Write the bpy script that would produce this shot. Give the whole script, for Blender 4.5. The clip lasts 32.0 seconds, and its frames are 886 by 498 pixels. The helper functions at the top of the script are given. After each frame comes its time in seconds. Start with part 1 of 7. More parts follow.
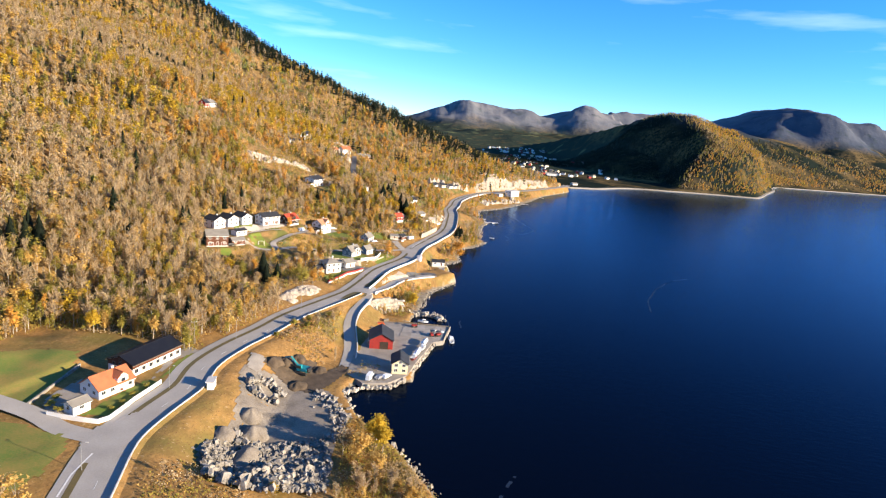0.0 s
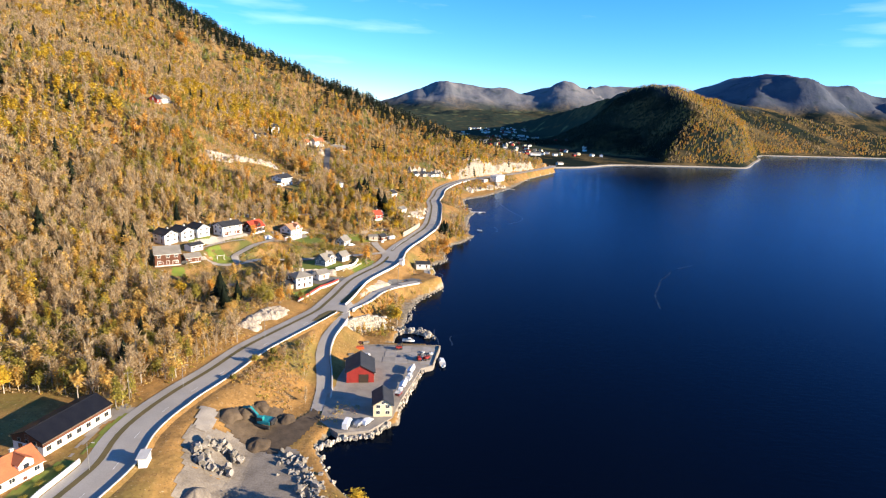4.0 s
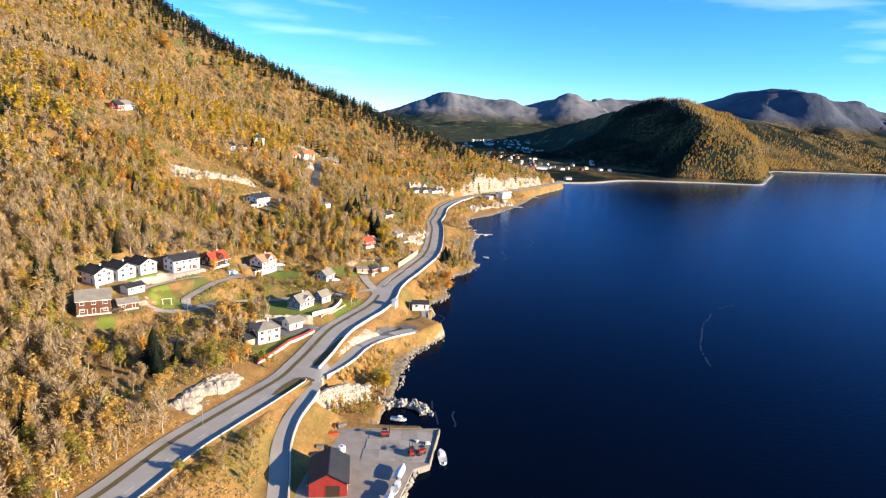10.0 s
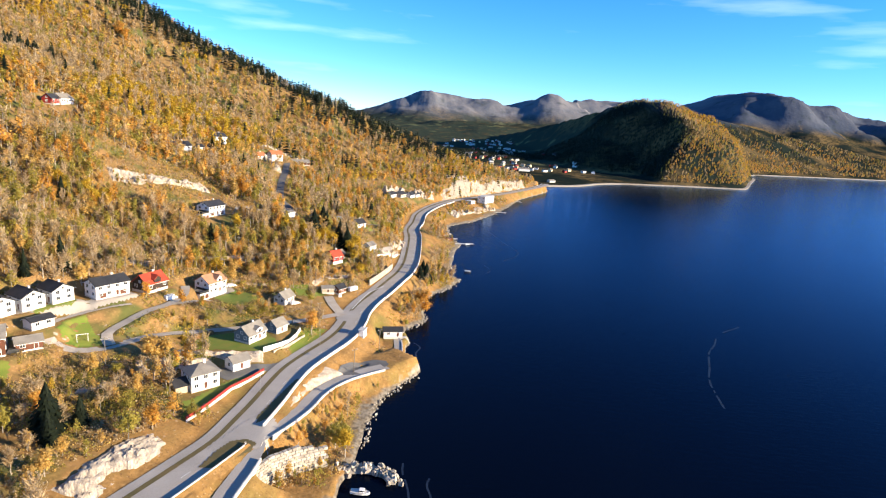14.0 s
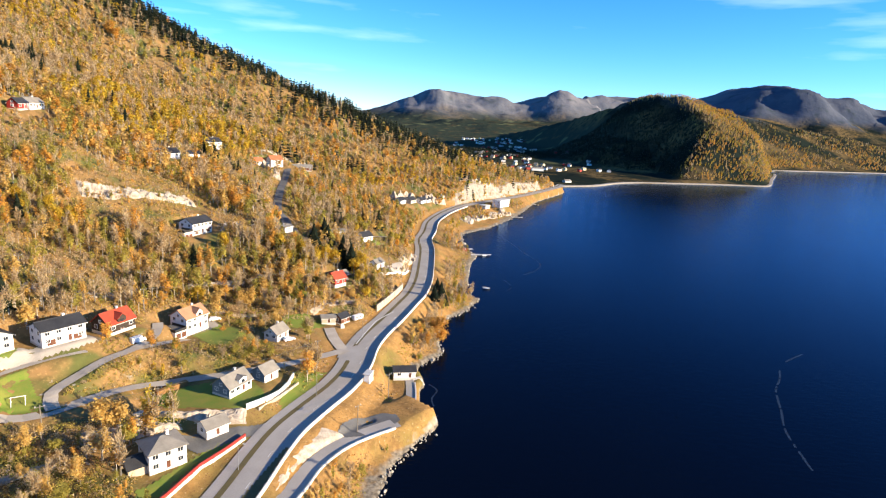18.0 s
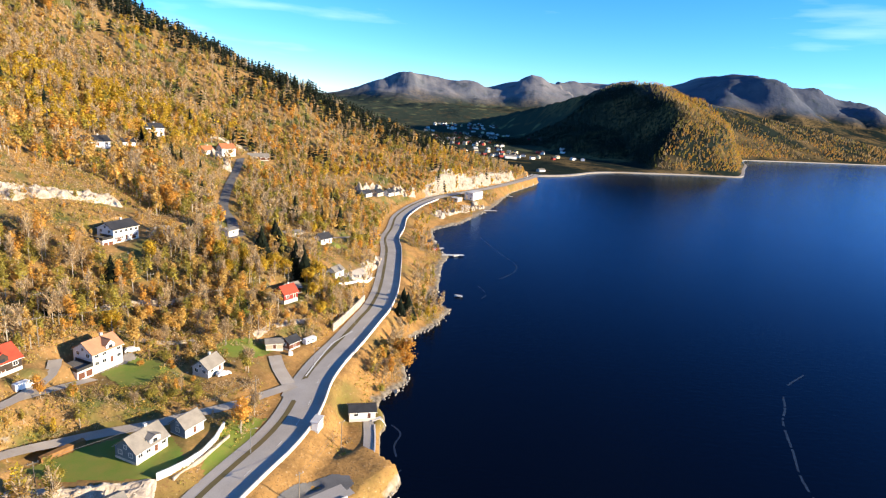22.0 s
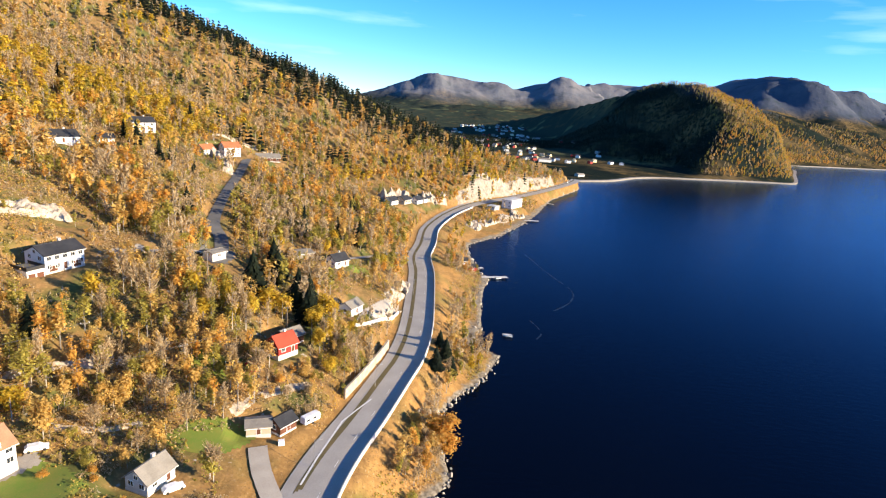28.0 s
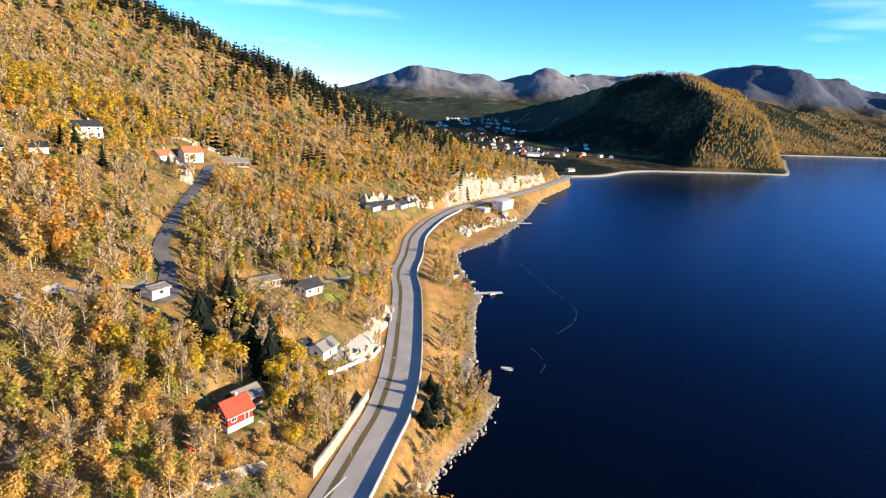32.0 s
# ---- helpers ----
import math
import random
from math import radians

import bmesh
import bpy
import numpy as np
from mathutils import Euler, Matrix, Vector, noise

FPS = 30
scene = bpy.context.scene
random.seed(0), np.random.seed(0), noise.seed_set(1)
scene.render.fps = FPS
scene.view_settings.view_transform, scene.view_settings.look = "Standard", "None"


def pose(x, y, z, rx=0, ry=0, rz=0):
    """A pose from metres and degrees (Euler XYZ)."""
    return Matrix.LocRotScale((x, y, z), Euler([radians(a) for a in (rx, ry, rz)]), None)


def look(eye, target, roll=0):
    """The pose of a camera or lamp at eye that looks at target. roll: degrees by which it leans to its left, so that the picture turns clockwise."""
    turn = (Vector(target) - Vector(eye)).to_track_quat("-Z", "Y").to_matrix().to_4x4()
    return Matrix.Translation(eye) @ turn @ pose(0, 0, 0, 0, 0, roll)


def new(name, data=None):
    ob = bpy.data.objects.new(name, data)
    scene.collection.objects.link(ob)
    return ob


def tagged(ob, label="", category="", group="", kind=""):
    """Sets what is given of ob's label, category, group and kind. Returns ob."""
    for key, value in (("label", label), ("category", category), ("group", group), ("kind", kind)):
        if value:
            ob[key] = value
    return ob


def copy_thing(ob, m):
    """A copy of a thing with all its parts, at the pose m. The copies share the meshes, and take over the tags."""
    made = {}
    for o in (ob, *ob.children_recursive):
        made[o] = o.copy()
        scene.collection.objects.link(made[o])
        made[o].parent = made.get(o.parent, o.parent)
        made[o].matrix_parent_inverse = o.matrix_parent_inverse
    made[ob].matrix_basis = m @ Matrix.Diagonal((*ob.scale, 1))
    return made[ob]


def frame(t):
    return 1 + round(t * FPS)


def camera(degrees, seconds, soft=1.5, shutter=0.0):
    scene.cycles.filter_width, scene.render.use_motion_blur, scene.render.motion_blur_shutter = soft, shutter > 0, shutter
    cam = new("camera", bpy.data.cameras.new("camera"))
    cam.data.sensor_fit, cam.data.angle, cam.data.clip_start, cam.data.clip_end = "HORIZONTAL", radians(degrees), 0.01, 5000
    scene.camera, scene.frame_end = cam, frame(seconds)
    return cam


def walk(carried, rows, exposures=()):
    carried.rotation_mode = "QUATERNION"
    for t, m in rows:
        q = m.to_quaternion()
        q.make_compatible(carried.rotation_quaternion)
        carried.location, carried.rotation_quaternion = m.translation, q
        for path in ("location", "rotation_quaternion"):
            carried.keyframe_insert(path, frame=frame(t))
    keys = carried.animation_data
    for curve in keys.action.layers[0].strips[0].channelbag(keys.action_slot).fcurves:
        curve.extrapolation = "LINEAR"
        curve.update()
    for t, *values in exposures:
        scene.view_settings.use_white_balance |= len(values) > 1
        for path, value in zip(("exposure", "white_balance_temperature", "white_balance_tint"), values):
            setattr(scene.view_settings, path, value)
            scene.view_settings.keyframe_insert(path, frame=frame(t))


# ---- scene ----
cam = camera(75.1, 32.0, 1.2)

# seconds, eye, a point ahead, lean
PATH = [
    (0, (3.09, 15.83, 99.96), (4.89, 308.88, 35.77), 6.0),
    (0.5, (2.59, 22.31, 100.52), (-2.21, 315.58, 37.52), 3.3),
    (1, (2.91, 27.23, 101.06), (-2.64, 320.16, 36.56), 1.4),
    (1.5, (3.49, 29.94, 101.58), (6.49, 322.37, 34.7), 1.4),
    (2, (5.02, 32.27, 102.04), (15.07, 324.61, 35.44), 1.5),
    (2.5, (5.67, 36.03, 102.25), (17.37, 328.55, 36.7), 3.3),
    (4.5, (2.97, 60.01, 102.84), (11.22, 350.71, 29.19), 3.0),
    (5, (3.86, 63.13, 103.43), (11.36, 354.88, 33.98), 2.4),
    (5.5, (6.37, 64.44, 104.58), (18.52, 356.29, 36.19), 1.9),
    (6, (8.55, 66.4, 105.63), (26.86, 358.09, 37.96), 3.9),
    (6.5, (9.19, 70.52, 105.97), (28.39, 362.94, 41.76), 6.1),
    (7, (7.63, 76.76, 105.46), (22.33, 368.74, 38.13), 5.5),
    (7.5, (5.15, 84.63, 104.77), (17.75, 374.82, 29.75), 4.8),
    (8, (3.84, 91.76, 104.06), (15.39, 381.77, 28.15), 4.4),
    (8.5, (3.7, 98.31, 103.26), (16.0, 388.56, 28.41), 3.9),
    (9, (4.15, 103.97, 102.63), (17.2, 394.88, 30.5), 3.9),
    (9.5, (4.38, 109.47, 102.35), (15.78, 401.14, 33.07), 4.2),
    (10, (4.16, 114.71, 102.01), (13.16, 406.99, 34.98), 3.9),
    (10.5, (3.63, 120.08, 101.66), (11.43, 412.73, 36.11), 3.1),
    (11, (3.69, 125.53, 101.63), (11.04, 418.49, 37.46), 3.0),
    (11.5, (4.24, 130.8, 101.82), (13.39, 423.64, 37.31), 3.3),
    (12, (4.48, 135.74, 102.1), (16.94, 428.22, 36.52), 3.3),
    (12.5, (4.83, 140.28, 102.23), (16.83, 432.65, 36.08), 3.0),
    (13, (5.35, 144.29, 102.23), (19.45, 436.33, 35.03), 3.4),
    (13.5, (6.05, 148.57, 102.69), (24.5, 440.12, 34.45), 3.5),
    (14, (6.56, 153.16, 103.05), (25.75, 444.98, 36.17), 4.7),
    (14.5, (6.85, 157.91, 103.33), (25.15, 450.06, 37.64), 4.2),
    (15, (6.56, 162.84, 103.68), (25.15, 455.24, 39.2), 4.7),
    (15.5, (6.29, 167.96, 103.88), (24.59, 460.63, 40.58), 4.5),
    (17.5, (4.8, 189.88, 103.49), (18.75, 482.2, 37.5), 4.4),
    (18, (4.82, 195.09, 103.6), (19.07, 486.94, 35.63), 3.8),
    (18.5, (4.93, 199.73, 103.69), (21.58, 491.25, 34.86), 3.4),
    (19, (4.81, 204.68, 104.13), (22.66, 495.73, 33.62), 2.9),
    (19.5, (4.71, 209.64, 104.48), (22.85, 500.09, 31.61), 2.5),
    (20, (5.39, 214.26, 105.17), (26.68, 504.68, 33.05), 2.0),
    (20.5, (5.78, 218.34, 105.57), (28.74, 508.99, 34.9), 3.6),
    (21, (6.51, 222.66, 106.01), (31.86, 513.51, 37.01), 4.3),
    (21.5, (7.37, 227.09, 106.46), (34.66, 517.12, 34.78), 3.9),
    (22, (7.68, 231.74, 106.43), (37.37, 520.73, 31.59), 4.8),
    (22.5, (7.83, 236.68, 106.1), (38.42, 525.23, 29.91), 7.0),
    (23, (7.27, 242.52, 105.24), (36.07, 530.68, 26.94), 7.7),
    (23.5, (5.79, 249.3, 104.18), (32.19, 536.66, 22.14), 5.9),
    (24, (5.25, 255.42, 103.24), (29.41, 543.05, 21.47), 5.2),
    (24.5, (5.72, 260.52, 102.41), (29.27, 548.92, 23.22), 5.6),
    (25, (5.6, 265.85, 101.31), (26.0, 555.84, 27.2), 5.0),
    (25.5, (5.17, 271.75, 100.55), (23.47, 562.48, 28.84), 5.1),
    (27.5, (4.5, 294.68, 98.71), (24.15, 585.65, 28.37), 3.7),
    (28, (3.78, 300.5, 98.67), (21.48, 590.59, 24.27), 5.0),
    (28.5, (3.76, 305.96, 98.81), (20.27, 598.41, 33.99), 4.1),
    (29, (3.16, 311.39, 98.41), (16.81, 604.86, 37.68), 4.4),
    (29.5, (3.2, 316.94, 98.77), (14.6, 608.39, 28.57), 2.8),
    (30, (3.08, 320.68, 99.35), (19.13, 611.43, 27.19), 3.5),
    (30.5, (3.43, 324.08, 100.16), (23.23, 613.09, 22.17), 3.9),
    (31, (4.0, 327.67, 100.64), (25.3, 615.79, 19.8), 4.0),
    (31.5, (4.15, 331.73, 101.0), (26.35, 619.9, 20.59), 3.7),
    (32, (4.61, 336.63, 100.98), (29.51, 625.36, 23.43), 4.3),
]
walk(cam, [(t, look(eye, target, roll)) for t, eye, target, roll in PATH])


# ---- sky and sun ----
SUN_UP, SUN_TURN = 15.5, 109.0
world = bpy.data.worlds.new("sky")
scene.world = world
world.use_nodes = True
wn, wl = world.node_tree.nodes, world.node_tree.links
wn.clear()
sky = wn.new("ShaderNodeTexSky")
sky.sky_type, sky.sun_disc = "NISHITA", False
sky.sun_elevation, sky.sun_rotation = radians(SUN_UP), radians(SUN_TURN)
sky.air_density, sky.dust_density, sky.ozone_density, sky.altitude = 0.70, 0.0, 6.0, 60
# thin high cirrus
coord = wn.new("ShaderNodeTexCoord")
stretch = wn.new("ShaderNodeMapping")
stretch.inputs["Scale"].default_value = (1.3, 0.7, 9.0)
stretch.inputs["Rotation"].default_value = (0.0, radians(7), 0.0)
stretch.inputs["Location"].default_value = (0.35, 0.0, 0.4)
streak = wn.new("ShaderNodeTexNoise")
streak.inputs["Scale"].default_value, streak.inputs["Detail"].default_value = 2.6, 7.0
cut = wn.new("ShaderNodeMapRange")
for key, value in (("From Min", 0.56), ("From Max", 0.95), ("To Min", 0.0), ("To Max", 0.4)):
    cut.inputs[key].default_value = value
veil = wn.new("ShaderNodeMix")
veil.data_type = "RGBA"
veil.inputs["B"].default_value = (7.5, 8.2, 9.0, 1)
back = wn.new("ShaderNodeBackground")
back.inputs["Strength"].default_value = 0.114
out = wn.new("ShaderNodeOutputWorld")
wl.new(coord.outputs["Generated"], stretch.inputs["Vector"])
wl.new(stretch.outputs["Vector"], streak.inputs["Vector"])
wl.new(streak.outputs["Fac"], cut.inputs["Value"])
wl.new(cut.outputs["Result"], veil.inputs["Factor"])
deep = wn.new("ShaderNodeHueSaturation")
deep.inputs["Saturation"].default_value, deep.inputs["Hue"].default_value = 1.12, 0.497
wl.new(sky.outputs["Color"], deep.inputs["Color"])
clear = wn.new("ShaderNodeMix")
clear.data_type, clear.blend_type = "RGBA", "MULTIPLY"
clear.inputs["Factor"].default_value = 1.0
clear.inputs["B"].default_value = (1.06, 1.0, 1.02, 1)
wl.new(deep.outputs["Color"], clear.inputs["A"])
wl.new(clear.outputs["Result"], veil.inputs["A"])
wl.new(veil.outputs["Result"], back.inputs["Color"])
wl.new(back.outputs["Background"], out.inputs["Surface"])

sun = new("sun", bpy.data.lights.new("sun", "SUN"))
sun.data.energy, sun.data.angle, sun.data.color = 5.0, radians(0.53), (1.0, 0.815, 0.565)
toward = Vector((math.sin(radians(SUN_TURN)), math.cos(radians(SUN_TURN)), math.tan(radians(SUN_UP))))
sun.matrix_world = look(toward * 100, (0, 0, 0))
scene.view_settings.exposure = 1.45

# ---- materials ----
def material(name, colour, second=None, size=1.0, rough=0.8, metal=0.0, bump=0.0, grain=None, amount=0.5, each=0.0, spec=0.3):
    """A plain surface with broad stains and fine grain, at real-world size; each: how far pieces differ."""
    m = bpy.data.materials.new(name)
    m.use_nodes = True
    n, l = m.node_tree.nodes, m.node_tree.links
    b = n["Principled BSDF"]
    b.inputs["Roughness"].default_value, b.inputs["Metallic"].default_value = rough, metal
    b.inputs["Specular IOR Level"].default_value = spec
    geo = n.new("ShaderNodeNewGeometry")
    broad, fine = n.new("ShaderNodeTexNoise"), n.new("ShaderNodeTexNoise")
    broad.inputs["Scale"].default_value, broad.inputs["Detail"].default_value = 1 / size, 5
    fine.inputs["Scale"].default_value, fine.inputs["Detail"].default_value = 1 / (grain or size / 9), 4
    for tex in (broad, fine):
        l.new(geo.outputs["Position"], tex.inputs["Vector"])
    add = n.new("ShaderNodeMath")
    add.operation = "MULTIPLY_ADD"
    l.new(broad.outputs["Fac"], add.inputs[0])
    add.inputs[1].default_value = 0.62
    scaled = n.new("ShaderNodeMath")
    scaled.operation = "MULTIPLY"
    scaled.inputs[1].default_value = 0.38
    l.new(fine.outputs["Fac"], scaled.inputs[0])
    l.new(scaled.outputs[0], add.inputs[2])
    tone = n.new("ShaderNodeMapRange")
    tone.inputs["From Min"].default_value, tone.inputs["From Max"].default_value = 0.36, 0.64
    l.new(add.outputs[0], tone.inputs["Value"])
    mix = n.new("ShaderNodeMix")
    mix.data_type = "RGBA"
    mix.inputs["A"].default_value = (*colour, 1)
    mix.inputs["B"].default_value = (*(second or [c * (1 - amount) for c in colour]), 1)
    l.new(tone.outputs["Result"], mix.inputs["Factor"])
    last = mix.outputs["Result"]
    if each:
        info, hue, val = n.new("ShaderNodeObjectInfo"), n.new("ShaderNodeHueSaturation"), n.new("ShaderNodeMapRange")
        val.inputs["To Min"].default_value, val.inputs["To Max"].default_value = 1 - each, 1 + each
        l.new(info.outputs["Random"], val.inputs["Value"])
        l.new(val.outputs["Result"], hue.inputs["Value"])
        l.new(last, hue.inputs["Color"])
        last = hue.outputs["Color"]
    l.new(last, b.inputs["Base Color"])
    if bump:
        bp = n.new("ShaderNodeBump")
        bp.inputs["Strength"].default_value, bp.inputs["Distance"].default_value = min(1, bump * 4), bump
        l.new(add.outputs[0], bp.inputs["Height"])
        l.new(bp.outputs["Normal"], b.inputs["Normal"])
    return m


def foliage(name, dark, light, size=7.0, gloss=0.25):
    """Leaves that vary from tree to tree and from leaf to leaf and let some light through."""
    m = bpy.data.materials.new(name)
    m.use_nodes = True
    n, l = m.node_tree.nodes, m.node_tree.links
    b = n["Principled BSDF"]
    b.inputs["Roughness"].default_value, b.inputs["Specular IOR Level"].default_value = 0.75, gloss
    geo, tex, mix = n.new("ShaderNodeNewGeometry"), n.new("ShaderNodeTexNoise"), n.new("ShaderNodeMix")
    tex.inputs["Scale"].default_value, tex.inputs["Detail"].default_value = 1 / size, 3
    l.new(geo.outputs["Position"], tex.inputs["Vector"])
    add = n.new("ShaderNodeMath")
    add.operation = "MULTIPLY_ADD"
    add.inputs[1].default_value = 0.5
    l.new(geo.outputs["Random Per Island"], add.inputs[0])
    l.new(tex.outputs["Fac"], add.inputs[2])
    tone = n.new("ShaderNodeMapRange")
    tone.inputs["From Min"].default_value, tone.inputs["From Max"].default_value = 0.42, 1.05
    l.new(add.outputs[0], tone.inputs["Value"])
    mix.data_type = "RGBA"
    mix.inputs["A"].default_value, mix.inputs["B"].default_value = (*dark, 1), (*light, 1)
    l.new(tone.outputs["Result"], mix.inputs["Factor"])
    l.new(mix.outputs["Result"], b.inputs["Base Color"])
    thin = n.new("ShaderNodeBsdfTranslucent")
    l.new(mix.outputs["Result"], thin.inputs["Color"])
    both = n.new("ShaderNodeMixShader")
    both.inputs["Fac"].default_value = 0.5
    l.new(b.outputs["BSDF"], both.inputs[1])
    l.new(thin.outputs["BSDF"], both.inputs[2])
    l.new(both.outputs["Shader"], n["Material Output"].inputs["Surface"])
    return m


ASPHALT = material("asphalt", (0.37, 0.345, 0.315), (0.285, 0.265, 0.24), 9, 0.9, bump=0.01, grain=0.3)
OLD_ASPHALT = material("old_asphalt", (0.148, 0.144, 0.141), (0.096, 0.095, 0.092), 6, 0.9, bump=0.01, grain=0.3)
LANE_ASPHALT = material("lane_asphalt", (0.40, 0.36, 0.31), (0.30, 0.265, 0.225), 5, 0.92, bump=0.01, grain=0.3)
QUARRY = material("crushed_quarry_stone", (0.27, 0.235, 0.195), (0.13, 0.108, 0.086), 7, 0.95, bump=0.06, grain=0.5)
GRAVEL = material("gravel", (0.31, 0.28, 0.245), (0.215, 0.19, 0.165), 4, 0.95, bump=0.03, grain=0.25)
CONCRETE = material("concrete", (0.62, 0.59, 0.55), (0.50, 0.47, 0.43), 3, 0.85, bump=0.01)
PLASTER = material("white_paint", (0.80, 0.79, 0.77), (0.70, 0.69, 0.67), 2.5, 0.6, bump=0.004)
GREY_PAINT = material("grey_paint", (0.55, 0.54, 0.52), (0.44, 0.43, 0.41), 2.5, 0.6)
CREAM_PAINT = material("cream_paint", (0.78, 0.66, 0.42), (0.68, 0.56, 0.34), 2.5, 0.65)
TAN_PAINT = material("tan_paint", (0.459, 0.392, 0.296), (0.385, 0.318, 0.229), 2.5, 0.65)
RED_PAINT = material("red_paint", (0.311, 0.033, 0.026), (0.222, 0.022, 0.018), 2, 0.65)
BROWN_WOOD = material("brown_stained_wood", (0.148, 0.056, 0.030), (0.081, 0.033, 0.018), 2, 0.7)
DARK_WOOD = material("dark_stained_wood", (0.052, 0.033, 0.024), (0.030, 0.021, 0.015), 2, 0.7)
BLUE_PAINT = material("blue_grey_paint", (0.148, 0.200, 0.252), (0.111, 0.155, 0.200), 2, 0.65)
SLATE = material("dark_roof_tiles", (0.041, 0.041, 0.044), (0.022, 0.023, 0.026), 2.2, 0.6, bump=0.02, grain=0.3)
GREY_TILE = material("grey_roof_tiles", (0.244, 0.222, 0.192), (0.170, 0.155, 0.133), 2.2, 0.75, bump=0.02, grain=0.3)
ORANGE_TILE = material("orange_roof_tiles", (0.444, 0.148, 0.063), (0.340, 0.107, 0.048), 2.2, 0.7, bump=0.02, grain=0.3)
SALMON_TILE = material("weathered_clay_tiles", (0.414, 0.222, 0.126), (0.326, 0.170, 0.096), 2.2, 0.7, bump=0.02, grain=0.3)
RED_TILE = material("red_roof_tiles", (0.385, 0.063, 0.030), (0.311, 0.044, 0.022), 2.2, 0.65, bump=0.02, grain=0.3)
GLASS = material("window_glass", (0.03, 0.035, 0.045), (0.02, 0.025, 0.03), 2, 0.08, spec=0.8)
METAL = material("galvanised_metal", (0.42, 0.42, 0.42), (0.33, 0.33, 0.33), 0.6, 0.45, metal=0.7)
DARK_METAL = material("dark_metal", (0.05, 0.05, 0.052), (0.03, 0.03, 0.03), 0.6, 0.5, metal=0.4)
WOOD_GREY = material("weathered_wood", (0.222, 0.192, 0.155), (0.148, 0.126, 0.096), 1.2, 0.85)
ROCK = material("pale_rock", (0.50, 0.43, 0.345), (0.24, 0.195, 0.15), 2.2, 0.9, bump=0.2, grain=0.35)
CLIFF = material("blasted_cliff_rock", (0.37, 0.32, 0.265), (0.19, 0.158, 0.122), 2.6, 0.9, bump=0.3, grain=0.8)
GREY_ROCK = material("grey_blast_rock", (0.34, 0.31, 0.275), (0.15, 0.135, 0.115), 1.6, 0.9, bump=0.08, grain=0.3, each=0.25)
LAWN = material("lawn_grass", (0.112, 0.175, 0.022), (0.18, 0.175, 0.035), 4, 0.95, bump=0.05, grain=0.3)
VERGE = material("rough_verge_grass", (0.089, 0.078, 0.033), (0.141, 0.104, 0.044), 4, 0.95, bump=0.06, grain=0.3)
MEADOW = material("meadow_grass", (0.115, 0.165, 0.03), (0.25, 0.185, 0.05), 8, 0.95, bump=0.1, grain=0.5)
TEAL_PAINT = material("teal_machine_paint", (0.022, 0.244, 0.266), (0.015, 0.192, 0.207), 0.8, 0.4)
RUBBER = material("black_rubber", (0.02, 0.02, 0.02), (0.03, 0.03, 0.03), 0.5, 0.8)
ORANGE_PAINT = material("orange_machine_paint", (0.481, 0.096, 0.022), (0.370, 0.074, 0.022), 0.8, 0.5)
GEL = material("white_gelcoat", (0.82, 0.82, 0.82), (0.74, 0.74, 0.74), 1.2, 0.25, spec=0.5)
EARTH = material("bare_earth", (0.118, 0.085, 0.056), (0.063, 0.046, 0.031), 2.5, 0.95, bump=0.1, grain=0.4)
LINE_PAINT = material("road_line_paint", (0.72, 0.71, 0.69), (0.58, 0.57, 0.55), 1.0, 0.7)


# ---- meshes ----
def link(name, me, mat, parent=None, label=""):
    ob = new(name, me)
    if mat is not None:
        me.materials.append(mat)
    if parent is not None:
        ob.parent = parent
    if label:
        ob["label"] = label
    return ob


def part(name, bm, mat, parent=None, label=""):
    me = bpy.data.meshes.new(name)
    bm.to_mesh(me)
    bm.free()
    return link(name, me, mat, parent, label)


def raw(name, verts, faces, mat, parent=None, label="", smooth=False):
    me = bpy.data.meshes.new(name)
    me.from_pydata([tuple(map(float, v)) for v in verts], [], [tuple(map(int, f)) for f in faces])
    if smooth:
        me.shade_smooth()
    return link(name, me, mat, parent, label)


def triangles(name, verts, mat, parent=None, label=""):
    """A mesh of loose triangles from an array of shape (n, 3, 3)."""
    n = len(verts)
    me = bpy.data.meshes.new(name)
    me.vertices.add(3 * n)
    me.vertices.foreach_set("co", np.ascontiguousarray(verts, np.float32).ravel())
    me.loops.add(3 * n)
    me.loops.foreach_set("vertex_index", np.arange(3 * n, dtype=np.int32))
    me.polygons.add(n)
    me.polygons.foreach_set("loop_start", np.arange(0, 3 * n, 3, dtype=np.int32))
    me.update(calc_edges=True)
    return link(name, me, mat, parent, label)


def box(bm, x, y, z, sx, sy, sz, m=None):
    """A box with its centre at x, y and its foot at z."""
    t = Matrix.Translation((x, y, z + sz / 2)) @ Matrix.Diagonal((sx, sy, sz, 1))
    bmesh.ops.create_cube(bm, size=1, matrix=(m @ t) if m else t)
    return bm


def tube(bm, x, y, z, r, h, sides=8, top=None, m=None):
    t = Matrix.Translation((x, y, z + h / 2))
    bmesh.ops.create_cone(bm, cap_ends=True, segments=sides, radius1=r, radius2=r if top is None else top, depth=h, matrix=(m @ t) if m else t)
    return bm


def beam(bm, a, b, r, sides=6, top=None):
    a, b = Vector(a), Vector(b)
    turn = (b - a).to_track_quat("Z", "Y").to_matrix().to_4x4()
    bmesh.ops.create_cone(bm, cap_ends=True, segments=sides, radius1=r, radius2=r if top is None else top, depth=(b - a).length,
                          matrix=Matrix.Translation((a + b) / 2) @ turn)
    return bm


def soften(bm, width, segments=1):
    bmesh.ops.bevel(bm, geom=bm.edges[:], offset=width, segments=segments, affect="EDGES", profile=0.5)
    return bm


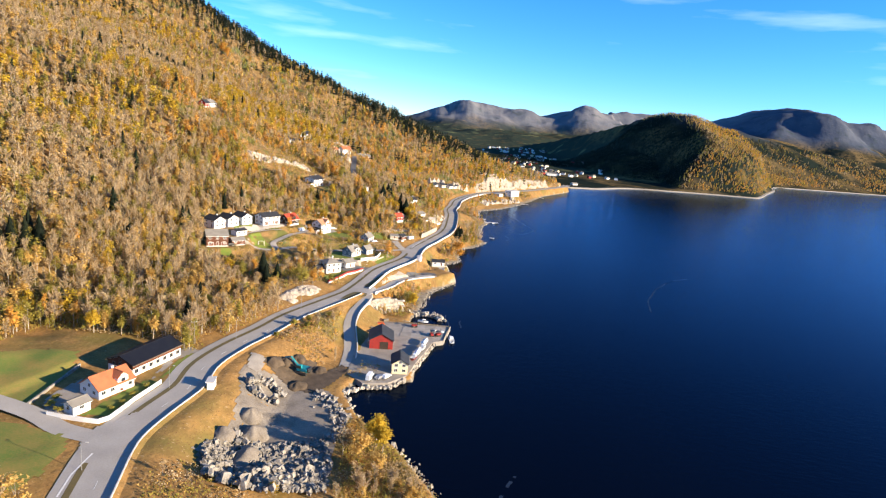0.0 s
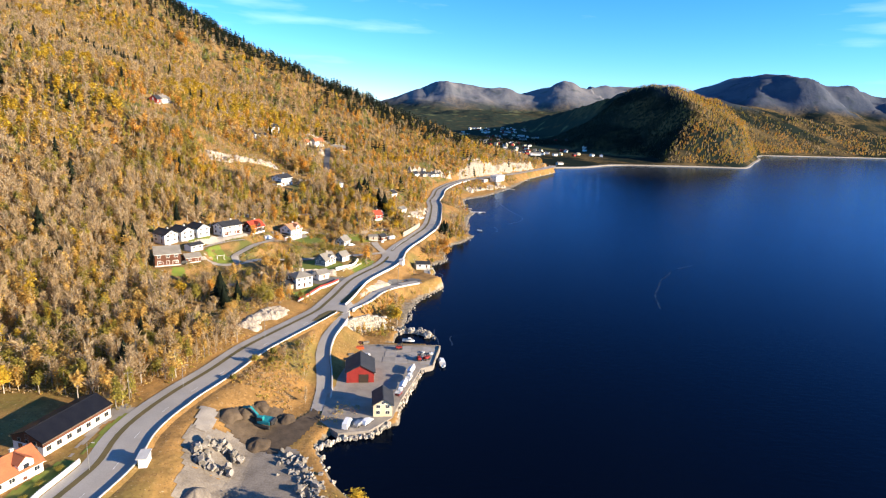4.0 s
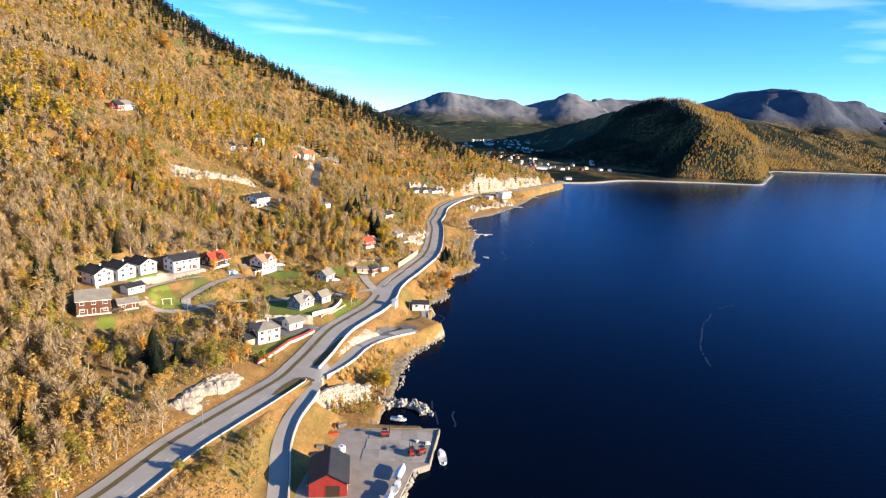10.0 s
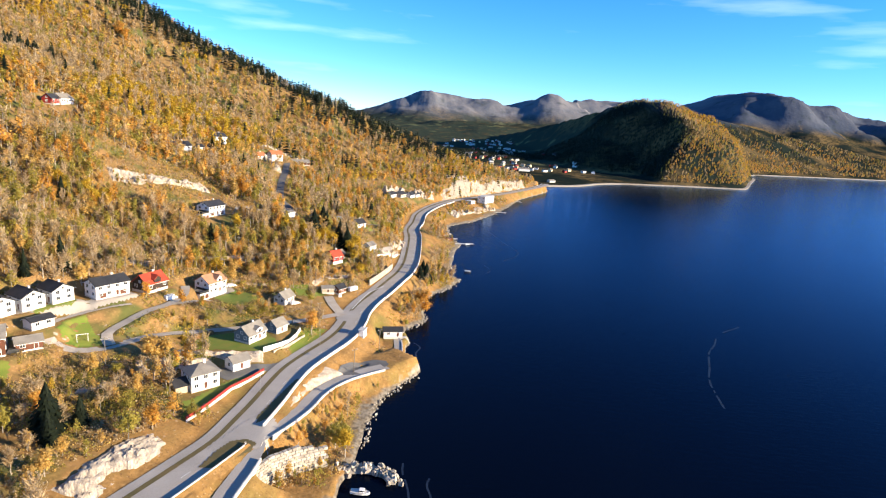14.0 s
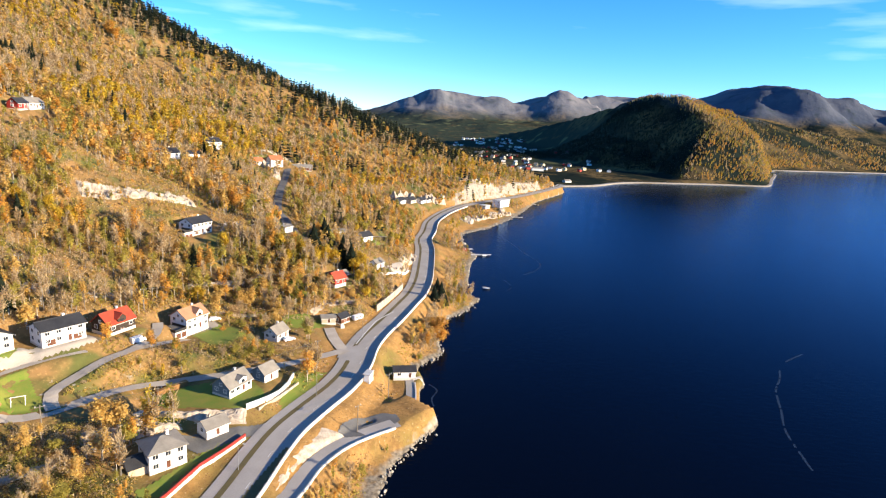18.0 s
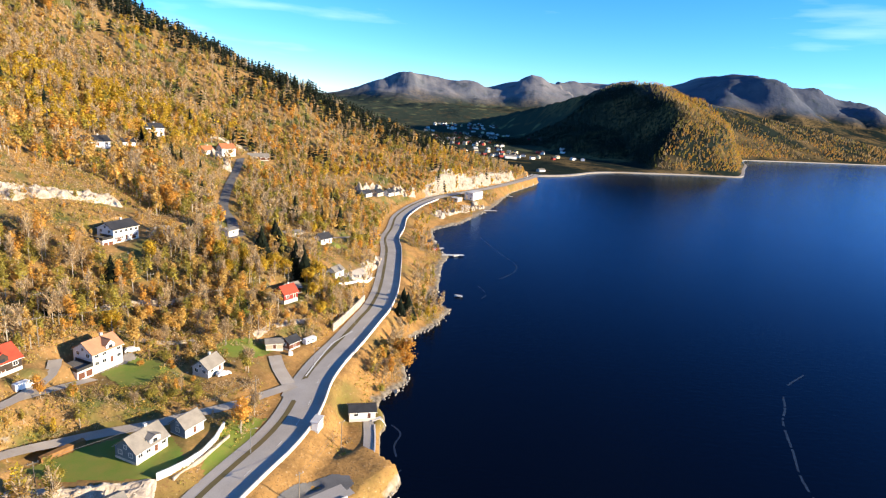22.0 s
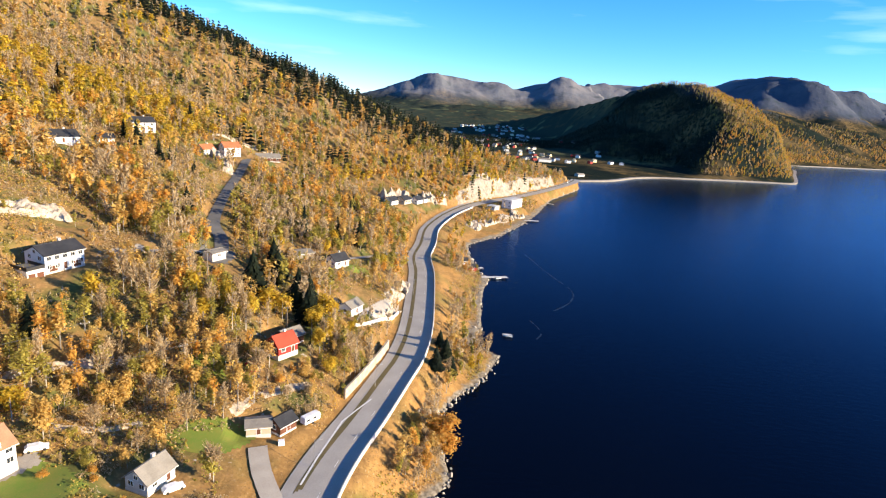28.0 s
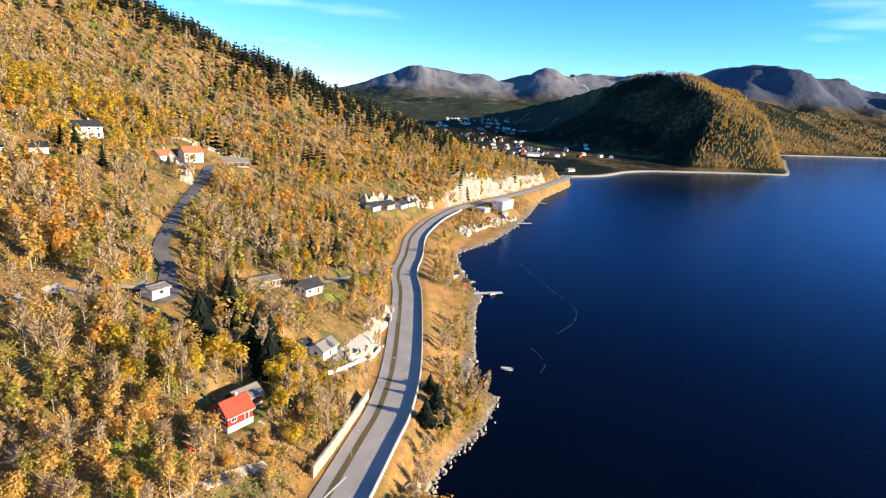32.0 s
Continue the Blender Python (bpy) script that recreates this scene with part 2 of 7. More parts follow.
def thing(name, x, y, z, turn=0, label="", category="", group="", kind=""):
    ob = new(name)
    ob.matrix_world = pose(x, y, z, 0, 0, turn)
    return tagged(ob, label, category, group, kind)


def ribbon(line, left, right, lift=0.0, step=2.0):
    """Verts and faces of a strip along a line of (x, y, z), from left to right of it."""
    pts = [Vector(p) for p in line]
    out = []
    for a, b in zip(pts, pts[1:]):
        n = max(1, int((b - a).length / step))
        out += [a.lerp(b, k / n) for k in range(n)]
    out.append(pts[-1])
    verts, faces = [], []
    for i, p in enumerate(out):
        d = (out[min(i + 1, len(out) - 1)] - out[max(i - 1, 0)])
        side = Vector((d.y, -d.x, 0)).normalized()
        for off in (left, right):
            q = p + side * off
            verts.append((q.x, q.y, p.z + lift))
        if i:
            k = 2 * i
            faces.append((k - 2, k - 1, k + 1, k))
    return verts, faces


def smooth_line(line, step=3.0):
    """The line rounded at its corners."""
    pts = [np.array(p, float) for p in line]
    out = []
    for i in range(len(pts) - 1):
        p0, p1, p2, p3 = pts[max(i - 1, 0)], pts[i], pts[i + 1], pts[min(i + 2, len(pts) - 1)]
        n = max(2, int(np.linalg.norm(p2 - p1) / step))
        for k in range(n):
            t = k / n
            out.append(0.5 * (2 * p1 + (p2 - p0) * t + (2 * p0 - 5 * p1 + 4 * p2 - p3) * t * t + (3 * p1 - p0 - 3 * p2 + p3) * t ** 3))
    out.append(pts[-1])
    return [tuple(map(float, p)) for p in out]


def inside(px, py, poly):
    hit = np.zeros(np.shape(px), bool)
    for (ax, ay), (bx, by) in zip(poly, poly[1:] + poly[:1]):
        cross = (ay > py) != (by > py)
        hit ^= cross & (px < (bx - ax) * (py - ay) / ((by - ay) or 1e-9) + ax)
    return hit


def draped(name, poly, mat, lift=0.1, cell=1.2, label="", category="", kind="structure", ragged=1.2):
    """A patch of ground cover that follows the land inside a polygon."""
    xs, ys = [p[0] for p in poly], [p[1] for p in poly]
    gx, gy = np.meshgrid(np.arange(min(xs), max(xs) + cell, cell), np.arange(min(ys), max(ys) + cell, cell))
    z = land(gx, gy) + lift
    cx, cy = gx[:-1, :-1] + cell / 2, gy[:-1, :-1] + cell / 2
    wob = rough(cx, cy, 6, 17, 2) * ragged
    keep = inside(cx + wob, cy + wob, poly)
    w = gx.shape[1]
    faces = [(r * w + c, r * w + c + 1, (r + 1) * w + c + 1, (r + 1) * w + c) for r, c in zip(*np.nonzero(keep))]
    used = sorted({i for f in faces for i in f})
    index = {v: k for k, v in enumerate(used)}
    co = np.stack([gx.ravel(), gy.ravel(), z.ravel()], 1)
    ob = raw(name, co[used], [[index[i] for i in f] for f in faces], mat)
    return tagged(ob, label, category, "", kind)


# ---- lie of the land ----
ROAD_Y = [20, 100, 130, 147, 156, 168, 184, 198, 208, 220, 236, 254, 269, 283, 298, 312, 323, 337, 349, 362, 375, 387, 399, 413,
          428, 446, 471, 487, 512, 545, 592, 624, 657, 700, 738, 768, 811, 847, 897, 961, 1040, 1100]
ROAD_X = [-40, -57, -65, -69.5, -70.5, -69.3, -67, -68.5, -67.5, -64.5, -59, -54, -47.5, -41, -34.5, -31.5, -29.5, -27.5, -25, -20, -14.5, -11, -9.2,
          -8.2, -5, 0.5, 7.3, 11.5, 15, 16.7, 17.8, 16.5, 20.5, 24, 33, 43, 62, 87, 126, 168, 215, 240]
SHORE_Y = [20, 120, 155, 168, 175, 194, 209, 216, 221, 226, 238, 251, 264, 267, 287, 289, 297, 303, 315, 329, 337, 348, 363, 370, 382,
           390, 408, 420, 434, 452, 466, 478, 493, 516, 525, 544, 572, 600, 622, 638, 676, 702, 737, 800, 852, 994, 1071, 1110]
SHORE_X = [50, 21, 9, 1, -3, -19, -26, -24, -20, -9, -3, 1, 4, 9, 12.5, -11, -9, -5, -4, -3, -1, 1, 9, 14, 8,
           5.5, 8, 9, 19, 18, 17, 22, 34, 44, 33, 39, 42, 46, 52, 47, 45, 46, 74, 107, 128, 179, 209, 222]
COAST_X = [222, 250, 307, 395, 530, 645, 722, 750, 790, 860, 975, 1005, 1080, 1170, 1400, 1731, 3200]
COAST_Y = [1110, 1145, 1180, 1268, 1322, 1358, 1376, 1400, 1458, 1570, 1745, 1815, 1930, 1990, 2095, 2240, 2850]


def lattice(ix, iy, seed):
    v = np.sin(ix * 127.1 + iy * 311.7 + seed * 74.7) * 43758.5453
    return v - np.floor(v)


def value_noise(x, y, size, seed=0):
    x, y = np.asarray(x) / size, np.asarray(y) / size
    ix, iy = np.floor(x), np.floor(y)
    fx, fy = x - ix, y - iy
    fx, fy = fx * fx * (3 - 2 * fx), fy * fy * (3 - 2 * fy)
    a, b = lattice(ix, iy, seed), lattice(ix + 1, iy, seed)
    c, d = lattice(ix, iy + 1, seed), lattice(ix + 1, iy + 1, seed)
    return (a + (b - a) * fx) * (1 - fy) + (c + (d - c) * fx) * fy - 0.5


def rough(x, y, size, seed=0, octaves=4):
    return sum(value_noise(x, y, size / 2 ** k, seed + 7 * k) / 2 ** k for k in range(octaves))


def ramp(v, a, b):
    v = np.clip((np.asarray(v, float) - a) / (b - a), 0, 1)
    return v * v * (3 - 2 * v)


def along(px, py, line):
    """Distance from a polyline of (x, y, z), and its height at the nearest place."""
    best, height = np.full(np.shape(px), 1e9), np.zeros(np.shape(px))
    for (ax, ay, az), (bx, by, bz) in zip(line, line[1:]):
        l2 = (bx - ax) ** 2 + (by - ay) ** 2
        t = np.clip(((px - ax) * (bx - ax) + (py - ay) * (by - ay)) / l2, 0, 1)
        d = np.hypot(px - ax - t * (bx - ax), py - ay - t * (by - ay))
        near = d < best
        best, height = np.where(near, d, best), np.where(near, az + t * (bz - az), height)
    return best, height


ROAD_Z = 10.0
# centre line, half width
LANES = {
    "wharf_lane": ([(-36, 306, 10), (-31.5, 300, 9.8), (-32, 290, 9), (-34.5, 278, 7.4), (-34.5, 266, 5.4), (-32, 254, 3.4), (-30, 243, 2.2), (-29, 228, 2)], 2.6),
    "quay_lane": ([(-1, 365, 6.4), (3.5, 370, 5.6), (5.6, 379, 3.9), (6.0, 390, 2.5), (5.4, 402, 2.3)], 1.7),
    "parking_lane": ([(-32, 303, 9.9), (-27, 313, 9.3), (-23, 325, 8.2), (-20, 338, 7.2), (-14, 349, 6.8), (-6, 357, 6.6), (2, 363, 6.5)], 2.6),
}
# ridges of the headland: crest line, fall to the east
HEADLAND = [
    ([(280, 2900, 0), (400, 2760, 30), (478, 2640, 60), (560, 2400, 104), (645, 2150, 154), (668, 2050, 178), (690, 1930, 188), (722, 1840, 186), (724, 1770, 168), (716, 1690, 146), (698, 1610, 120), (664, 1530, 92), (618, 1460, 60), (572, 1390, 26), (540, 1335, 8)], 0.40),
    ([(725, 1850, 192), (786, 1849, 178), (874, 1848, 158), (915, 1838, 126), (976, 1815, 74), (1025, 1795, 14)], 0.46),
    ([(715, 1700, 140), (760, 1590, 80), (770, 1500, 42), (742, 1400, 6)], 0.42),
]
PADS = []
DRIVES = {}


def land(x, y):
    x, y = np.asarray(x, float), np.asarray(y, float)
    xw, xs = np.interp(y, ROAD_Y, ROAD_X), np.interp(y, SHORE_Y, SHORE_X)
    # hillside above the road
    d = np.maximum(xw - 14.5 - x, 0)
    low = np.interp(d, [0, 25, 60, 95, 170], [0, 4.5, 10.5, 22, 52])
    steep = np.interp(d, [0, 25, 85, 170], [0, 11, 32, 66])
    k = ramp(y, 425, 462)
    hill = low * (1 - k) + steep * k + np.maximum(d - 170, 0) * 0.365
    field = np.interp(d, [0, 70, 110, 170], [0, 1.5, 12, 38])
    f = ramp(y, 265, 225)
    hill = hill * (1 - f) + (field + np.maximum(d - 170, 0) * 0.40) * f
    hill = hill + ramp(d, 12, 70) * (rough(x, y, 130, 3) * 10 + rough(x, y, 28, 5, 3) * 4)
    hill = hill + ramp(d, 1, 8) * (13 + rough(x, y, 22, 9) * 7) * ramp(y, 770, 850) * ramp(y, 1060, 1000)
    hill = hill + (np.maximum(d - 130, 0) * 0.022 + np.maximum(d - 330, 0) * 0.12 + np.maximum(d - 430, 0) * 0.10) * ramp(y, 560, 860)
    hill = hill * ramp(y, 1250, 840) + ramp(d, 0, 6) * ramp(y, 455, 480) * ramp(y, 640, 560) * 2
    above = ROAD_Z + hill
    # bank below the road
    gap = np.maximum(xs - xw, 4)
    u = np.clip((x - xw) / gap, 0, 1)
    bank = ROAD_Z + (0.5 - ROAD_Z) * np.clip(np.interp(u, [0, 0.08, 0.75, 1], [0, 0.02, 0.88, 1]), 0, 1)
    bank = bank + rough(x, y, 14, 2) * 1.6 * ramp(u, 0.1, 0.35) * ramp(u, 1, 0.8)
    yard = ROAD_Z + (2.0 - ROAD_Z) * ramp(x - xw, 4, 26) + rough(x, y, 6, 4) * 0.8 * ramp(x - xw, 5, 12) * ramp(x - xw, 26, 20)
    g = ramp(y, 138, 160) * ramp(y, 305, 296)
    bank = bank * (1 - g) + yard * g
    near = np.where(x < xw, above, bank)
    sea = np.maximum(-0.9 * (x - xs), -9)
    near = np.where(x > xs, np.minimum(near, sea), near)
    near = np.where(x > xs - 1.2, np.minimum(near, 0.3 + (xs - x) * 0.9), near)
    # far country
    yc = np.interp(x, COAST_X, COAST_Y)
    inland = y - yc
    flat = np.clip(inland * 0.25, -8, 2.5) + np.maximum(inland - 300, 0) * 0.012
    hump = np.zeros(x.shape)
    lumpy = rough(x, y, 150, 12, 4)
    spine = np.interp(-y, [-p[1] for p in HEADLAND[0][0]], [p[0] for p in HEADLAND[0][0]])
    for crest, east in HEADLAND:
        dist, top = along(x, y, crest)
        fall = np.where(x < spine, 0.95, east)
        run = np.hypot(dist, 14) - 14
        one = top * (1 + lumpy * 0.08) - fall * (np.minimum(run, 120) + np.maximum(run - 120, 0) * np.where(fall > 0.7, 0.42, 1.0)) * (1 + lumpy * 0.30)
        hump = np.maximum(hump, one)
    hump = (hump + rough(x, y, 60, 14, 3) * 9 * ramp(hump, 12, 60)) * ramp(inland, -2, 26)
    # wooded foothill behind the headland
    foot = np.interp(x, [900, 1050, 1250, 1500, 1800, 2100, 2500, 3300], [60, 150, 176, 160, 128, 96, 70, 60]) * (1 + rough(x, y, 260, 23) * 0.30)
    foothill = foot * ramp(inland, 0, 520) * ramp(y, 3700, 2900) * ramp(x, 880, 1080)
    # bare mountain to the north-east, with a steep shoulder
    rise = np.interp(x, [1100, 1300, 1640, 1800, 1900, 1990, 2160, 2330, 2456, 2540, 2640, 2700, 2950, 3200, 3500], [60, 170, 230, 252, 272, 300, 378, 448, 478, 474, 436, 382, 374, 360, 320])
    gully = np.abs(rough(x + y * 0.35, y, 420, 22, 5))
    deep = y - 4330 - rough(x, y, 500, 21) * 70
    right = rise * np.exp(-(np.minimum(deep, 0) / 640) ** 2) * ramp(x, 1000, 1400) * (0.90 + gully * 1.0 * ramp(-deep, 0, 500) + rough(x, y, 200, 24) * 0.04)
    right = np.maximum(right, foothill)
    wall = sum(np.interp(x + o, [-1500, -700, -420, -300, -140, 25, 130, 260, 430, 520, 600, 660, 760, 900, 1000, 1100, 1160, 1300, 1500, 1700, 2400], [30, 40, 50, 90, 150, 246, 240, 232, 212, 214, 188, 182, 228, 274, 276, 252, 244, 300, 308, 290, 200]) for o in (-70, -35, 0, 35, 70)) / 5
    fold = np.abs(rough(x + 0.4 * y, y, 480, 33, 5))
    depth = y - np.where(x > 1130, 4560, 4330) - rough(x, y, 600, 31) * 120
    back = wall * np.exp(-(np.minimum(depth, 0) / 520) ** 2) * (0.93 + fold * 0.9 * ramp(-depth, 0, 300) + rough(x, y, 130, 34) * 0.05)
    mid = 105 * np.exp(-((y - 3350) / 430) ** 2) * np.interp(x, [-300, 100, 420, 700, 1100, 1400], [0.5, 0.8, 0.62, 0.75, 0.9, 0.6]) * (0.85 + rough(x, y, 420, 41) * 0.9) * ramp(inland, 0, 500)
    away = flat + np.maximum(np.maximum(hump, right), np.maximum(back, mid)) * ramp(inland, 0, 120)
    w = ramp(y, 1040, 1130)
    out = np.where(x < 226, near * (1 - w) + np.maximum(near * (y < 1110), away) * w, np.where(inland > -60, away, -9))
    out = np.where((x >= 226) & (y < 1110), np.minimum(out, -8), out)
    # made ground
    for line, half in list(LANES.values()) + list(DRIVES.values()):
        dist, z = along(x, y, line)
        k = ramp(dist, half + 3.5, half + 0.8)
        out = out * (1 - k) + (z - 0.12) * k
    r = x - xw
    k = ramp(r, 4.0, 1.0) * ramp(r, -19, -14.2) * ramp(y, 1090, 1050)
    out = out * (1 - k) + (ROAD_Z - 0.14) * k
    for cx, cy, hx, hy, turn, z, soft in PADS:
        c, s = math.cos(math.radians(turn)), math.sin(math.radians(turn))
        px, py = (x - cx) * c + (y - cy) * s, -(x - cx) * s + (y - cy) * c
        dist = np.hypot(np.maximum(np.abs(px) - hx, 0), np.maximum(np.abs(py) - hy, 0))
        k = ramp(dist, soft, 0.3)
        out = out * (1 - k) + z * k
    return out


def ground_z(x, y):
    return float(land(np.array([x]), np.array([y]))[0])


# name: centre x, y, turn of the ridge, length, width, floor height
SITES = {
    "barn": (-92.5, 198.0, 73, 21, 10, 9.9), "orange_house": (-93.6, 177.5, 66, 11.5, 8.5, 9.7), "orange_garage": (-94.0, 163.5, 66, 5, 4, 10.1),
    "brown_house": (-119.0, 323.0, 30, 11, 9, 22.0), "brown_shed": (-109.5, 328.5, 40, 7, 5, 22.0), "brown_carport": (-112.5, 339.0, 60, 7, 5, 25.0),
    "row_a": (-127.0, 340.5, -30, 9, 7.4, 27.8), "row_b": (-122.0, 348.3, -30, 9, 7.4, 28.0), "row_c": (-116.8, 356.4, -30, 8.5, 7.4, 28.2),
    "long_white": (-105.5, 369.0, 55, 12.5, 8, 27.0), "red_roof": (-96.0, 383.5, 66, 10, 8, 25.2),
    "gable_white": (-79.3, 405.0, 63, 10, 8.4, 18.8), "hill_white": (-101.0, 470.5, 66, 12, 8.5, 40.8),
    "hip_house": (-57.2, 329.8, 42, 9, 8.2, 11.8), "hip_shed": (-50.0, 345.5, 48, 6.5, 5.5, 11.2),
    "twin_house": (-51.5, 367.5, 63, 9.5, 7.2, 12.9), "twin_garage": (-43.8, 378.0, 60, 6.2, 5.6, 12.5),
    "grey_cabin": (-48.0, 410.5, 68, 7.5, 6, 13.8), "green_hut": (-31.5, 434.5, 15, 6, 4.5, 12.2), "dark_hut": (-26.0, 437.0, 55, 5.5, 4.5, 11.6),
    "red_house": (-32.5, 464.5, 50, 7, 6, 19.8), "red_annex": (-32.0, 472.5, 50, 7, 5.5, 20.5),
    "white_shed": (-16.5, 507.5, 62, 7.5, 5.5, 18.0), "white_lean": (-24.0, 505.0, 62, 6, 4.5, 19.2), "far_white": (-27.5, 548.0, 50, 8, 6.5, 24.0),
    "flat_garage": (-44.0, 545.0, 40, 11, 7, 27.0), "lone_garage": (-66.5, 506.0, 60, 6, 5, 36.0),
    "top_orange": (-126.5, 668.0, 60, 9, 7, 54.5), "top_white": (-116.0, 682.0, 45, 11, 8, 52.5), "top_brown": (-99.0, 711.0, 20, 16, 8, 47.5),
    "up_a": (-156.0, 570.0, 50, 13, 9, 65.0), "up_b": (-156.0, 648.0, 50, 13, 9, 66.5), "up_c": (-150.0, 597.0, 40, 7, 6, 64.0),
    "far_barn": (-206.0, 522.0, 85, 11, 7, 92.5), "far_barn_red": (-206.5, 512.0, 85, 6.5, 6, 92.0),
    "cliff_a": (-12.0, 727.0, 60, 9, 7, 21.0), "cliff_b": (-3.0, 741.0, 60, 10, 8, 20.0), "cliff_c": (7.0, 756.0, 60, 9, 7, 18.0), "cliff_d": (13.0, 770.0, 60, 8, 6, 17.0),
    "shore_block": (97.0, 831.0, 55, 22, 10, 8.0), "shore_grey": (76.0, 806.0, 55, 9, 8, 9.0),
    "red_boathouse": (-18.4, 255.0, 97, 12, 10, 2.0), "cream_boathouse": (-8.0, 230.5, 96, 9, 6.2, 2.0), "sea_shed": (3.0, 404.5, 8, 8.5, 5, 3.2),
}
for sx, sy, st, sl, sw, sz in SITES.values():
    PADS.append((sx, sy, sl / 2 + 1.0, sw / 2 + 1.0, st, sz - 0.05, 5.0))
PADS.append((-10, 283, 10, 4, 0, 1.8, 3))            # harbour apron
PADS.append((-18, 297, 9, 6, 0, 1.6, 3))
PADS.append((3, 371, 9, 6, 50, 6.4, 4))              # parking place
PADS.append((2.5, 396, 4, 9, 0, 2.2, 3))             # quay by the shed
PADS.append((-100, 170, 14, 24, -20, 10.0, 6))       # farmyard
PADS.append((-60, 366, 16, 11, 20, 12.8, 7))         # lawn of the twin house
PADS.append((-68, 398, 8, 9, 20, 17.5, 6))           # lawn of the gabled house


# small roads: plan of the centre line, half width
TRACKS = {
    "terrace_road": ([(-20, 411), (-27, 403), (-36, 393), (-45, 386), (-54, 380), (-64, 375.5), (-72, 370), (-79, 362), (-83, 353), (-88, 344), (-93, 338.5), (-99, 334.5), (-105, 333.5), (-109.5, 337), (-111.5, 343), (-110, 349), (-106, 355), (-101, 361), (-96, 366.5)], 2.1),
    "hill_road": ([(-91, 341), (-95, 347), (-92.5, 356), (-89.5, 366), (-85.5, 375), (-84.5, 388), (-87, 396)], 1.8),
    "upper_drive": ([(-66, 511), (-76, 503), (-85, 491)], 1.6),
    "house_road": ([(-85.5, 375), (-80.5, 385), (-76.5, 396)], 1.7),
    "farm_road": ([(-76, 151), (-92, 154), (-106, 160), (-140, 168)], 2.8),
    "steep_road": ([(-66, 512), (-72, 530), (-81, 548), (-92, 600), (-98, 640), (-105, 682)], 2.6),
    "garage_road": ([(4, 636), (-8, 600), (-24, 562)], 1.8),
    "cabin_road": ([(-22, 411), (-27, 420), (-30, 428)], 2.3),
}
drives_done = {}
for tname, (tline, thalf) in TRACKS.items():
    tz = [ground_z(px, py) for px, py in tline]
    tz = [tz[0]] + [(tz[i - 1] + 2 * tz[i] + tz[i + 1]) / 4 for i in range(1, len(tz) - 1)] + [tz[-1]]
    drives_done[tname] = ([(px, py, pz) for (px, py), pz in zip(tline, tz)], thalf)
DRIVES.update(drives_done)


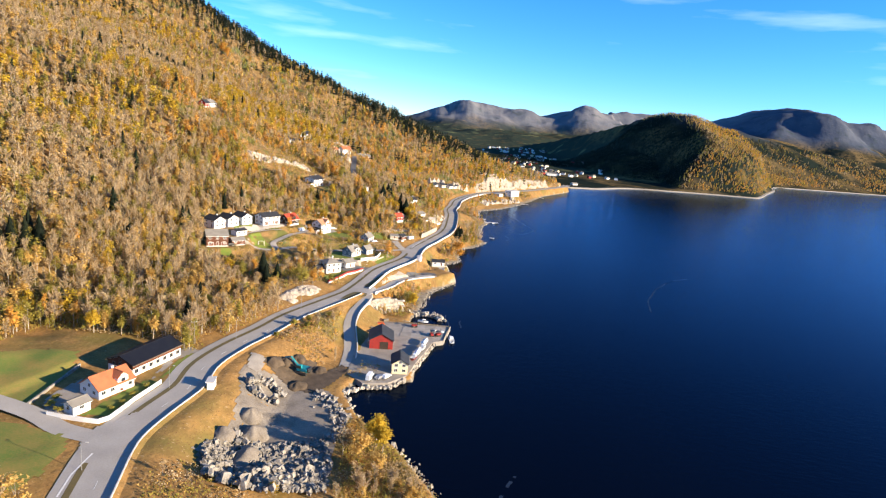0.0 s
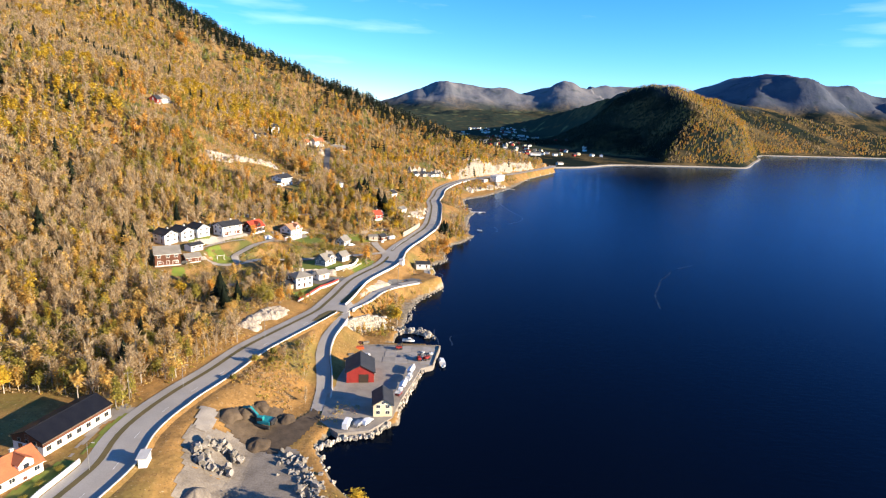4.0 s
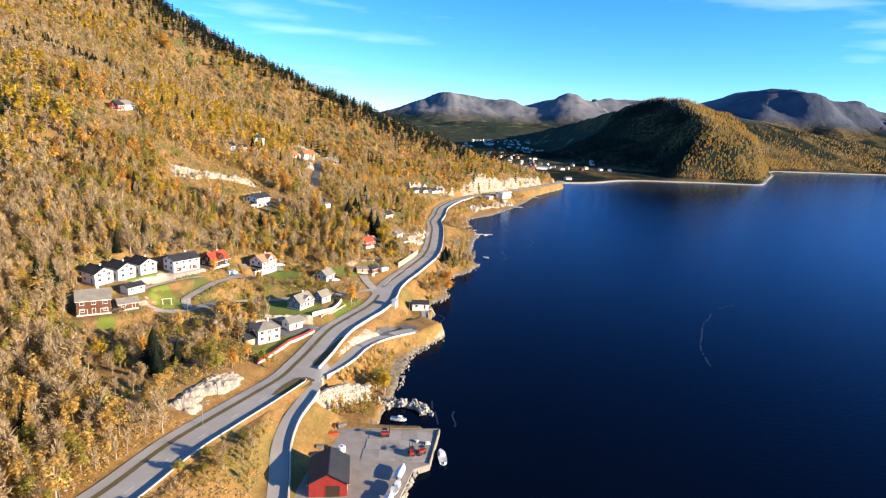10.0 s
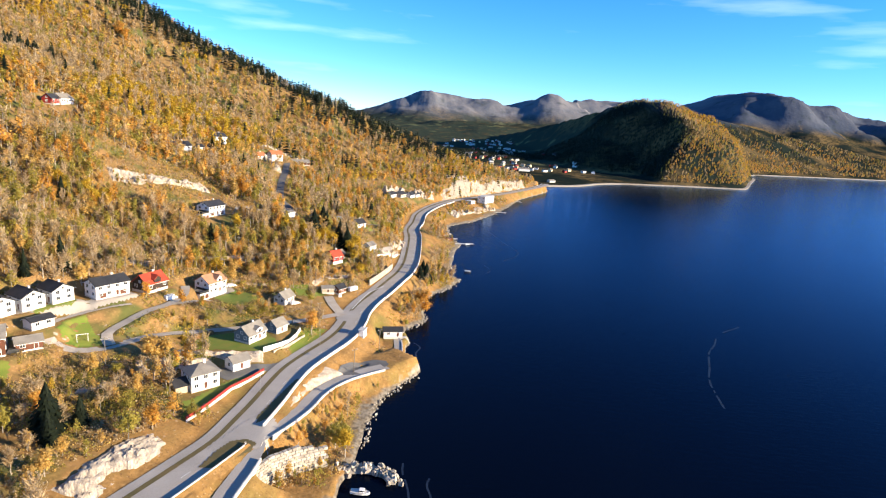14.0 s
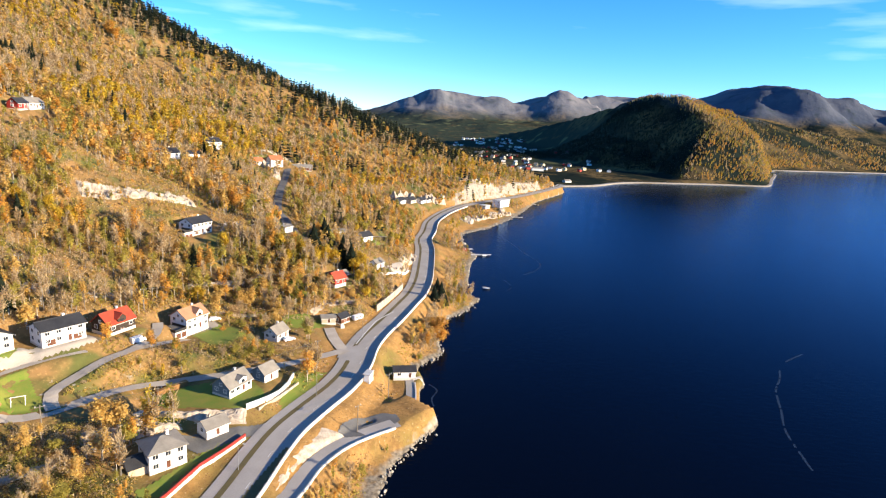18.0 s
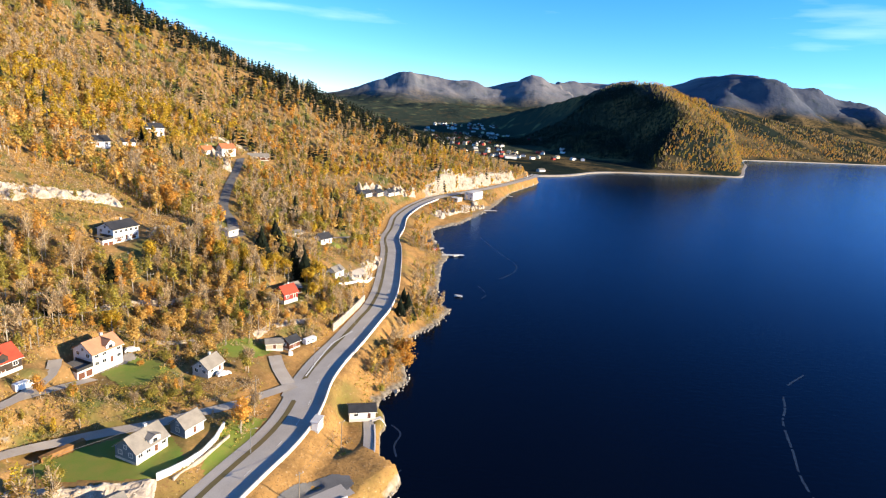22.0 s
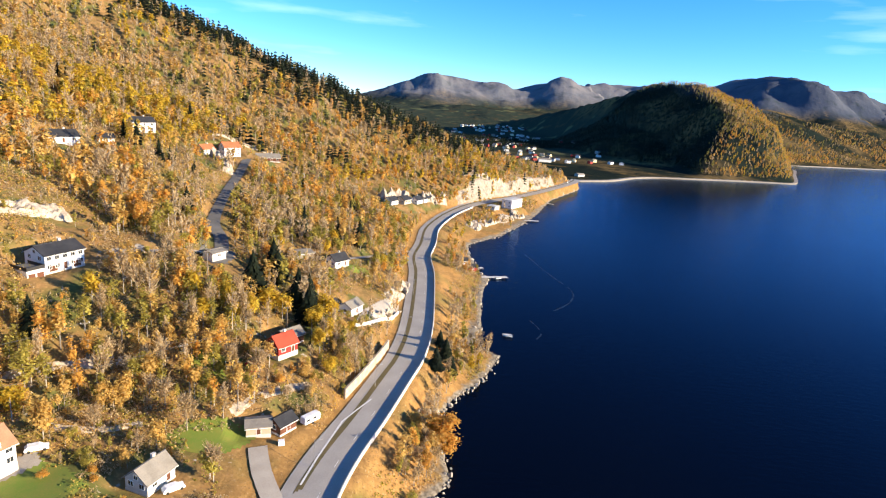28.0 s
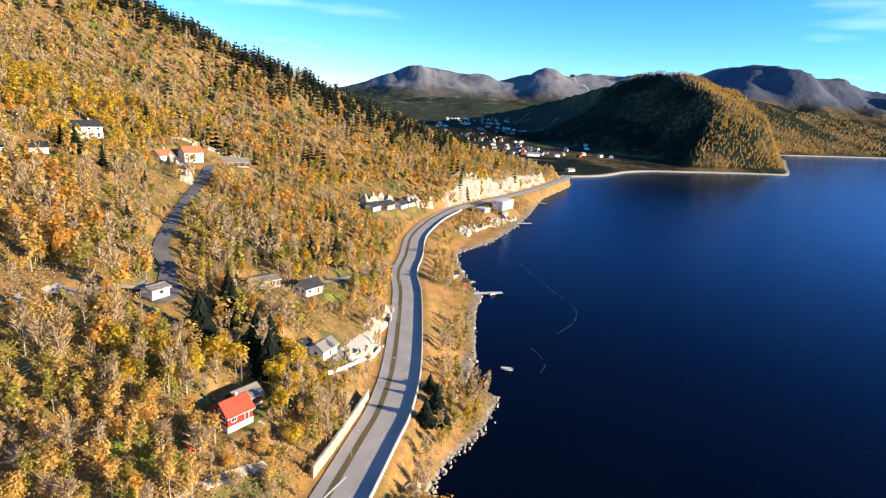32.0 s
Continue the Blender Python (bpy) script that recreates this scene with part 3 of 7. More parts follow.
# ---- ground ----
def ground_material():
    m = bpy.data.materials.new("hillside_ground")
    m.use_nodes = True
    n, l = m.node_tree.nodes, m.node_tree.links
    b = n["Principled BSDF"]
    b.inputs["Roughness"].default_value, b.inputs["Specular IOR Level"].default_value = 0.95, 0.1
    geo = n.new("ShaderNodeNewGeometry")

    def noise_at(size, detail=6):
        t = n.new("ShaderNodeTexNoise")
        t.inputs["Scale"].default_value, t.inputs["Detail"].default_value = 1 / size, detail
        l.new(geo.outputs["Position"], t.inputs["Vector"])
        return t.outputs["Fac"]

    def blend(a, b2, fac, lo, hi):
        r, x = n.new("ShaderNodeMapRange"), n.new("ShaderNodeMix")
        r.inputs["From Min"].default_value, r.inputs["From Max"].default_value = lo, hi
        l.new(fac, r.inputs["Value"])
        x.data_type = "RGBA"
        l.new(r.outputs["Result"], x.inputs["Factor"])
        for key, c in (("A", a), ("B", b2)):
            if isinstance(c, tuple):
                x.inputs[key].default_value = (*c, 1)
            else:
                l.new(c, x.inputs[key])
        return x.outputs["Result"]

    grass = blend((0.33, 0.185, 0.062), (0.21, 0.12, 0.043), noise_at(5), 0.38, 0.62)
    grass = blend(grass, (0.38, 0.225, 0.085), noise_at(1.1), 0.5, 0.75)
    grass = blend(grass, (0.165, 0.135, 0.04), noise_at(26), 0.50, 0.68)
    grass = blend(grass, (0.15, 0.085, 0.035), noise_at(0.55, 3), 0.55, 0.70)
    grass = blend(grass, (0.38, 0.28, 0.16), noise_at(0.8, 3), 0.64, 0.74)
    litter = blend((0.265, 0.155, 0.062), (0.155, 0.104, 0.040), noise_at(4), 0.38, 0.62)
    litter = blend(litter, (0.35, 0.215, 0.085), noise_at(0.9), 0.54, 0.72)
    litter = blend(litter, (0.10, 0.105, 0.032), noise_at(17), 0.50, 0.64)
    litter = blend(litter, (0.36, 0.32, 0.26), noise_at(2.1), 0.66, 0.72)
    place = n.new("ShaderNodeSeparateXYZ")
    l.new(geo.outputs["Position"], place.inputs[0])
    grass = blend(grass, litter, place.outputs["Z"], 10.3, 13.5)
    sep = n.new("ShaderNodeSeparateXYZ")
    l.new(geo.outputs["Normal"], sep.inputs[0])
    stone = blend((0.370, 0.337, 0.289), (0.185, 0.167, 0.144), noise_at(2.4), 0.35, 0.65)
    wobble = n.new("ShaderNodeMath")
    wobble.operation = "MULTIPLY_ADD"
    wobble.inputs[1].default_value = -0.5
    l.new(noise_at(9), wobble.inputs[0])
    l.new(sep.outputs["Z"], wobble.inputs[2])
    colour = blend(stone, grass, wobble.outputs[0], 0.12, 0.22)
    pos = n.new("ShaderNodeSeparateXYZ")
    l.new(geo.outputs["Position"], pos.inputs[0])
    tide = n.new("ShaderNodeMath")
    tide.operation = "MULTIPLY_ADD"
    tide.inputs[1].default_value = -1.6
    l.new(noise_at(3), tide.inputs[0])
    l.new(pos.outputs["Z"], tide.inputs[2])
    shingle = blend((0.244, 0.211, 0.163), (0.111, 0.092, 0.070), noise_at(1.3), 0.38, 0.62)
    colour = blend(shingle, colour, tide.outputs[0], 0.0, 0.6)
    l.new(colour, b.inputs["Base Color"])
    bp = n.new("ShaderNodeBump")
    bp.inputs["Strength"].default_value, bp.inputs["Distance"].default_value = 0.7, 0.35
    l.new(noise_at(1.6, 8), bp.inputs["Height"])
    l.new(bp.outputs["Normal"], b.inputs["Normal"])
    return m


def far_material():
    """Distant country: woods, moorland and bare tops, with haze painted into their blue-grey."""
    m = bpy.data.materials.new("far_country")
    m.use_nodes = True
    n, l = m.node_tree.nodes, m.node_tree.links
    b = n["Principled BSDF"]
    b.inputs["Roughness"].default_value, b.inputs["Specular IOR Level"].default_value = 1.0, 0.0
    geo = n.new("ShaderNodeNewGeometry")

    def noise_at(size, detail=6):
        t = n.new("ShaderNodeTexNoise")
        t.inputs["Scale"].default_value, t.inputs["Detail"].default_value = 1 / size, detail
        l.new(geo.outputs["Position"], t.inputs["Vector"])
        return t.outputs["Fac"]

    def blend(a, b2, fac, lo, hi):
        r, x = n.new("ShaderNodeMapRange"), n.new("ShaderNodeMix")
        r.inputs["From Min"].default_value, r.inputs["From Max"].default_value = lo, hi
        l.new(fac, r.inputs["Value"])
        x.data_type = "RGBA"
        l.new(r.outputs["Result"], x.inputs["Factor"])
        for key, c in (("A", a), ("B", b2)):
            if isinstance(c, tuple):
                x.inputs[key].default_value = (*c, 1)
            else:
                l.new(c, x.inputs[key])
        return x.outputs["Result"]

    wood = blend((0.016, 0.023, 0.019), (0.15, 0.105, 0.048), noise_at(170), 0.44, 0.60)
    wood = blend(wood, (0.20, 0.13, 0.045), noise_at(60), 0.58, 0.72)
    wood = blend(wood, (0.013, 0.020, 0.017), noise_at(13), 0.48, 0.66)
    # haze of the distance is mixed into these base colours as blue-grey
    hazy_moor = blend((0.090, 0.102, 0.132), (0.066, 0.080, 0.112), noise_at(110), 0.4, 0.6)
    hazy_moor = blend(hazy_moor, (0.125, 0.126, 0.142), noise_at(34), 0.62, 0.78)
    hazy_moor = blend(hazy_moor, (0.050, 0.066, 0.076), noise_at(70), 0.58, 0.72)
    pos = n.new("ShaderNodeSeparateXYZ")
    l.new(geo.outputs["Position"], pos.inputs[0])
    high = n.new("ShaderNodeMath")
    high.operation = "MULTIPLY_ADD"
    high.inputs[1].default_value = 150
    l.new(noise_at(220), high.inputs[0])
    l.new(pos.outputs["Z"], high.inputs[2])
    colour = blend(wood, hazy_moor, high.outputs[0], 235, 310)
    fields = blend((0.037, 0.049, 0.036), (0.111, 0.122, 0.063), noise_at(95, 2), 0.60, 0.64)
    fields = blend(fields, (0.074, 0.063, 0.037), noise_at(40), 0.55, 0.66)
    valley = blend(fields, colour, high.outputs[0], 150, 205)
    inland = n.new("ShaderNodeMath")
    inland.operation = "MULTIPLY_ADD"
    inland.inputs[1].default_value = -0.9
    l.new(pos.outputs["X"], inland.inputs[0])
    l.new(pos.outputs["Y"], inland.inputs[2])
    low = blend(colour, valley, inland.outputs[0], 1150, 1500)
    # farthest tops: paler blue-grey, again haze put into the colour
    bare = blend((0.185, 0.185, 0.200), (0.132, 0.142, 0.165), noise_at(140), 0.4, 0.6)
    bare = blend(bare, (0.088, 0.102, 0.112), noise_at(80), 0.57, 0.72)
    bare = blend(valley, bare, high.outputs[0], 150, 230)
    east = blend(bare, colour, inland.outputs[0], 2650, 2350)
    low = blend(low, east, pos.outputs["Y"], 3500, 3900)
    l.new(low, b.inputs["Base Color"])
    bp = n.new("ShaderNodeBump")
    bp.inputs["Strength"].default_value, bp.inputs["Distance"].default_value = 0.7, 7.0
    l.new(noise_at(40, 6), bp.inputs["Height"])
    l.new(bp.outputs["Normal"], b.inputs["Normal"])
    return m


GROUND, FAR = ground_material(), far_material()


def steps(*runs):
    out = []
    for a, b, s in runs:
        out += list(np.arange(a, b, s))
    return np.array(out + [runs[-1][1]])


gx = steps((-2400, -800, 60), (-800, -360, 14), (-360, -135, 5), (-135, 60, 1.6), (60, 230, 5), (230, 1150, 16), (1150, 3300, 40))
gy = steps((-300, 60, 30), (60, 120, 6), (120, 560, 1.8), (560, 860, 3), (860, 1150, 6), (1150, 2200, 16), (2200, 4700, 40))
mx, my = np.meshgrid(gx, gy)
mz = land(mx, my)
gw = len(gx)
gi = np.arange(len(gy) * gw).reshape(len(gy), gw)
quads = np.stack([gi[:-1, :-1], gi[:-1, 1:], gi[1:, 1:], gi[1:, :-1]], -1).reshape(-1, 4)
gme = bpy.data.meshes.new("ground")
gme.vertices.add(mx.size)
gme.vertices.foreach_set("co", np.stack([mx, my, mz], -1).astype(np.float32).ravel())
gme.loops.add(quads.size)
gme.loops.foreach_set("vertex_index", quads.astype(np.int32).ravel())
gme.polygons.add(len(quads))
gme.polygons.foreach_set("loop_start", np.arange(0, quads.size, 4, dtype=np.int32))
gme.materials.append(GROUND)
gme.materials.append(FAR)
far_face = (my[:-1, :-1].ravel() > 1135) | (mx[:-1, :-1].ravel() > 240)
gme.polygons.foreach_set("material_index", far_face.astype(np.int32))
gme.update(calc_edges=True)
gme.shade_smooth()
ground = tagged(new("ground", gme), "autumn hillside falling to the fjord, dry tan grass and bare rock", "ground", "", "structure")


# ---- water ----
def water_material():
    m = bpy.data.materials.new("fjord_water")
    m.use_nodes = True
    n, l = m.node_tree.nodes, m.node_tree.links
    n.remove(n["Principled BSDF"])
    geo = n.new("ShaderNodeNewGeometry")
    stretch = n.new("ShaderNodeMapping")
    stretch.inputs["Rotation"].default_value = (0, 0, radians(24))
    stretch.inputs["Scale"].default_value = (0.5, 1.5, 1)
    l.new(geo.outputs["Position"], stretch.inputs["Vector"])
    heights = []
    for size, detail in ((2.4, 5), (60, 3)):
        t = n.new("ShaderNodeTexNoise")
        t.inputs["Scale"].default_value, t.inputs["Detail"].default_value = 1 / size, detail
        l.new(stretch.outputs["Vector"], t.inputs["Vector"])
        heights.append(t.outputs["Fac"])
    bp = n.new("ShaderNodeBump")
    bp.inputs["Strength"].default_value, bp.inputs["Distance"].default_value = 1.0, 0.2
    l.new(heights[0], bp.inputs["Height"])
    r = n.new("ShaderNodeMapRange")
    for key, value in (("From Min", 0.35), ("From Max", 0.65), ("To Min", 0.03), ("To Max", 0.08)):
        r.inputs[key].default_value = value
    l.new(heights[1], r.inputs["Value"])
    deep, gloss = n.new("ShaderNodeBsdfDiffuse"), n.new("ShaderNodeBsdfGlossy")
    deep.inputs["Color"].default_value = (0.0008, 0.0020, 0.0062, 1)
    gloss.inputs["Color"].default_value = (0.44, 0.61, 0.92, 1)
    l.new(r.outputs["Result"], gloss.inputs["Roughness"])
    edge, mix = n.new("ShaderNodeFresnel"), n.new("ShaderNodeMixShader")
    edge.inputs["IOR"].default_value = 1.14
    l.new(bp.outputs["Normal"], gloss.inputs["Normal"])
    l.new(edge.outputs["Fac"], mix.inputs["Fac"])
    l.new(deep.outputs["BSDF"], mix.inputs[1])
    l.new(gloss.outputs["BSDF"], mix.inputs[2])
    l.new(mix.outputs["Shader"], n["Material Output"].inputs["Surface"])
    return m


WATER = water_material()
water = raw("water", [(-200, -600, 0), (5000, -600, 0), (5000, 4700, 0), (-200, 4700, 0)], [(0, 1, 2, 3)], WATER)
tagged(water, "deep navy fjord water with a light wind ripple", "water", "", "structure")

# ---- main road ----
def road_line(y0, y1, step=3.0):
    ys = [y0] + [y for y in ROAD_Y if y0 < y < y1] + [y1]
    return smooth_line([(float(np.interp(y, ROAD_Y, ROAD_X)), y, ROAD_Z) for y in ys], step)


EDGE = road_line(60, 1080)
tagged(raw("road", *ribbon(EDGE, -8.7, -0.1, 0.0), ASPHALT), "pale grey two-lane asphalt road along the shore", "road", "", "structure")
tagged(raw("cycle_path", *ribbon(EDGE, -13.2, -10.2, 0.02), ASPHALT), "grey asphalt footway beside the road", "footway", "", "structure")
tagged(raw("verge", *ribbon(EDGE, -10.25, -8.65, 0.05), VERGE), "narrow strip of rough grass between road and footway", "verge", "", "structure")
for lane, (line, half) in LANES.items():
    tagged(raw("road_" + lane, *ribbon(smooth_line(line), -half, half, 0.03), ASPHALT), "narrow pale asphalt lane leading down to the water", "road", "", "structure")
for lane, (line, half) in DRIVES.items():
    tagged(raw("road_" + lane, *ribbon(smooth_line(line), -half, half, 0.17), OLD_ASPHALT if lane == "steep_road" else ASPHALT if lane == "farm_road" else LANE_ASPHALT), "narrow grey lane between the hillside houses", "road", "", "structure")


def parapet(y0, y1, high=1.05):
    line = road_line(y0, y1)
    side = thing("parapet", *line[0], label="white concrete parapet wall along the seaward road edge", category="wall", kind="structure")
    verts, faces = [], []
    for p, q in zip(line, line[1:] + [line[-1]]):
        d = Vector(q) - Vector(p) if q != p else Vector(line[-1]) - Vector(line[-2])
        s = Vector((d.y, -d.x, 0)).normalized()
        o = Vector(p) - Vector(line[0])
        for off, z in ((0.0, -0.4), (0.08, high), (0.42, high), (0.6, -1.6)):
            verts.append(o + s * off + Vector((0, 0, z)))
    for i in range(len(line) - 1):
        k = 4 * i
        for a in range(3):
            faces.append((k + a, k + a + 1, k + a + 5, k + a + 4))
    faces += [(0, 3, 2, 1), (len(verts) - 4, len(verts) - 3, len(verts) - 2, len(verts) - 1)]
    raw("wall_body", verts, faces, CONCRETE, side)
    return side


parapet(75, 215, 0.75)
parapet(215, 299, 0.8)
shoulder = road_line(75, 299)
sv, sf = ribbon(shoulder, 0.47, 3.0, 0.0)
sv = [(x, y, z + (0.5 if i % 2 == 0 else -0.75)) for i, (x, y, z) in enumerate(sv)]
tagged(raw("shoulder", sv, sf, GROUND), "tan grass shoulder banked up behind the parapet", "bank", "", "structure")
parapet(309, 800)

# ---- houses ----
def gable_roof(parent, length, width, wall, rise, mat, over=0.45, thick=0.22, name="roof", x=0.0, y=0.0, z=0.0, turn=0):
    slope = math.atan2(rise, width / 2)
    run = (width / 2 + over) / math.cos(slope)
    top = wall + rise + thick * 0.4
    m = Matrix.Translation((x, y, z)) @ Matrix.Rotation(radians(turn), 4, "Z")
    for side in (-1, 1):
        bm = bmesh.new()
        t = m @ Matrix.Translation((0, 0, top)) @ Matrix.Rotation(side * -slope, 4, "X")
        box(bm, 0, side * run / 2, 0, length + 2 * over, run, thick, t)
        part(name + "_slope", bm, mat, parent)
    bm = bmesh.new()
    box(bm, 0, 0, top + thick * 0.75, length + 2 * over, 0.34, 0.14, m)
    part("ridge_cap", bm, mat, parent)


def walls(parent, length, width, wall, rise, mat, hip=False, name="wall", x=0.0, y=0.0, z=0.0, turn=0, label=""):
    a, b, r = length / 2, width / 2, rise
    m = Matrix.Translation((x, y, z)) @ Matrix.Rotation(radians(turn), 4, "Z")
    v = [(-a, -b, -1.2), (a, -b, -1.2), (a, b, -1.2), (-a, b, -1.2), (-a, -b, wall), (a, -b, wall), (a, b, wall), (-a, b, wall), (-a, 0, wall + r), (a, 0, wall + r)]
    f = [(0, 1, 5, 4), (2, 3, 7, 6), (1, 2, 6, 9, 5), (3, 0, 4, 8, 7)]
    if hip:
        v, f = v[:8], [(0, 1, 5, 4), (2, 3, 7, 6), (1, 2, 6, 5), (3, 0, 4, 7), (4, 5, 6, 7)]
    return raw(name, [m @ Vector(p) for p in v], f, mat, parent, label)


def hip_roof(parent, length, width, wall, rise, mat, over=0.5, name="roof"):
    a, b = length / 2 + over, width / 2 + over
    k = max(a - b, 0.15)
    z = wall - 0.1
    v = [(-a, -b, z), (a, -b, z), (a, b, z), (-a, b, z), (-a, -b, z + 0.2), (a, -b, z + 0.2), (a, b, z + 0.2), (-a, b, z + 0.2), (-k, 0, wall + rise), (k, 0, wall + rise)]
    f = [(3, 2, 1, 0), (0, 1, 5, 4), (1, 2, 6, 5), (2, 3, 7, 6), (3, 0, 4, 7), (4, 5, 9, 8), (6, 7, 8, 9), (5, 6, 9), (7, 4, 8)]
    raw(name, v, f, mat, parent)


def opening(parent, kind, side, u, z, w, h, length, width, frame_mat, fill):
    """A window or door on a wall: side 0 front (-y), 1 back, 2 right (+x), 3 left."""
    turn = (0, 180, 90, -90)[side]
    off = (width / 2, width / 2, length / 2, length / 2)[side]
    m = Matrix.Rotation(radians(turn), 4, "Z")
    bm = bmesh.new()
    t = 0.11
    for dx, dz, sx, sz in ((-w / 2 - t / 2, -t, t, h + 2 * t), (w / 2 + t / 2, -t, t, h + 2 * t), (0, h, w, t), (0, -t, w, t)):
        box(bm, u + dx, -off - 0.02, z + dz, sx, 0.12, sz, m)
    if kind == "window" and w > 0.9:
        box(bm, u, -off - 0.015, z, 0.06, 0.08, h, m)
    ob = part(kind, bm, frame_mat, parent)
    bm = bmesh.new()
    box(bm, u, -off, z, w, 0.05, h, m)
    part("pane" if kind == "window" else "leaf", bm, fill, ob)


def house(site, kind="house", wall=2.9, rise=2.2, wall_mat=PLASTER, roof_mat=SLATE, storeys=1, label="", hip=False, chimney=True, front=3, gable=2,
          door=True, base=0.5, gable_mat=None, trim=PLASTER, group="", garage=False, category="house"):
    x, y, turn, length, width, z = SITES[site]
    h = thing(kind, x, y, z, turn, label, category, group)
    high = base + wall * storeys
    walls(h, length, width, high, rise, wall_mat, hip)
    bm = bmesh.new()
    box(bm, 0, 0, -1.3, length + 0.1, width + 0.1, 1.3 + base)
    part("foundation", bm, CONCRETE, h)
    if gable_mat:
        for end in (-1, 1):
            a, b = end * (length / 2 + 0.03), width / 2
            v = [(a, -b, base), (a, b, base), (a, b, high), (a, 0, high + rise), (a, -b, high)]
            v += [(p[0] - end * 0.03, p[1], p[2]) for p in v]
            raw("gable_cladding", v, [(0, 1, 2, 3, 4), (9, 8, 7, 6, 5)] + [(i, i + 5, (i + 1) % 5 + 5, (i + 1) % 5) for i in range(5)], gable_mat, h)
    if hip:
        hip_roof(h, length, width, high, rise, roof_mat)
    else:
        gable_roof(h, length, width, high, rise, roof_mat)
        for side in (-1, 1):
            bm = bmesh.new()
            box(bm, 0, side * (width / 2 + 0.52), high - 0.3, length + 0.9, 0.12, 0.12)
            part("gutter", bm, trim, h)
    if chimney:
        bm = bmesh.new()
        box(bm, length * 0.15, 0.3, high + rise - 0.5, 0.75, 0.6, 1.5)
        box(bm, length * 0.15, 0.3, high + rise + 1.0, 0.9, 0.75, 0.12)
        part("chimney", bm, CONCRETE, h)
    for s in range(storeys):
        zf = base + 0.95 + s * wall
        for side, count, span in ((0, front, length), (1, front, length), (2, gable, width), (3, gable, width)):
            for i in range(count):
                u = (i + 0.5) / count * span - span / 2
                if side == 0 and s == 0 and door and i == count // 2:
                    opening(h, "door", 0, u, base + 0.05, 1.0, 2.05, length, width, trim, BROWN_WOOD)
                else:
                    opening(h, "window", side, u, zf, 1.25, 1.15, length, width, trim, GLASS)
    if not hip and rise > 1.8 and gable:
        for side in (2, 3):
            opening(h, "window", side, 0, high + 0.25, 0.95, 0.95, length, width, trim, GLASS)
    if garage:
        for u in (-length * 0.3, length * 0.3):
            opening(h, "garage_door", 0, u, base - 0.35, 2.4, 2.1, length, width, trim, BROWN_WOOD)
    return h


def dormer(h, x, z, width, depth, wall, rise, wall_mat, roof_mat, front):
    """A gabled dormer that looks to -y, its face at y = -front."""
    y = -front + depth / 2
    walls(h, depth, width, wall + 1.2, rise, wall_mat, False, "dormer_wall", x, y, z - 1.2 + 1.2, -90)
    gable_roof(h, depth, width, wall + 1.2, rise, roof_mat, 0.25, 0.16, "dormer_roof", x, y, z, -90)
    bm = bmesh.new()
    box(bm, x, -front - 0.03, z + 0.9, 1.3, 0.08, 1.1)
    part("window", bm, GLASS, h)


BLACK_TILE = material("black_roof_sheets", (0.013, 0.013, 0.016), (0.007, 0.007, 0.010), 2.5, 0.5, bump=0.01, grain=0.4)
h = house("barn", "barn", 4.0, 2.0, PLASTER, BLACK_TILE, 1, "long barn with white ground floor, brown boarded loft and dark roof", chimney=False, front=7, gable=2, door=False, base=0.2, trim=WOOD_GREY, category="barn")
for sy in (-1, 1):
    bm = bmesh.new()
    box(bm, 0, sy * (SITES["barn"][4] / 2 + 0.05), 2.75, SITES["barn"][3] + 0.2, 0.12, 1.4)
    part("loft_cladding", bm, BROWN_WOOD, h, "brown boarded loft band")
for end in (-1, 1):
    a, b = end * (SITES["barn"][3] / 2 + 0.06), SITES["barn"][4] / 2
    v = [(a, -b, 2.75), (a, b, 2.75), (a, b, 4.15), (a, 0, 6.15), (a, -b, 4.15)]
    v += [(p[0] - end * 0.06, p[1], p[2]) for p in v]
    raw("gable_cladding", v, [(0, 1, 2, 3, 4), (9, 8, 7, 6, 5)] + [(i, i + 5, (i + 1) % 5 + 5, (i + 1) % 5) for i in range(5)], BROWN_WOOD, h)
for u in (-2.6, 0.0, 2.6):
    opening(h, "window", 3, u, 3.1, 0.9, 0.8, SITES["barn"][3] + 0.2, SITES["barn"][4], WOOD_GREY, GLASS)
h = house("orange_house", "farmhouse", 2.7, 3.0, PLASTER, ORANGE_TILE, 1, "white farmhouse with an orange tiled roof and dormer beside the road", front=4)
dormer(h, 2.0, 2.6, 3.4, 4.0, 1.2, 1.3, PLASTER, ORANGE_TILE, 4.3)
house("orange_garage", "garage", 2.4, 0.9, PLASTER, GREY_TILE, 1, "small white garage with a grey roof", chimney=False, front=1, gable=1, door=False, category="garage")
house("brown_house", "house", 2.7, 2.6, BROWN_WOOD, GREY_TILE, 2, "red-brown timber house with white garage doors", front=3, garage=True)
house("brown_shed", "shed", 2.3, 1.2, BROWN_WOOD, GREY_TILE, 1, "low brown timber shed beside the house", chimney=False, front=2, gable=1, category="shed")
house("brown_carport", "garage", 2.4, 0.8, PLASTER, SLATE, 1, "low white garage with a dark roof", chimney=False, front=2, gable=0, door=False, category="garage")
for s in ("row_a", "row_b", "row_c"):
    house(s, "row_house", 2.15, 2.0, PLASTER, SLATE, 2, "white boarded row house with dark roof on the terrace", front=2, gable=2, group="row of white houses")
house("long_white", "house", 2.4, 1.9, PLASTER, SLATE, 2, "long white house with dark roof and garage below", front=4, garage=True)
h = house("red_roof", "house", 2.7, 3.2, DARK_WOOD, RED_TILE, 1, "dark timber house with a bright red roof and dormer", front=3, base=1.0)
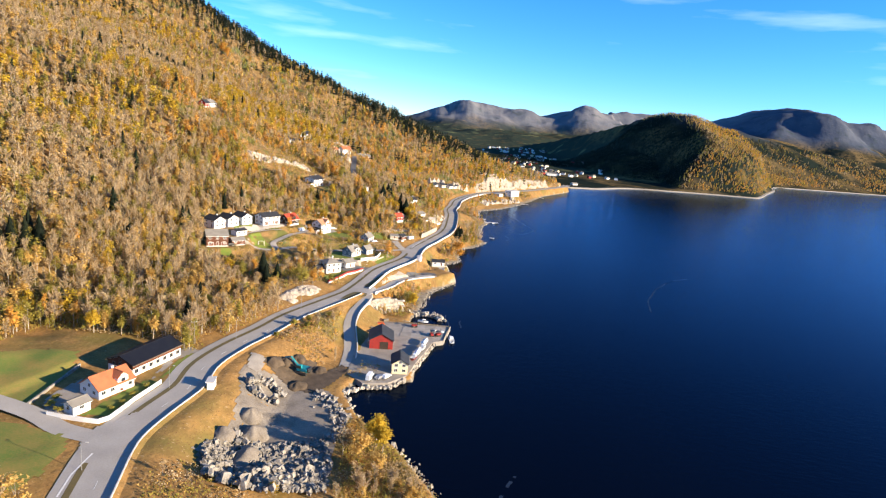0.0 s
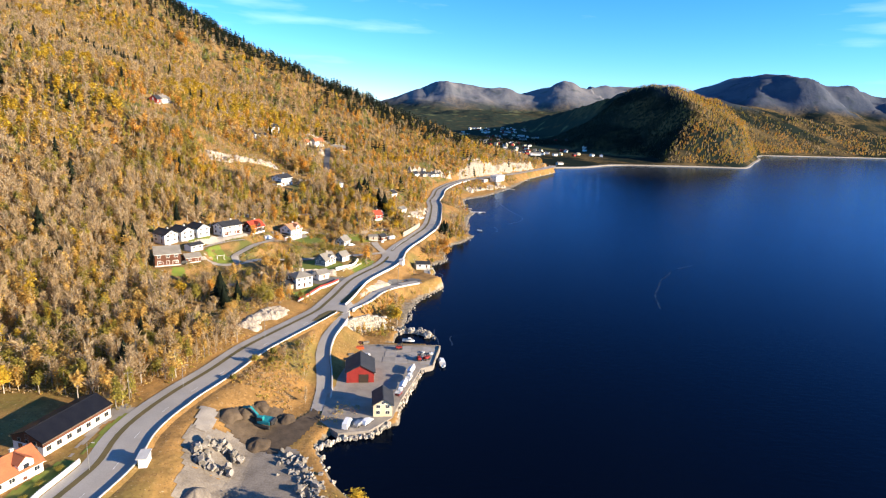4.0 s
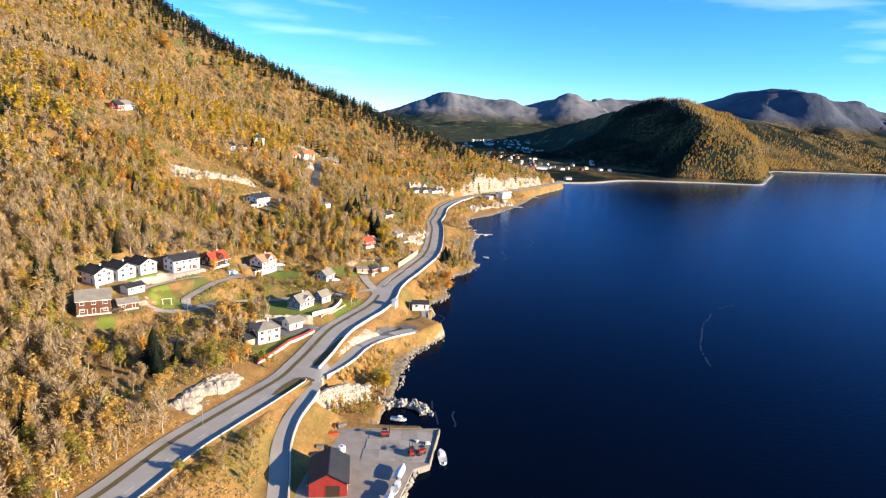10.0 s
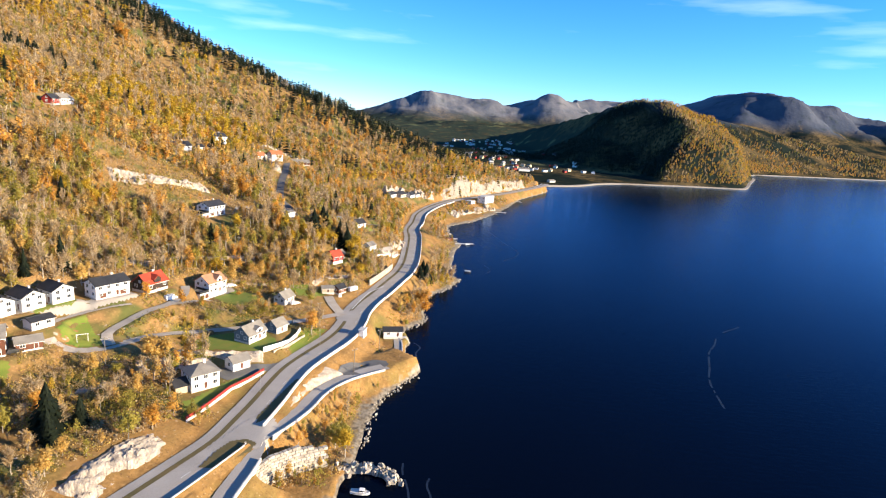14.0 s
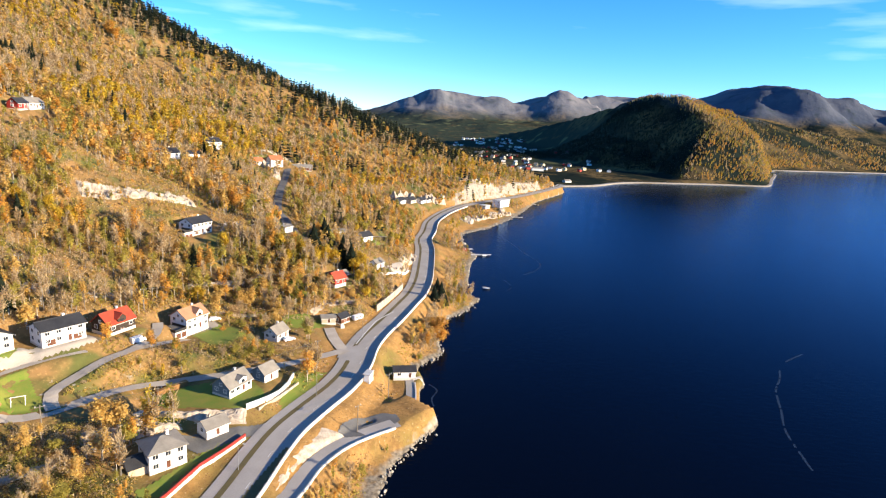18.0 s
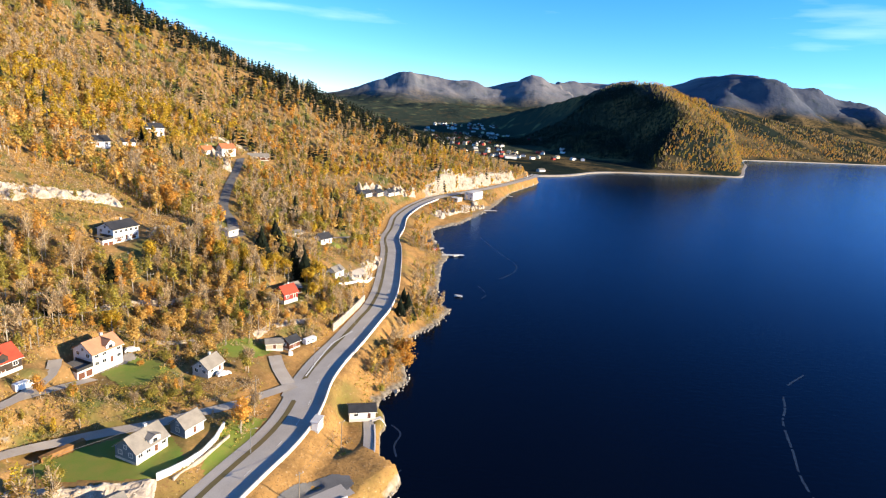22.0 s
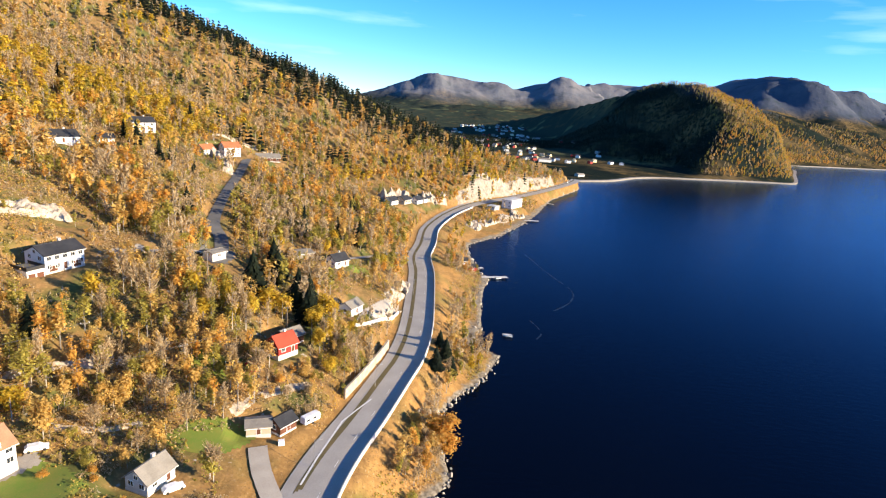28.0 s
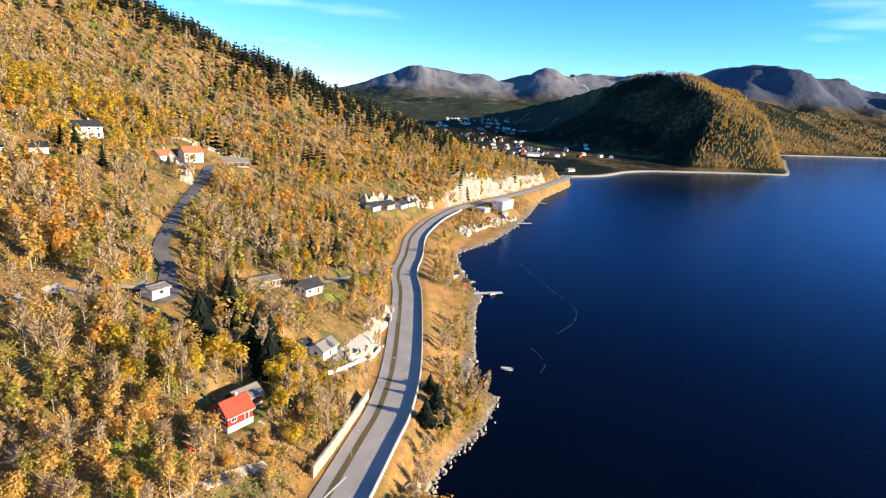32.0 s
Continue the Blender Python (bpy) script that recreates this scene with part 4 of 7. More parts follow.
dormer(h, 0.0, 2.9, 3.2, 3.8, 1.1, 1.4, DARK_WOOD, RED_TILE, 4.1)
h = house("gable_white", "house", 2.4, 2.7, PLASTER, SALMON_TILE, 2, "white two-storey house with clay tile roof and white dormer", front=4)
dormer(h, 1.0, 4.5, 2.8, 3.6, 1.0, 1.3, PLASTER, SALMON_TILE, 4.3)
house("hill_white", "house", 2.5, 2.1, PLASTER, SLATE, 2, "large white house with dark roof on the hillside", front=5, garage=True)
h = house("hip_house", "house", 2.5, 2.1, PLASTER, GREY_TILE, 2, "white and tan house with a grey hipped roof", hip=True, front=3)
walls(h, 5.0, 6.0, 2.5, 1.5, TAN_PAINT, False, "wing_wall", -6.4, 0.3, 0.0, 0, "tan boarded low wing")
gable_roof(h, 5.0, 6.0, 2.5, 1.5, SLATE, 0.4, 0.2, "wing_roof", -6.4, 0.3)
house("hip_shed", "garage", 2.6, 1.5, PLASTER, GREY_TILE, 1, "small white garage with grey roof beside the hipped house", chimney=False, front=1, gable=1, category="garage")
h = house("twin_house", "house", 2.6, 2.9, PLASTER, GREY_TILE, 1, "white and blue house with grey roof and dormer", front=4, gable_mat=BLUE_PAINT, base=0.7)
dormer(h, 1.0, 2.6, 3.2, 3.2, 1.0, 0.6, PLASTER, GREY_TILE, 3.6)
house("twin_garage", "garage", 2.6, 2.2, PLASTER, GREY_TILE, 1, "blue-gabled garage with grey roof beside the lawn", chimney=False, front=1, gable=1, gable_mat=BLUE_PAINT, category="garage")
house("grey_cabin", "house", 2.5, 2.4, GREY_PAINT, GREY_TILE, 1, "weathered grey cabin with a grey roof among shrubs", front=2)
house("green_hut", "shed", 2.2, 0.7, TAN_PAINT, GREY_TILE, 1, "low shed with a grey-green roof by the road", chimney=False, front=1, gable=0, category="shed")
house("dark_hut", "shed", 2.3, 1.4, BROWN_WOOD, SLATE, 1, "small brown and white hut with a dark roof", chimney=False, front=1, gable=1, category="shed")
house("red_house", "house", 2.6, 2.6, RED_PAINT, RED_TILE, 1, "red timber house with a red roof and white lower wall", front=2, base=1.6)
house("red_annex", "shed", 2.4, 1.6, BROWN_WOOD, GREY_TILE, 1, "brown annex with a rusty grey roof behind the red house", chimney=False, front=1, gable=1, category="shed")
house("white_shed", "garage", 2.8, 1.7, PLASTER, GREY_TILE, 1, "white boarded garage with a pale grey roof above the road", chimney=False, front=1, gable=1, category="garage")
house("white_lean", "shed", 2.3, 1.2, GREY_PAINT, SLATE, 1, "small grey shed behind the white garage", chimney=False, front=1, gable=1, category="shed")
house("far_white", "house", 2.7, 2.4, PLASTER, SLATE, 1, "small white house with dark roof in a garden", front=2)
house("flat_garage", "garage", 2.5, 0.5, WOOD_GREY, GREY_TILE, 1, "low flat-roofed grey garage", chimney=False, front=2, gable=0, category="garage")
house("lone_garage", "garage", 2.5, 0.6, PLASTER, GREY_TILE, 1, "white flat-roofed garage on the drive", chimney=False, front=1, gable=0, door=False, category="garage")
house("top_orange", "house", 2.6, 2.6, PLASTER, ORANGE_TILE, 1, "white house with an orange roof at the hilltop", front=2)
h = house("top_white", "house", 2.7, 3.0, PLASTER, ORANGE_TILE, 2, "tall white house with orange roof above a rock cut", front=3)
house("top_brown", "house", 2.6, 2.2, BROWN_WOOD, GREY_TILE, 1, "long brown house at the top of the steep road", front=4)
house("up_a", "house", 2.7, 2.6, PLASTER, SLATE, 1, "white house with dark roof among autumn trees", front=3, base=1.5)
house("up_b", "house", 2.7, 2.6, PLASTER, SLATE, 2, "white house with dark roof high on the slope", front=3)
house("up_c", "garage", 2.5, 1.8, PLASTER, SLATE, 1, "small white garage among trees", chimney=False, front=1, gable=1, category="garage")
house("far_barn", "house", 2.8, 2.4, PLASTER, GREY_TILE, 1, "long white house high on the wooded slope", front=5)
house("far_barn_red", "barn", 2.8, 2.4, RED_PAINT, SLATE, 1, "small red barn beside the white house", chimney=False, front=2, gable=1, category="barn")
for s, wm in (("cliff_a", PLASTER), ("cliff_b", TAN_PAINT), ("cliff_c", PLASTER), ("cliff_d", PLASTER)):
    house(s, "house", 2.7, 2.4, wm, SLATE, 1, "small dark-roofed house above a blasted rock wall", front=2, group="houses above the bend")
house("shore_block", "house", 3.6, 0.5, PLASTER, GREY_PAINT, 2, "white flat-roofed modern building on the shore", chimney=False, front=6, hip=True)
house("shore_grey", "house", 2.8, 0.4, GREY_PAINT, GREY_PAINT, 1, "grey flat-roofed boat workshop beside the white building", chimney=False, front=2, hip=True)
h = house("red_boathouse", "boathouse", 4.0, 2.8, RED_PAINT, SLATE, 1, "large red boathouse with a dark roof on the wharf", chimney=False, front=3, gable=0, door=False, base=0.1, category="boathouse")
# open doorway: a dark panel stands in for the unlit inside
opening(h, "doorway", 3, 1.2, 0.12, 3.6, 3.3, SITES["red_boathouse"][3], SITES["red_boathouse"][4], RED_PAINT, DARK_WOOD)
house("cream_boathouse", "boathouse", 2.1, 1.9, CREAM_PAINT, SLATE, 2, "cream two-storey boathouse with a dark roof on the quay", chimney=False, front=2, gable=2, base=0.1, category="boathouse")
house("sea_shed", "boathouse", 2.5, 1.1, PLASTER, SLATE, 1, "white boat shed with a dark roof at the water", chimney=False, front=2, gable=0, base=0.1, category="boathouse")

# ---- ground cover ----
draped("meadow", [(-140, 186), (-130, 196), (-115, 198), (-110, 188), (-108.5, 163.5), (-140, 171)], MEADOW, 0.12, label="mown green field with yellowing patches", category="field")
draped("meadow", [(-125, 160), (-112, 156.5), (-88, 150.5), (-85, 143), (-85, 128), (-110, 128), (-125, 145)], MEADOW, 0.12, label="mown green field below the farm lane", category="field")
draped("lawn", [(-92, 161.5), (-85, 162), (-83.6, 172), (-82, 186), (-86, 185), (-89.5, 173)], LAWN, 0.1, 0.8, "small front lawn of the farmhouse", "lawn")
draped("lawn", [(-82, 188), (-83.5, 200), (-82, 208), (-75.5, 214), (-79, 203)], LAWN, 0.1, 0.8, "grass verge beside the barn", "lawn")
draped("lawn", [(-55, 309), (-49.3, 328), (-42.5, 342), (-46, 341), (-53, 326), (-58, 317)], LAWN, 0.12, 0.8, "green lawn above the red fence", "lawn")
draped("lawn", [(-75, 359), (-67, 355), (-56, 356), (-43.5, 357), (-40, 366), (-46, 374), (-57, 374), (-66, 369)], LAWN, 0.12, 0.8, "bright green lawn round the grey-roofed house", "lawn")
draped("lawn", [(-36, 366), (-33.2, 361), (-27, 378), (-24.5, 390), (-33, 389), (-36, 384)], LAWN, 0.1, 0.8, "grass bank beside the footway", "lawn")
draped("lawn", [(-77, 401), (-70, 411), (-58, 405), (-60, 394), (-67, 391)], LAWN, 0.12, 0.8, "clipped lawn below the white house", "lawn")
draped("lawn", [(-107, 339), (-108, 347), (-105, 352), (-98, 346), (-93, 341.5), (-98, 337.6), (-104, 336.6)], LAWN, 0.12, 0.8, "oval lawn inside the road loop", "lawn")
draped("lawn", [(-116.5, 343), (-110, 355), (-112, 359), (-119, 347)], LAWN, 0.15, 0.8, "narrow lawn before the white row houses", "lawn")
draped("lawn", [(-53, 424), (-46, 421), (-36, 424), (-31, 432), (-36, 437), (-48, 433)], LAWN, 0.12, 0.8, "rough garden lawn by the cabin", "lawn")
draped("lawn", [(-56, 447), (-47, 444), (-40, 449), (-42, 455), (-54, 454)], LAWN, 0.12, 0.8, "small lawn beside the red house", "lawn")
draped("lawn", [(-114, 318), (-109, 320), (-106, 314), (-112, 312)], LAWN, 0.12, 0.8, "small lawn below the brown house", "lawn")
draped("lawn", [(-26, 552), (-16, 560), (-12, 552), (-20, 545)], LAWN, 0.15, 0.8, "small garden lawn", "lawn")
draped("drive", [(-59, 339.6), (-53, 345), (-45, 348.5), (-37.5, 353.5), (-37.2, 348), (-42, 343.8), (-47, 337.5), (-50, 334), (-54, 336)], OLD_ASPHALT, 0.12, 0.5, "black asphalt drive between house and garage", "drive", ragged=0.2)
draped("drive", [(-125, 337.8), (-117, 344), (-111.7, 347.7), (-104.2, 357), (-93.9, 372.5), (-97, 376), (-103, 371.5), (-108.5, 361), (-113, 358), (-117.2, 350.7), (-124, 345)], LANE_ASPHALT, 0.13, 0.8, "pale gravel forecourt", "drive")
draped("drive", [(-83, 396), (-77, 399), (-70, 410), (-73, 414), (-76, 408)], GRAVEL, 0.16, 0.8, "pale paved drive before the white house", "drive")
draped("drive", [(-91, 474), (-85, 480), (-82, 495), (-88, 496), (-92, 485)], GRAVEL, 0.15, 0.8, "gravel yard beside the hillside house", "drive")
draped("drive", [(-14, 500), (0, 530), (1, 543), (-2, 543), (-10, 520)], LANE_ASPHALT, 0.12, 0.8, "gravel drive to the white garage", "drive")
draped("drive", [(-60, 503), (-64, 500), (-72, 504), (-74, 516), (-62, 517)], OLD_ASPHALT, 0.12, 0.8, "grey asphalt turning place", "drive")
draped("drive", [(-107, 168), (-100, 160), (-93, 159.5), (-93, 168), (-99, 176), (-104, 182)], GRAVEL, 0.1, 0.8, "gravel farmyard", "drive")
draped("drive", [(-84, 186), (-84.5, 203), (-79, 212), (-84, 214), (-89, 208)], GRAVEL, 0.07, 0.8, "gravel track along the barn", "drive")
draped("junction", [(-84.5, 156.5), (-84.5, 149.5), (-80, 141), (-72, 141), (-72, 166), (-79, 166)], ASPHALT, 0.2, 0.7, "asphalt junction of road and farm lane", "road")
draped("junction", [(-44, 297), (-37, 293), (-30, 299), (-27, 310), (-33, 318), (-38, 311)], ASPHALT, 0.2, 0.7, "asphalt junction of road and wharf lane", "road")
draped("junction", [(-23, 404), (-16, 400), (-13, 411), (-16, 416), (-22, 412)], ASPHALT, 0.2, 0.7, "asphalt mouth of the cabin lane", "road")
draped("quarry_floor", [(-62, 204), (-48, 209), (-34, 208), (-25, 196), (-22, 176), (-22, 160), (-30, 146), (-46, 142), (-57, 156), (-53, 175), (-58, 190)], QUARRY, 0.1, 1.0, "crushed grey stone floor of the quarry", "gravel")
draped("earth_patch", [(-58, 212), (-50, 222), (-40, 227), (-35, 219), (-38, 210), (-47, 206)], EARTH, 0.18, 1.0, "dark churned earth round the digger", "earth")
draped("parking_place", [(-16, 352), (-15, 358), (-12, 363), (-3, 368.5), (1.5, 368), (3, 364.5), (0, 360), (-8, 354)], OLD_ASPHALT, 0.14, 0.35, "small dark asphalt parking place above the shore", "parking", ragged=0)


# ---- walls and rock ----
def low_wall(name, line, high, thick, mat, label, category="wall", foot=0.6, cap=None):
    """An upright wall along a line on the land, a piece for each stretch."""
    x0, y0 = line[0]
    w = thing(name, x0, y0, ground_z(x0, y0), 0, label, category)
    base = ground_z(x0, y0)
    for (ax, ay), (bx, by) in zip(line, line[1:]):
        za, zb = ground_z(ax, ay), ground_z(bx, by)
        d = Vector((bx - ax, by - ay, 0))
        s = Vector((d.y, -d.x, 0)).normalized() * thick / 2
        v = []
        for px, py, pz in ((ax, ay, za), (bx, by, zb)):
            o = Vector((px - x0, py - y0, pz - base))
            v += [o - s - Vector((0, 0, foot)), o + s - Vector((0, 0, foot)), o + s + Vector((0, 0, high)), o - s + Vector((0, 0, high))]
        raw("wall_stretch", v, [(0, 1, 2, 3), (7, 6, 5, 4), (0, 4, 5, 1), (1, 5, 6, 2), (2, 6, 7, 3), (3, 7, 4, 0)], mat, w)
        if cap:
            v2 = [p + Vector((0, 0, high + foot if i % 4 < 2 else 0)) for i, p in enumerate(v)]
            v2 = [Vector((p.x, p.y, p.z + (0.0 if i % 4 < 2 else cap[0]))) for i, p in enumerate(v2)]
            raw("fence_panel", v2, [(0, 1, 2, 3), (7, 6, 5, 4), (0, 4, 5, 1), (1, 5, 6, 2), (2, 6, 7, 3), (3, 7, 4, 0)], cap[1], w)
    return w


low_wall("garden_wall", [(-100, 159.6), (-95, 159), (-89, 158.5), (-85.3, 158.5), (-83.5, 161), (-83, 166), (-82.6, 172), (-81.6, 178), (-80.7, 184.5)], 1.3, 0.4, PLASTER, "white rendered garden wall round the farmhouse")
low_wall("garden_wall", [(-44, 357), (-41.5, 359), (-39, 362.5), (-37, 369), (-35.5, 375), (-35, 381.5)], 1.9, 0.4, PLASTER, "white rendered retaining wall below the garage")
low_wall("garden_wall", [(-40.4, 357.6), (-37.6, 364), (-34.8, 372), (-32.6, 378)], 0.9, 0.4, ROCK, "low pale stone terrace wall below the retaining wall")
low_wall("fence", [(-53.4, 307.5), (-50.3, 317), (-47.2, 328), (-43.8, 337), (-40.6, 344.5)], 0.9, 0.3, CONCRETE, "red board fence on a low concrete wall", "fence", cap=(0.95, RED_PAINT))
low_wall("retaining_wall", [(-12.2, 457), (-9, 467), (-5.8, 478), (-3, 488), (-1.2, 495.5)], 3.4, 0.6, ROCK, "tall pale stone retaining wall beside the footway", foot=1)
low_wall("retaining_wall", [(-13.5, 496), (-9, 503), (-4.5, 512), (-1, 522), (1.2, 531)], 1.2, 0.5, PLASTER, "white wall along the garage drive")
low_wall("stone_wall", [(-110, 190), (-109.5, 180), (-108.8, 172), (-108.3, 164)], 0.9, 0.5, GREY_ROCK, "dry stone wall between field and farmyard")
low_wall("hedge_wall", [(-73.2, 362), (-70.2, 366.3), (-67, 370.4)], 1.5, 1.5, material("brown_beech_hedge", (0.266, 0.141, 0.052), (0.163, 0.081, 0.030), 0.9, 0.9, bump=0.1, grain=0.2), "clipped copper-brown beech hedge beside the lawn", "hedge")
low_wall("quay_wall", [(6.5, 402.5), (9.5, 403), (14, 404.6), (17.5, 404.2)], 0.55, 1.2, CONCRETE, "white concrete landing arm at the boat shed", foot=3)


def lane_wall(lane, side, a, b, high=0.9):
    line = smooth_line(LANES[lane][0])
    line = line[int(a * len(line)):int(b * len(line))]
    v, f = ribbon(line, side - 0.22, side + 0.22, 0)
    n = len(v)
    verts = [(x, y, z - 1.0) for x, y, z in v] + [(x, y, z + high) for x, y, z in v]
    faces = []
    for i in range(n // 2 - 1):
        k = 2 * i
        faces += [(n + k, n + k + 1, n + k + 3, n + k + 2), (k, n + k, n + k + 2, k + 2), (k + 1, k + 3, n + k + 3, n + k + 1)]
    faces += [(0, 1, n + 1, n), (n - 2, 2 * n - 2, 2 * n - 1, n - 1)]
    tagged(raw("lane_wall", verts, faces, CONCRETE), "low pale concrete wall along the lane edge", "wall", "", "structure")


lane_wall("wharf_lane", -3.0, 0.16, 0.92)
lane_wall("parking_lane", 3.0, 0.05, 0.99, 0.6)
lane_wall("quay_lane", 1.9, 0.25, 0.98, 0.35)


def lump(bm, x, y, z, sx, sy, sz, seed, detail=2, m=None):
    t = Matrix.Translation((x, y, z)) @ Matrix.Rotation(seed * 1.7, 4, "Z") @ Matrix.Diagonal((sx, sy, sz, 1))
    out = bmesh.ops.create_icosphere(bm, subdivisions=detail, radius=1)
    for v in out["verts"]:
        n = noise.noise(v.co * 1.3 + Vector((seed * 3.1, seed, 0))) * 0.45 + noise.noise(v.co * 3.1 + Vector((0, seed, seed))) * 0.22
        v.co = t @ (v.co * (1 + n))
    return bm


def outcrop(name, spots, size, label, mat=ROCK, detail=3, flat=0.5):
    x0, y0 = spots[0]
    o = thing(name, x0, y0, ground_z(x0, y0), 0, label, "rock")
    for i, (x, y) in enumerate(spots):
        bm = bmesh.new()
        k = size * (0.8 + 0.5 * lattice(x, y, 4))
        lump(bm, x - x0, y - y0, ground_z(x, y) - ground_z(x0, y0) - 0.15 * k, k * 1.7, k * 1.3, k * flat, x * 0.37 + y, detail)
        for f in bm.faces:
            f.smooth = False
        part("boulder", bm, mat, o)
    return o


def ledge(line, wide, high, label, step=0.55, seed=0.0, strata=0.6):
    """A bare rock face along a line on the slope: broken beds that step up and sink into the ground at the rim."""
    pts = smooth_line([(x, y, 0.0) for x, y in line], step)
    n = max(8, int(wide / step))
    px, py, v = [], [], []
    for i, (x, y, _) in enumerate(pts):
        q, p = pts[min(i + 1, len(pts) - 1)], pts[max(i - 1, 0)]
        dx, dy = q[0] - p[0], q[1] - p[1]
        r = math.hypot(dx, dy) or 1.0
        for j in range(n + 1):
            o = (j / n - 0.5) * wide
            px.append(x + dy / r * o)
            py.append(y - dx / r * o)
    px, py = np.array(px), np.array(py)
    base = land(px, py)
    m = n + 1
    u = np.minimum(np.repeat(np.arange(len(pts)), m), len(pts) - 1 - np.repeat(np.arange(len(pts)), m)) * step
    w = np.tile(np.arange(m), len(pts)) / n
    rim = np.clip(np.minimum(np.minimum(u / 2.5, (1 - w) / 0.16), w / 0.3), 0, 1)
    body = rim * (0.75 + rough(px, py, 6, int(seed) + 90, 4) * 1.5) - 0.22 + rough(px, py, 2.2, 91, 3) * 0.5
    up = high * np.clip(body, -0.35, 1.3)
    k = up / strata
    up = strata * (np.floor(k) + np.clip((k - np.floor(k)) * 2.6 - 0.8, 0, 1)) * 0.75 + up * 0.25
    z = base + np.where(rim <= 0, -0.6, up) + rough(px, py, 0.9, 95, 2) * 0.25
    x0, y0, z0 = pts[0]
    z0 = float(base[0])
    verts = np.stack([px - x0, py - y0, z - z0], 1).tolist()
    faces = [(i * m + j, i * m + j + 1, (i + 1) * m + j + 1, (i + 1) * m + j) for i in range(len(pts) - 1) for j in range(n)]
    ob = raw("rock_outcrop", verts, [f[::-1] for f in faces], ROCK)
    ob.location = (x0, y0, z0)
    return tagged(ob, label, "rock")


ledge([(-66.5, 273), (-65.5, 279), (-63, 286), (-59.5, 293), (-56, 298)], 11.0, 1.3, "pale bare rock cutting beside the road", 0.5, 0, 0.6)
ledge([(-77, 329), (-71, 336), (-65, 342), (-60, 347)], 7.0, 1.5, "broken pale rock ledge below the garden", 0.45, 3)
ledge([(-74, 351.5), (-66, 350.5), (-58, 351.5), (-50, 352.5), (-43, 354.5)], 7.0, 1.5, "broad pale rock slab below the lawn", 0.45, 39)
ledge([(-80, 332), (-74, 338), (-69, 345)], 4.0, 1.0, "low pale rock ledge in the brush", 0.45, 5)
ledge([(-150, 461), (-141, 468), (-133, 476), (-126, 484), (-119, 493), (-113, 500)], 11, 2.0, "bare pale rock slab above the hillside house", 0.8, 7, 0.9)
face_v, face_n = [], 7
lane_xy = np.array([(x, y, z) for x, y, z in smooth_line(LANES["parking_lane"][0], 1.0)])
face_y = np.arange(314, 354, 0.8)
for k in range(face_n):
    f = k / (face_n - 1)
    for y in face_y:
        ax, az = float(np.interp(y, ROAD_Y, ROAD_X)) + 0.75, ROAD_Z - 0.3
        bx, bz = float(np.interp(y, lane_xy[:, 1], lane_xy[:, 0])) - 3.0, float(np.interp(y, lane_xy[:, 1], lane_xy[:, 2])) + 0.1
        bx = max(bx, ax + 1.0)
        bulge = float(rough(np.array(y), np.array(k * 1.7), 3.5, 88, 3)) * 0.8 * math.sin(math.pi * f)
        face_v.append((ax + (bx - ax) * f ** 0.8 + bulge, y, az + (bz - az) * f ** 1.5 + (0.0 if 0 < k < face_n - 1 else -0.3)))
face_m = len(face_y)
tagged(raw("rock_face", face_v, [(k * face_m + i, (k + 1) * face_m + i, (k + 1) * face_m + i + 1, k * face_m + i + 1) for k in range(face_n - 1) for i in range(face_m - 1)], ROCK), "pale blasted rock face between road and lane", "cliff", "", "structure")
draped("verge_island", [(-43, 288), (-41, 296), (-38.5, 301), (-34.7, 302.2), (-31.5, 300.5), (-32, 297), (-35, 293), (-38, 288)], VERGE, 0.24, 0.5, "kerbed grass island beside the lane mouth", "verge", ragged=0)
draped("verge_island", [(-34.5, 311), (-35, 315), (-33, 323), (-30.5, 333), (-28.5, 341), (-27.5, 341), (-29.6, 326), (-31.3, 314)], VERGE, 0.24, 0.5, "kerbed grass wedge between road and parapet", "verge", ragged=0)
ledge([(11, 459), (14, 464), (16, 470)], 4.5, 2.4, "white rock face at the shore bank", 0.5, 11)
ledge([(-8.5, 508), (-4.5, 518), (-1, 527), (1.5, 535)], 3.6, 2.6, "rock face below the garage drive", 0.5, 13)
ledge([(-5, 536), (-1, 548), (2, 560), (3.5, 574)], 6.5, 2.4, "pale rock terrace above the footway", 0.6, 15)
ledge([(-119, 662), (-111, 655), (-106, 645), (-103, 636)], 8.0, 4.5, "blasted white rock cut below the top house", 0.8, 17, 1.4)
ledge([(-20, 731), (-10, 744), (0, 754), (10, 768), (20, 780), (31, 792)], 9.0, 6.5, "pale blasted rock wall below the houses", 0.8, 19, 1.4)
ledge([(50, 737), (60, 756), (72, 776), (86, 796), (104, 822)], 12, 3.0, "pale shore rocks below the road", 1.0, 21, 1.2)
ledge([(46, 842), (62, 858), (80, 874), (96, 888)], 12, 4.5, "broken pale rock above the bend", 1.0, 23, 1.6)
ledge([(-128, 383), (-119, 389), (-111, 396), (-103, 403)], 5.0, 1.3, "low bare rock behind the houses", 0.6, 25)
ledge([(-75, 420), (-66, 424), (-57, 430)], 3.0, 0.65, "low pale rock ledge in the brush", 0.5, 27)
ledge([(-92, 430), (-82, 438), (-70, 446)], 3.2, 0.65, "low pale rock ledge in the brush", 0.5, 29)
ledge([(-40, 438), (-32, 447), (-22, 456)], 3.0, 0.65, "low pale rock ledge in the brush", 0.5, 31)
ledge([(-95, 308), (-86, 316), (-79, 322)], 3.4, 0.65, "low pale rock ledge in the brush", 0.5, 33)
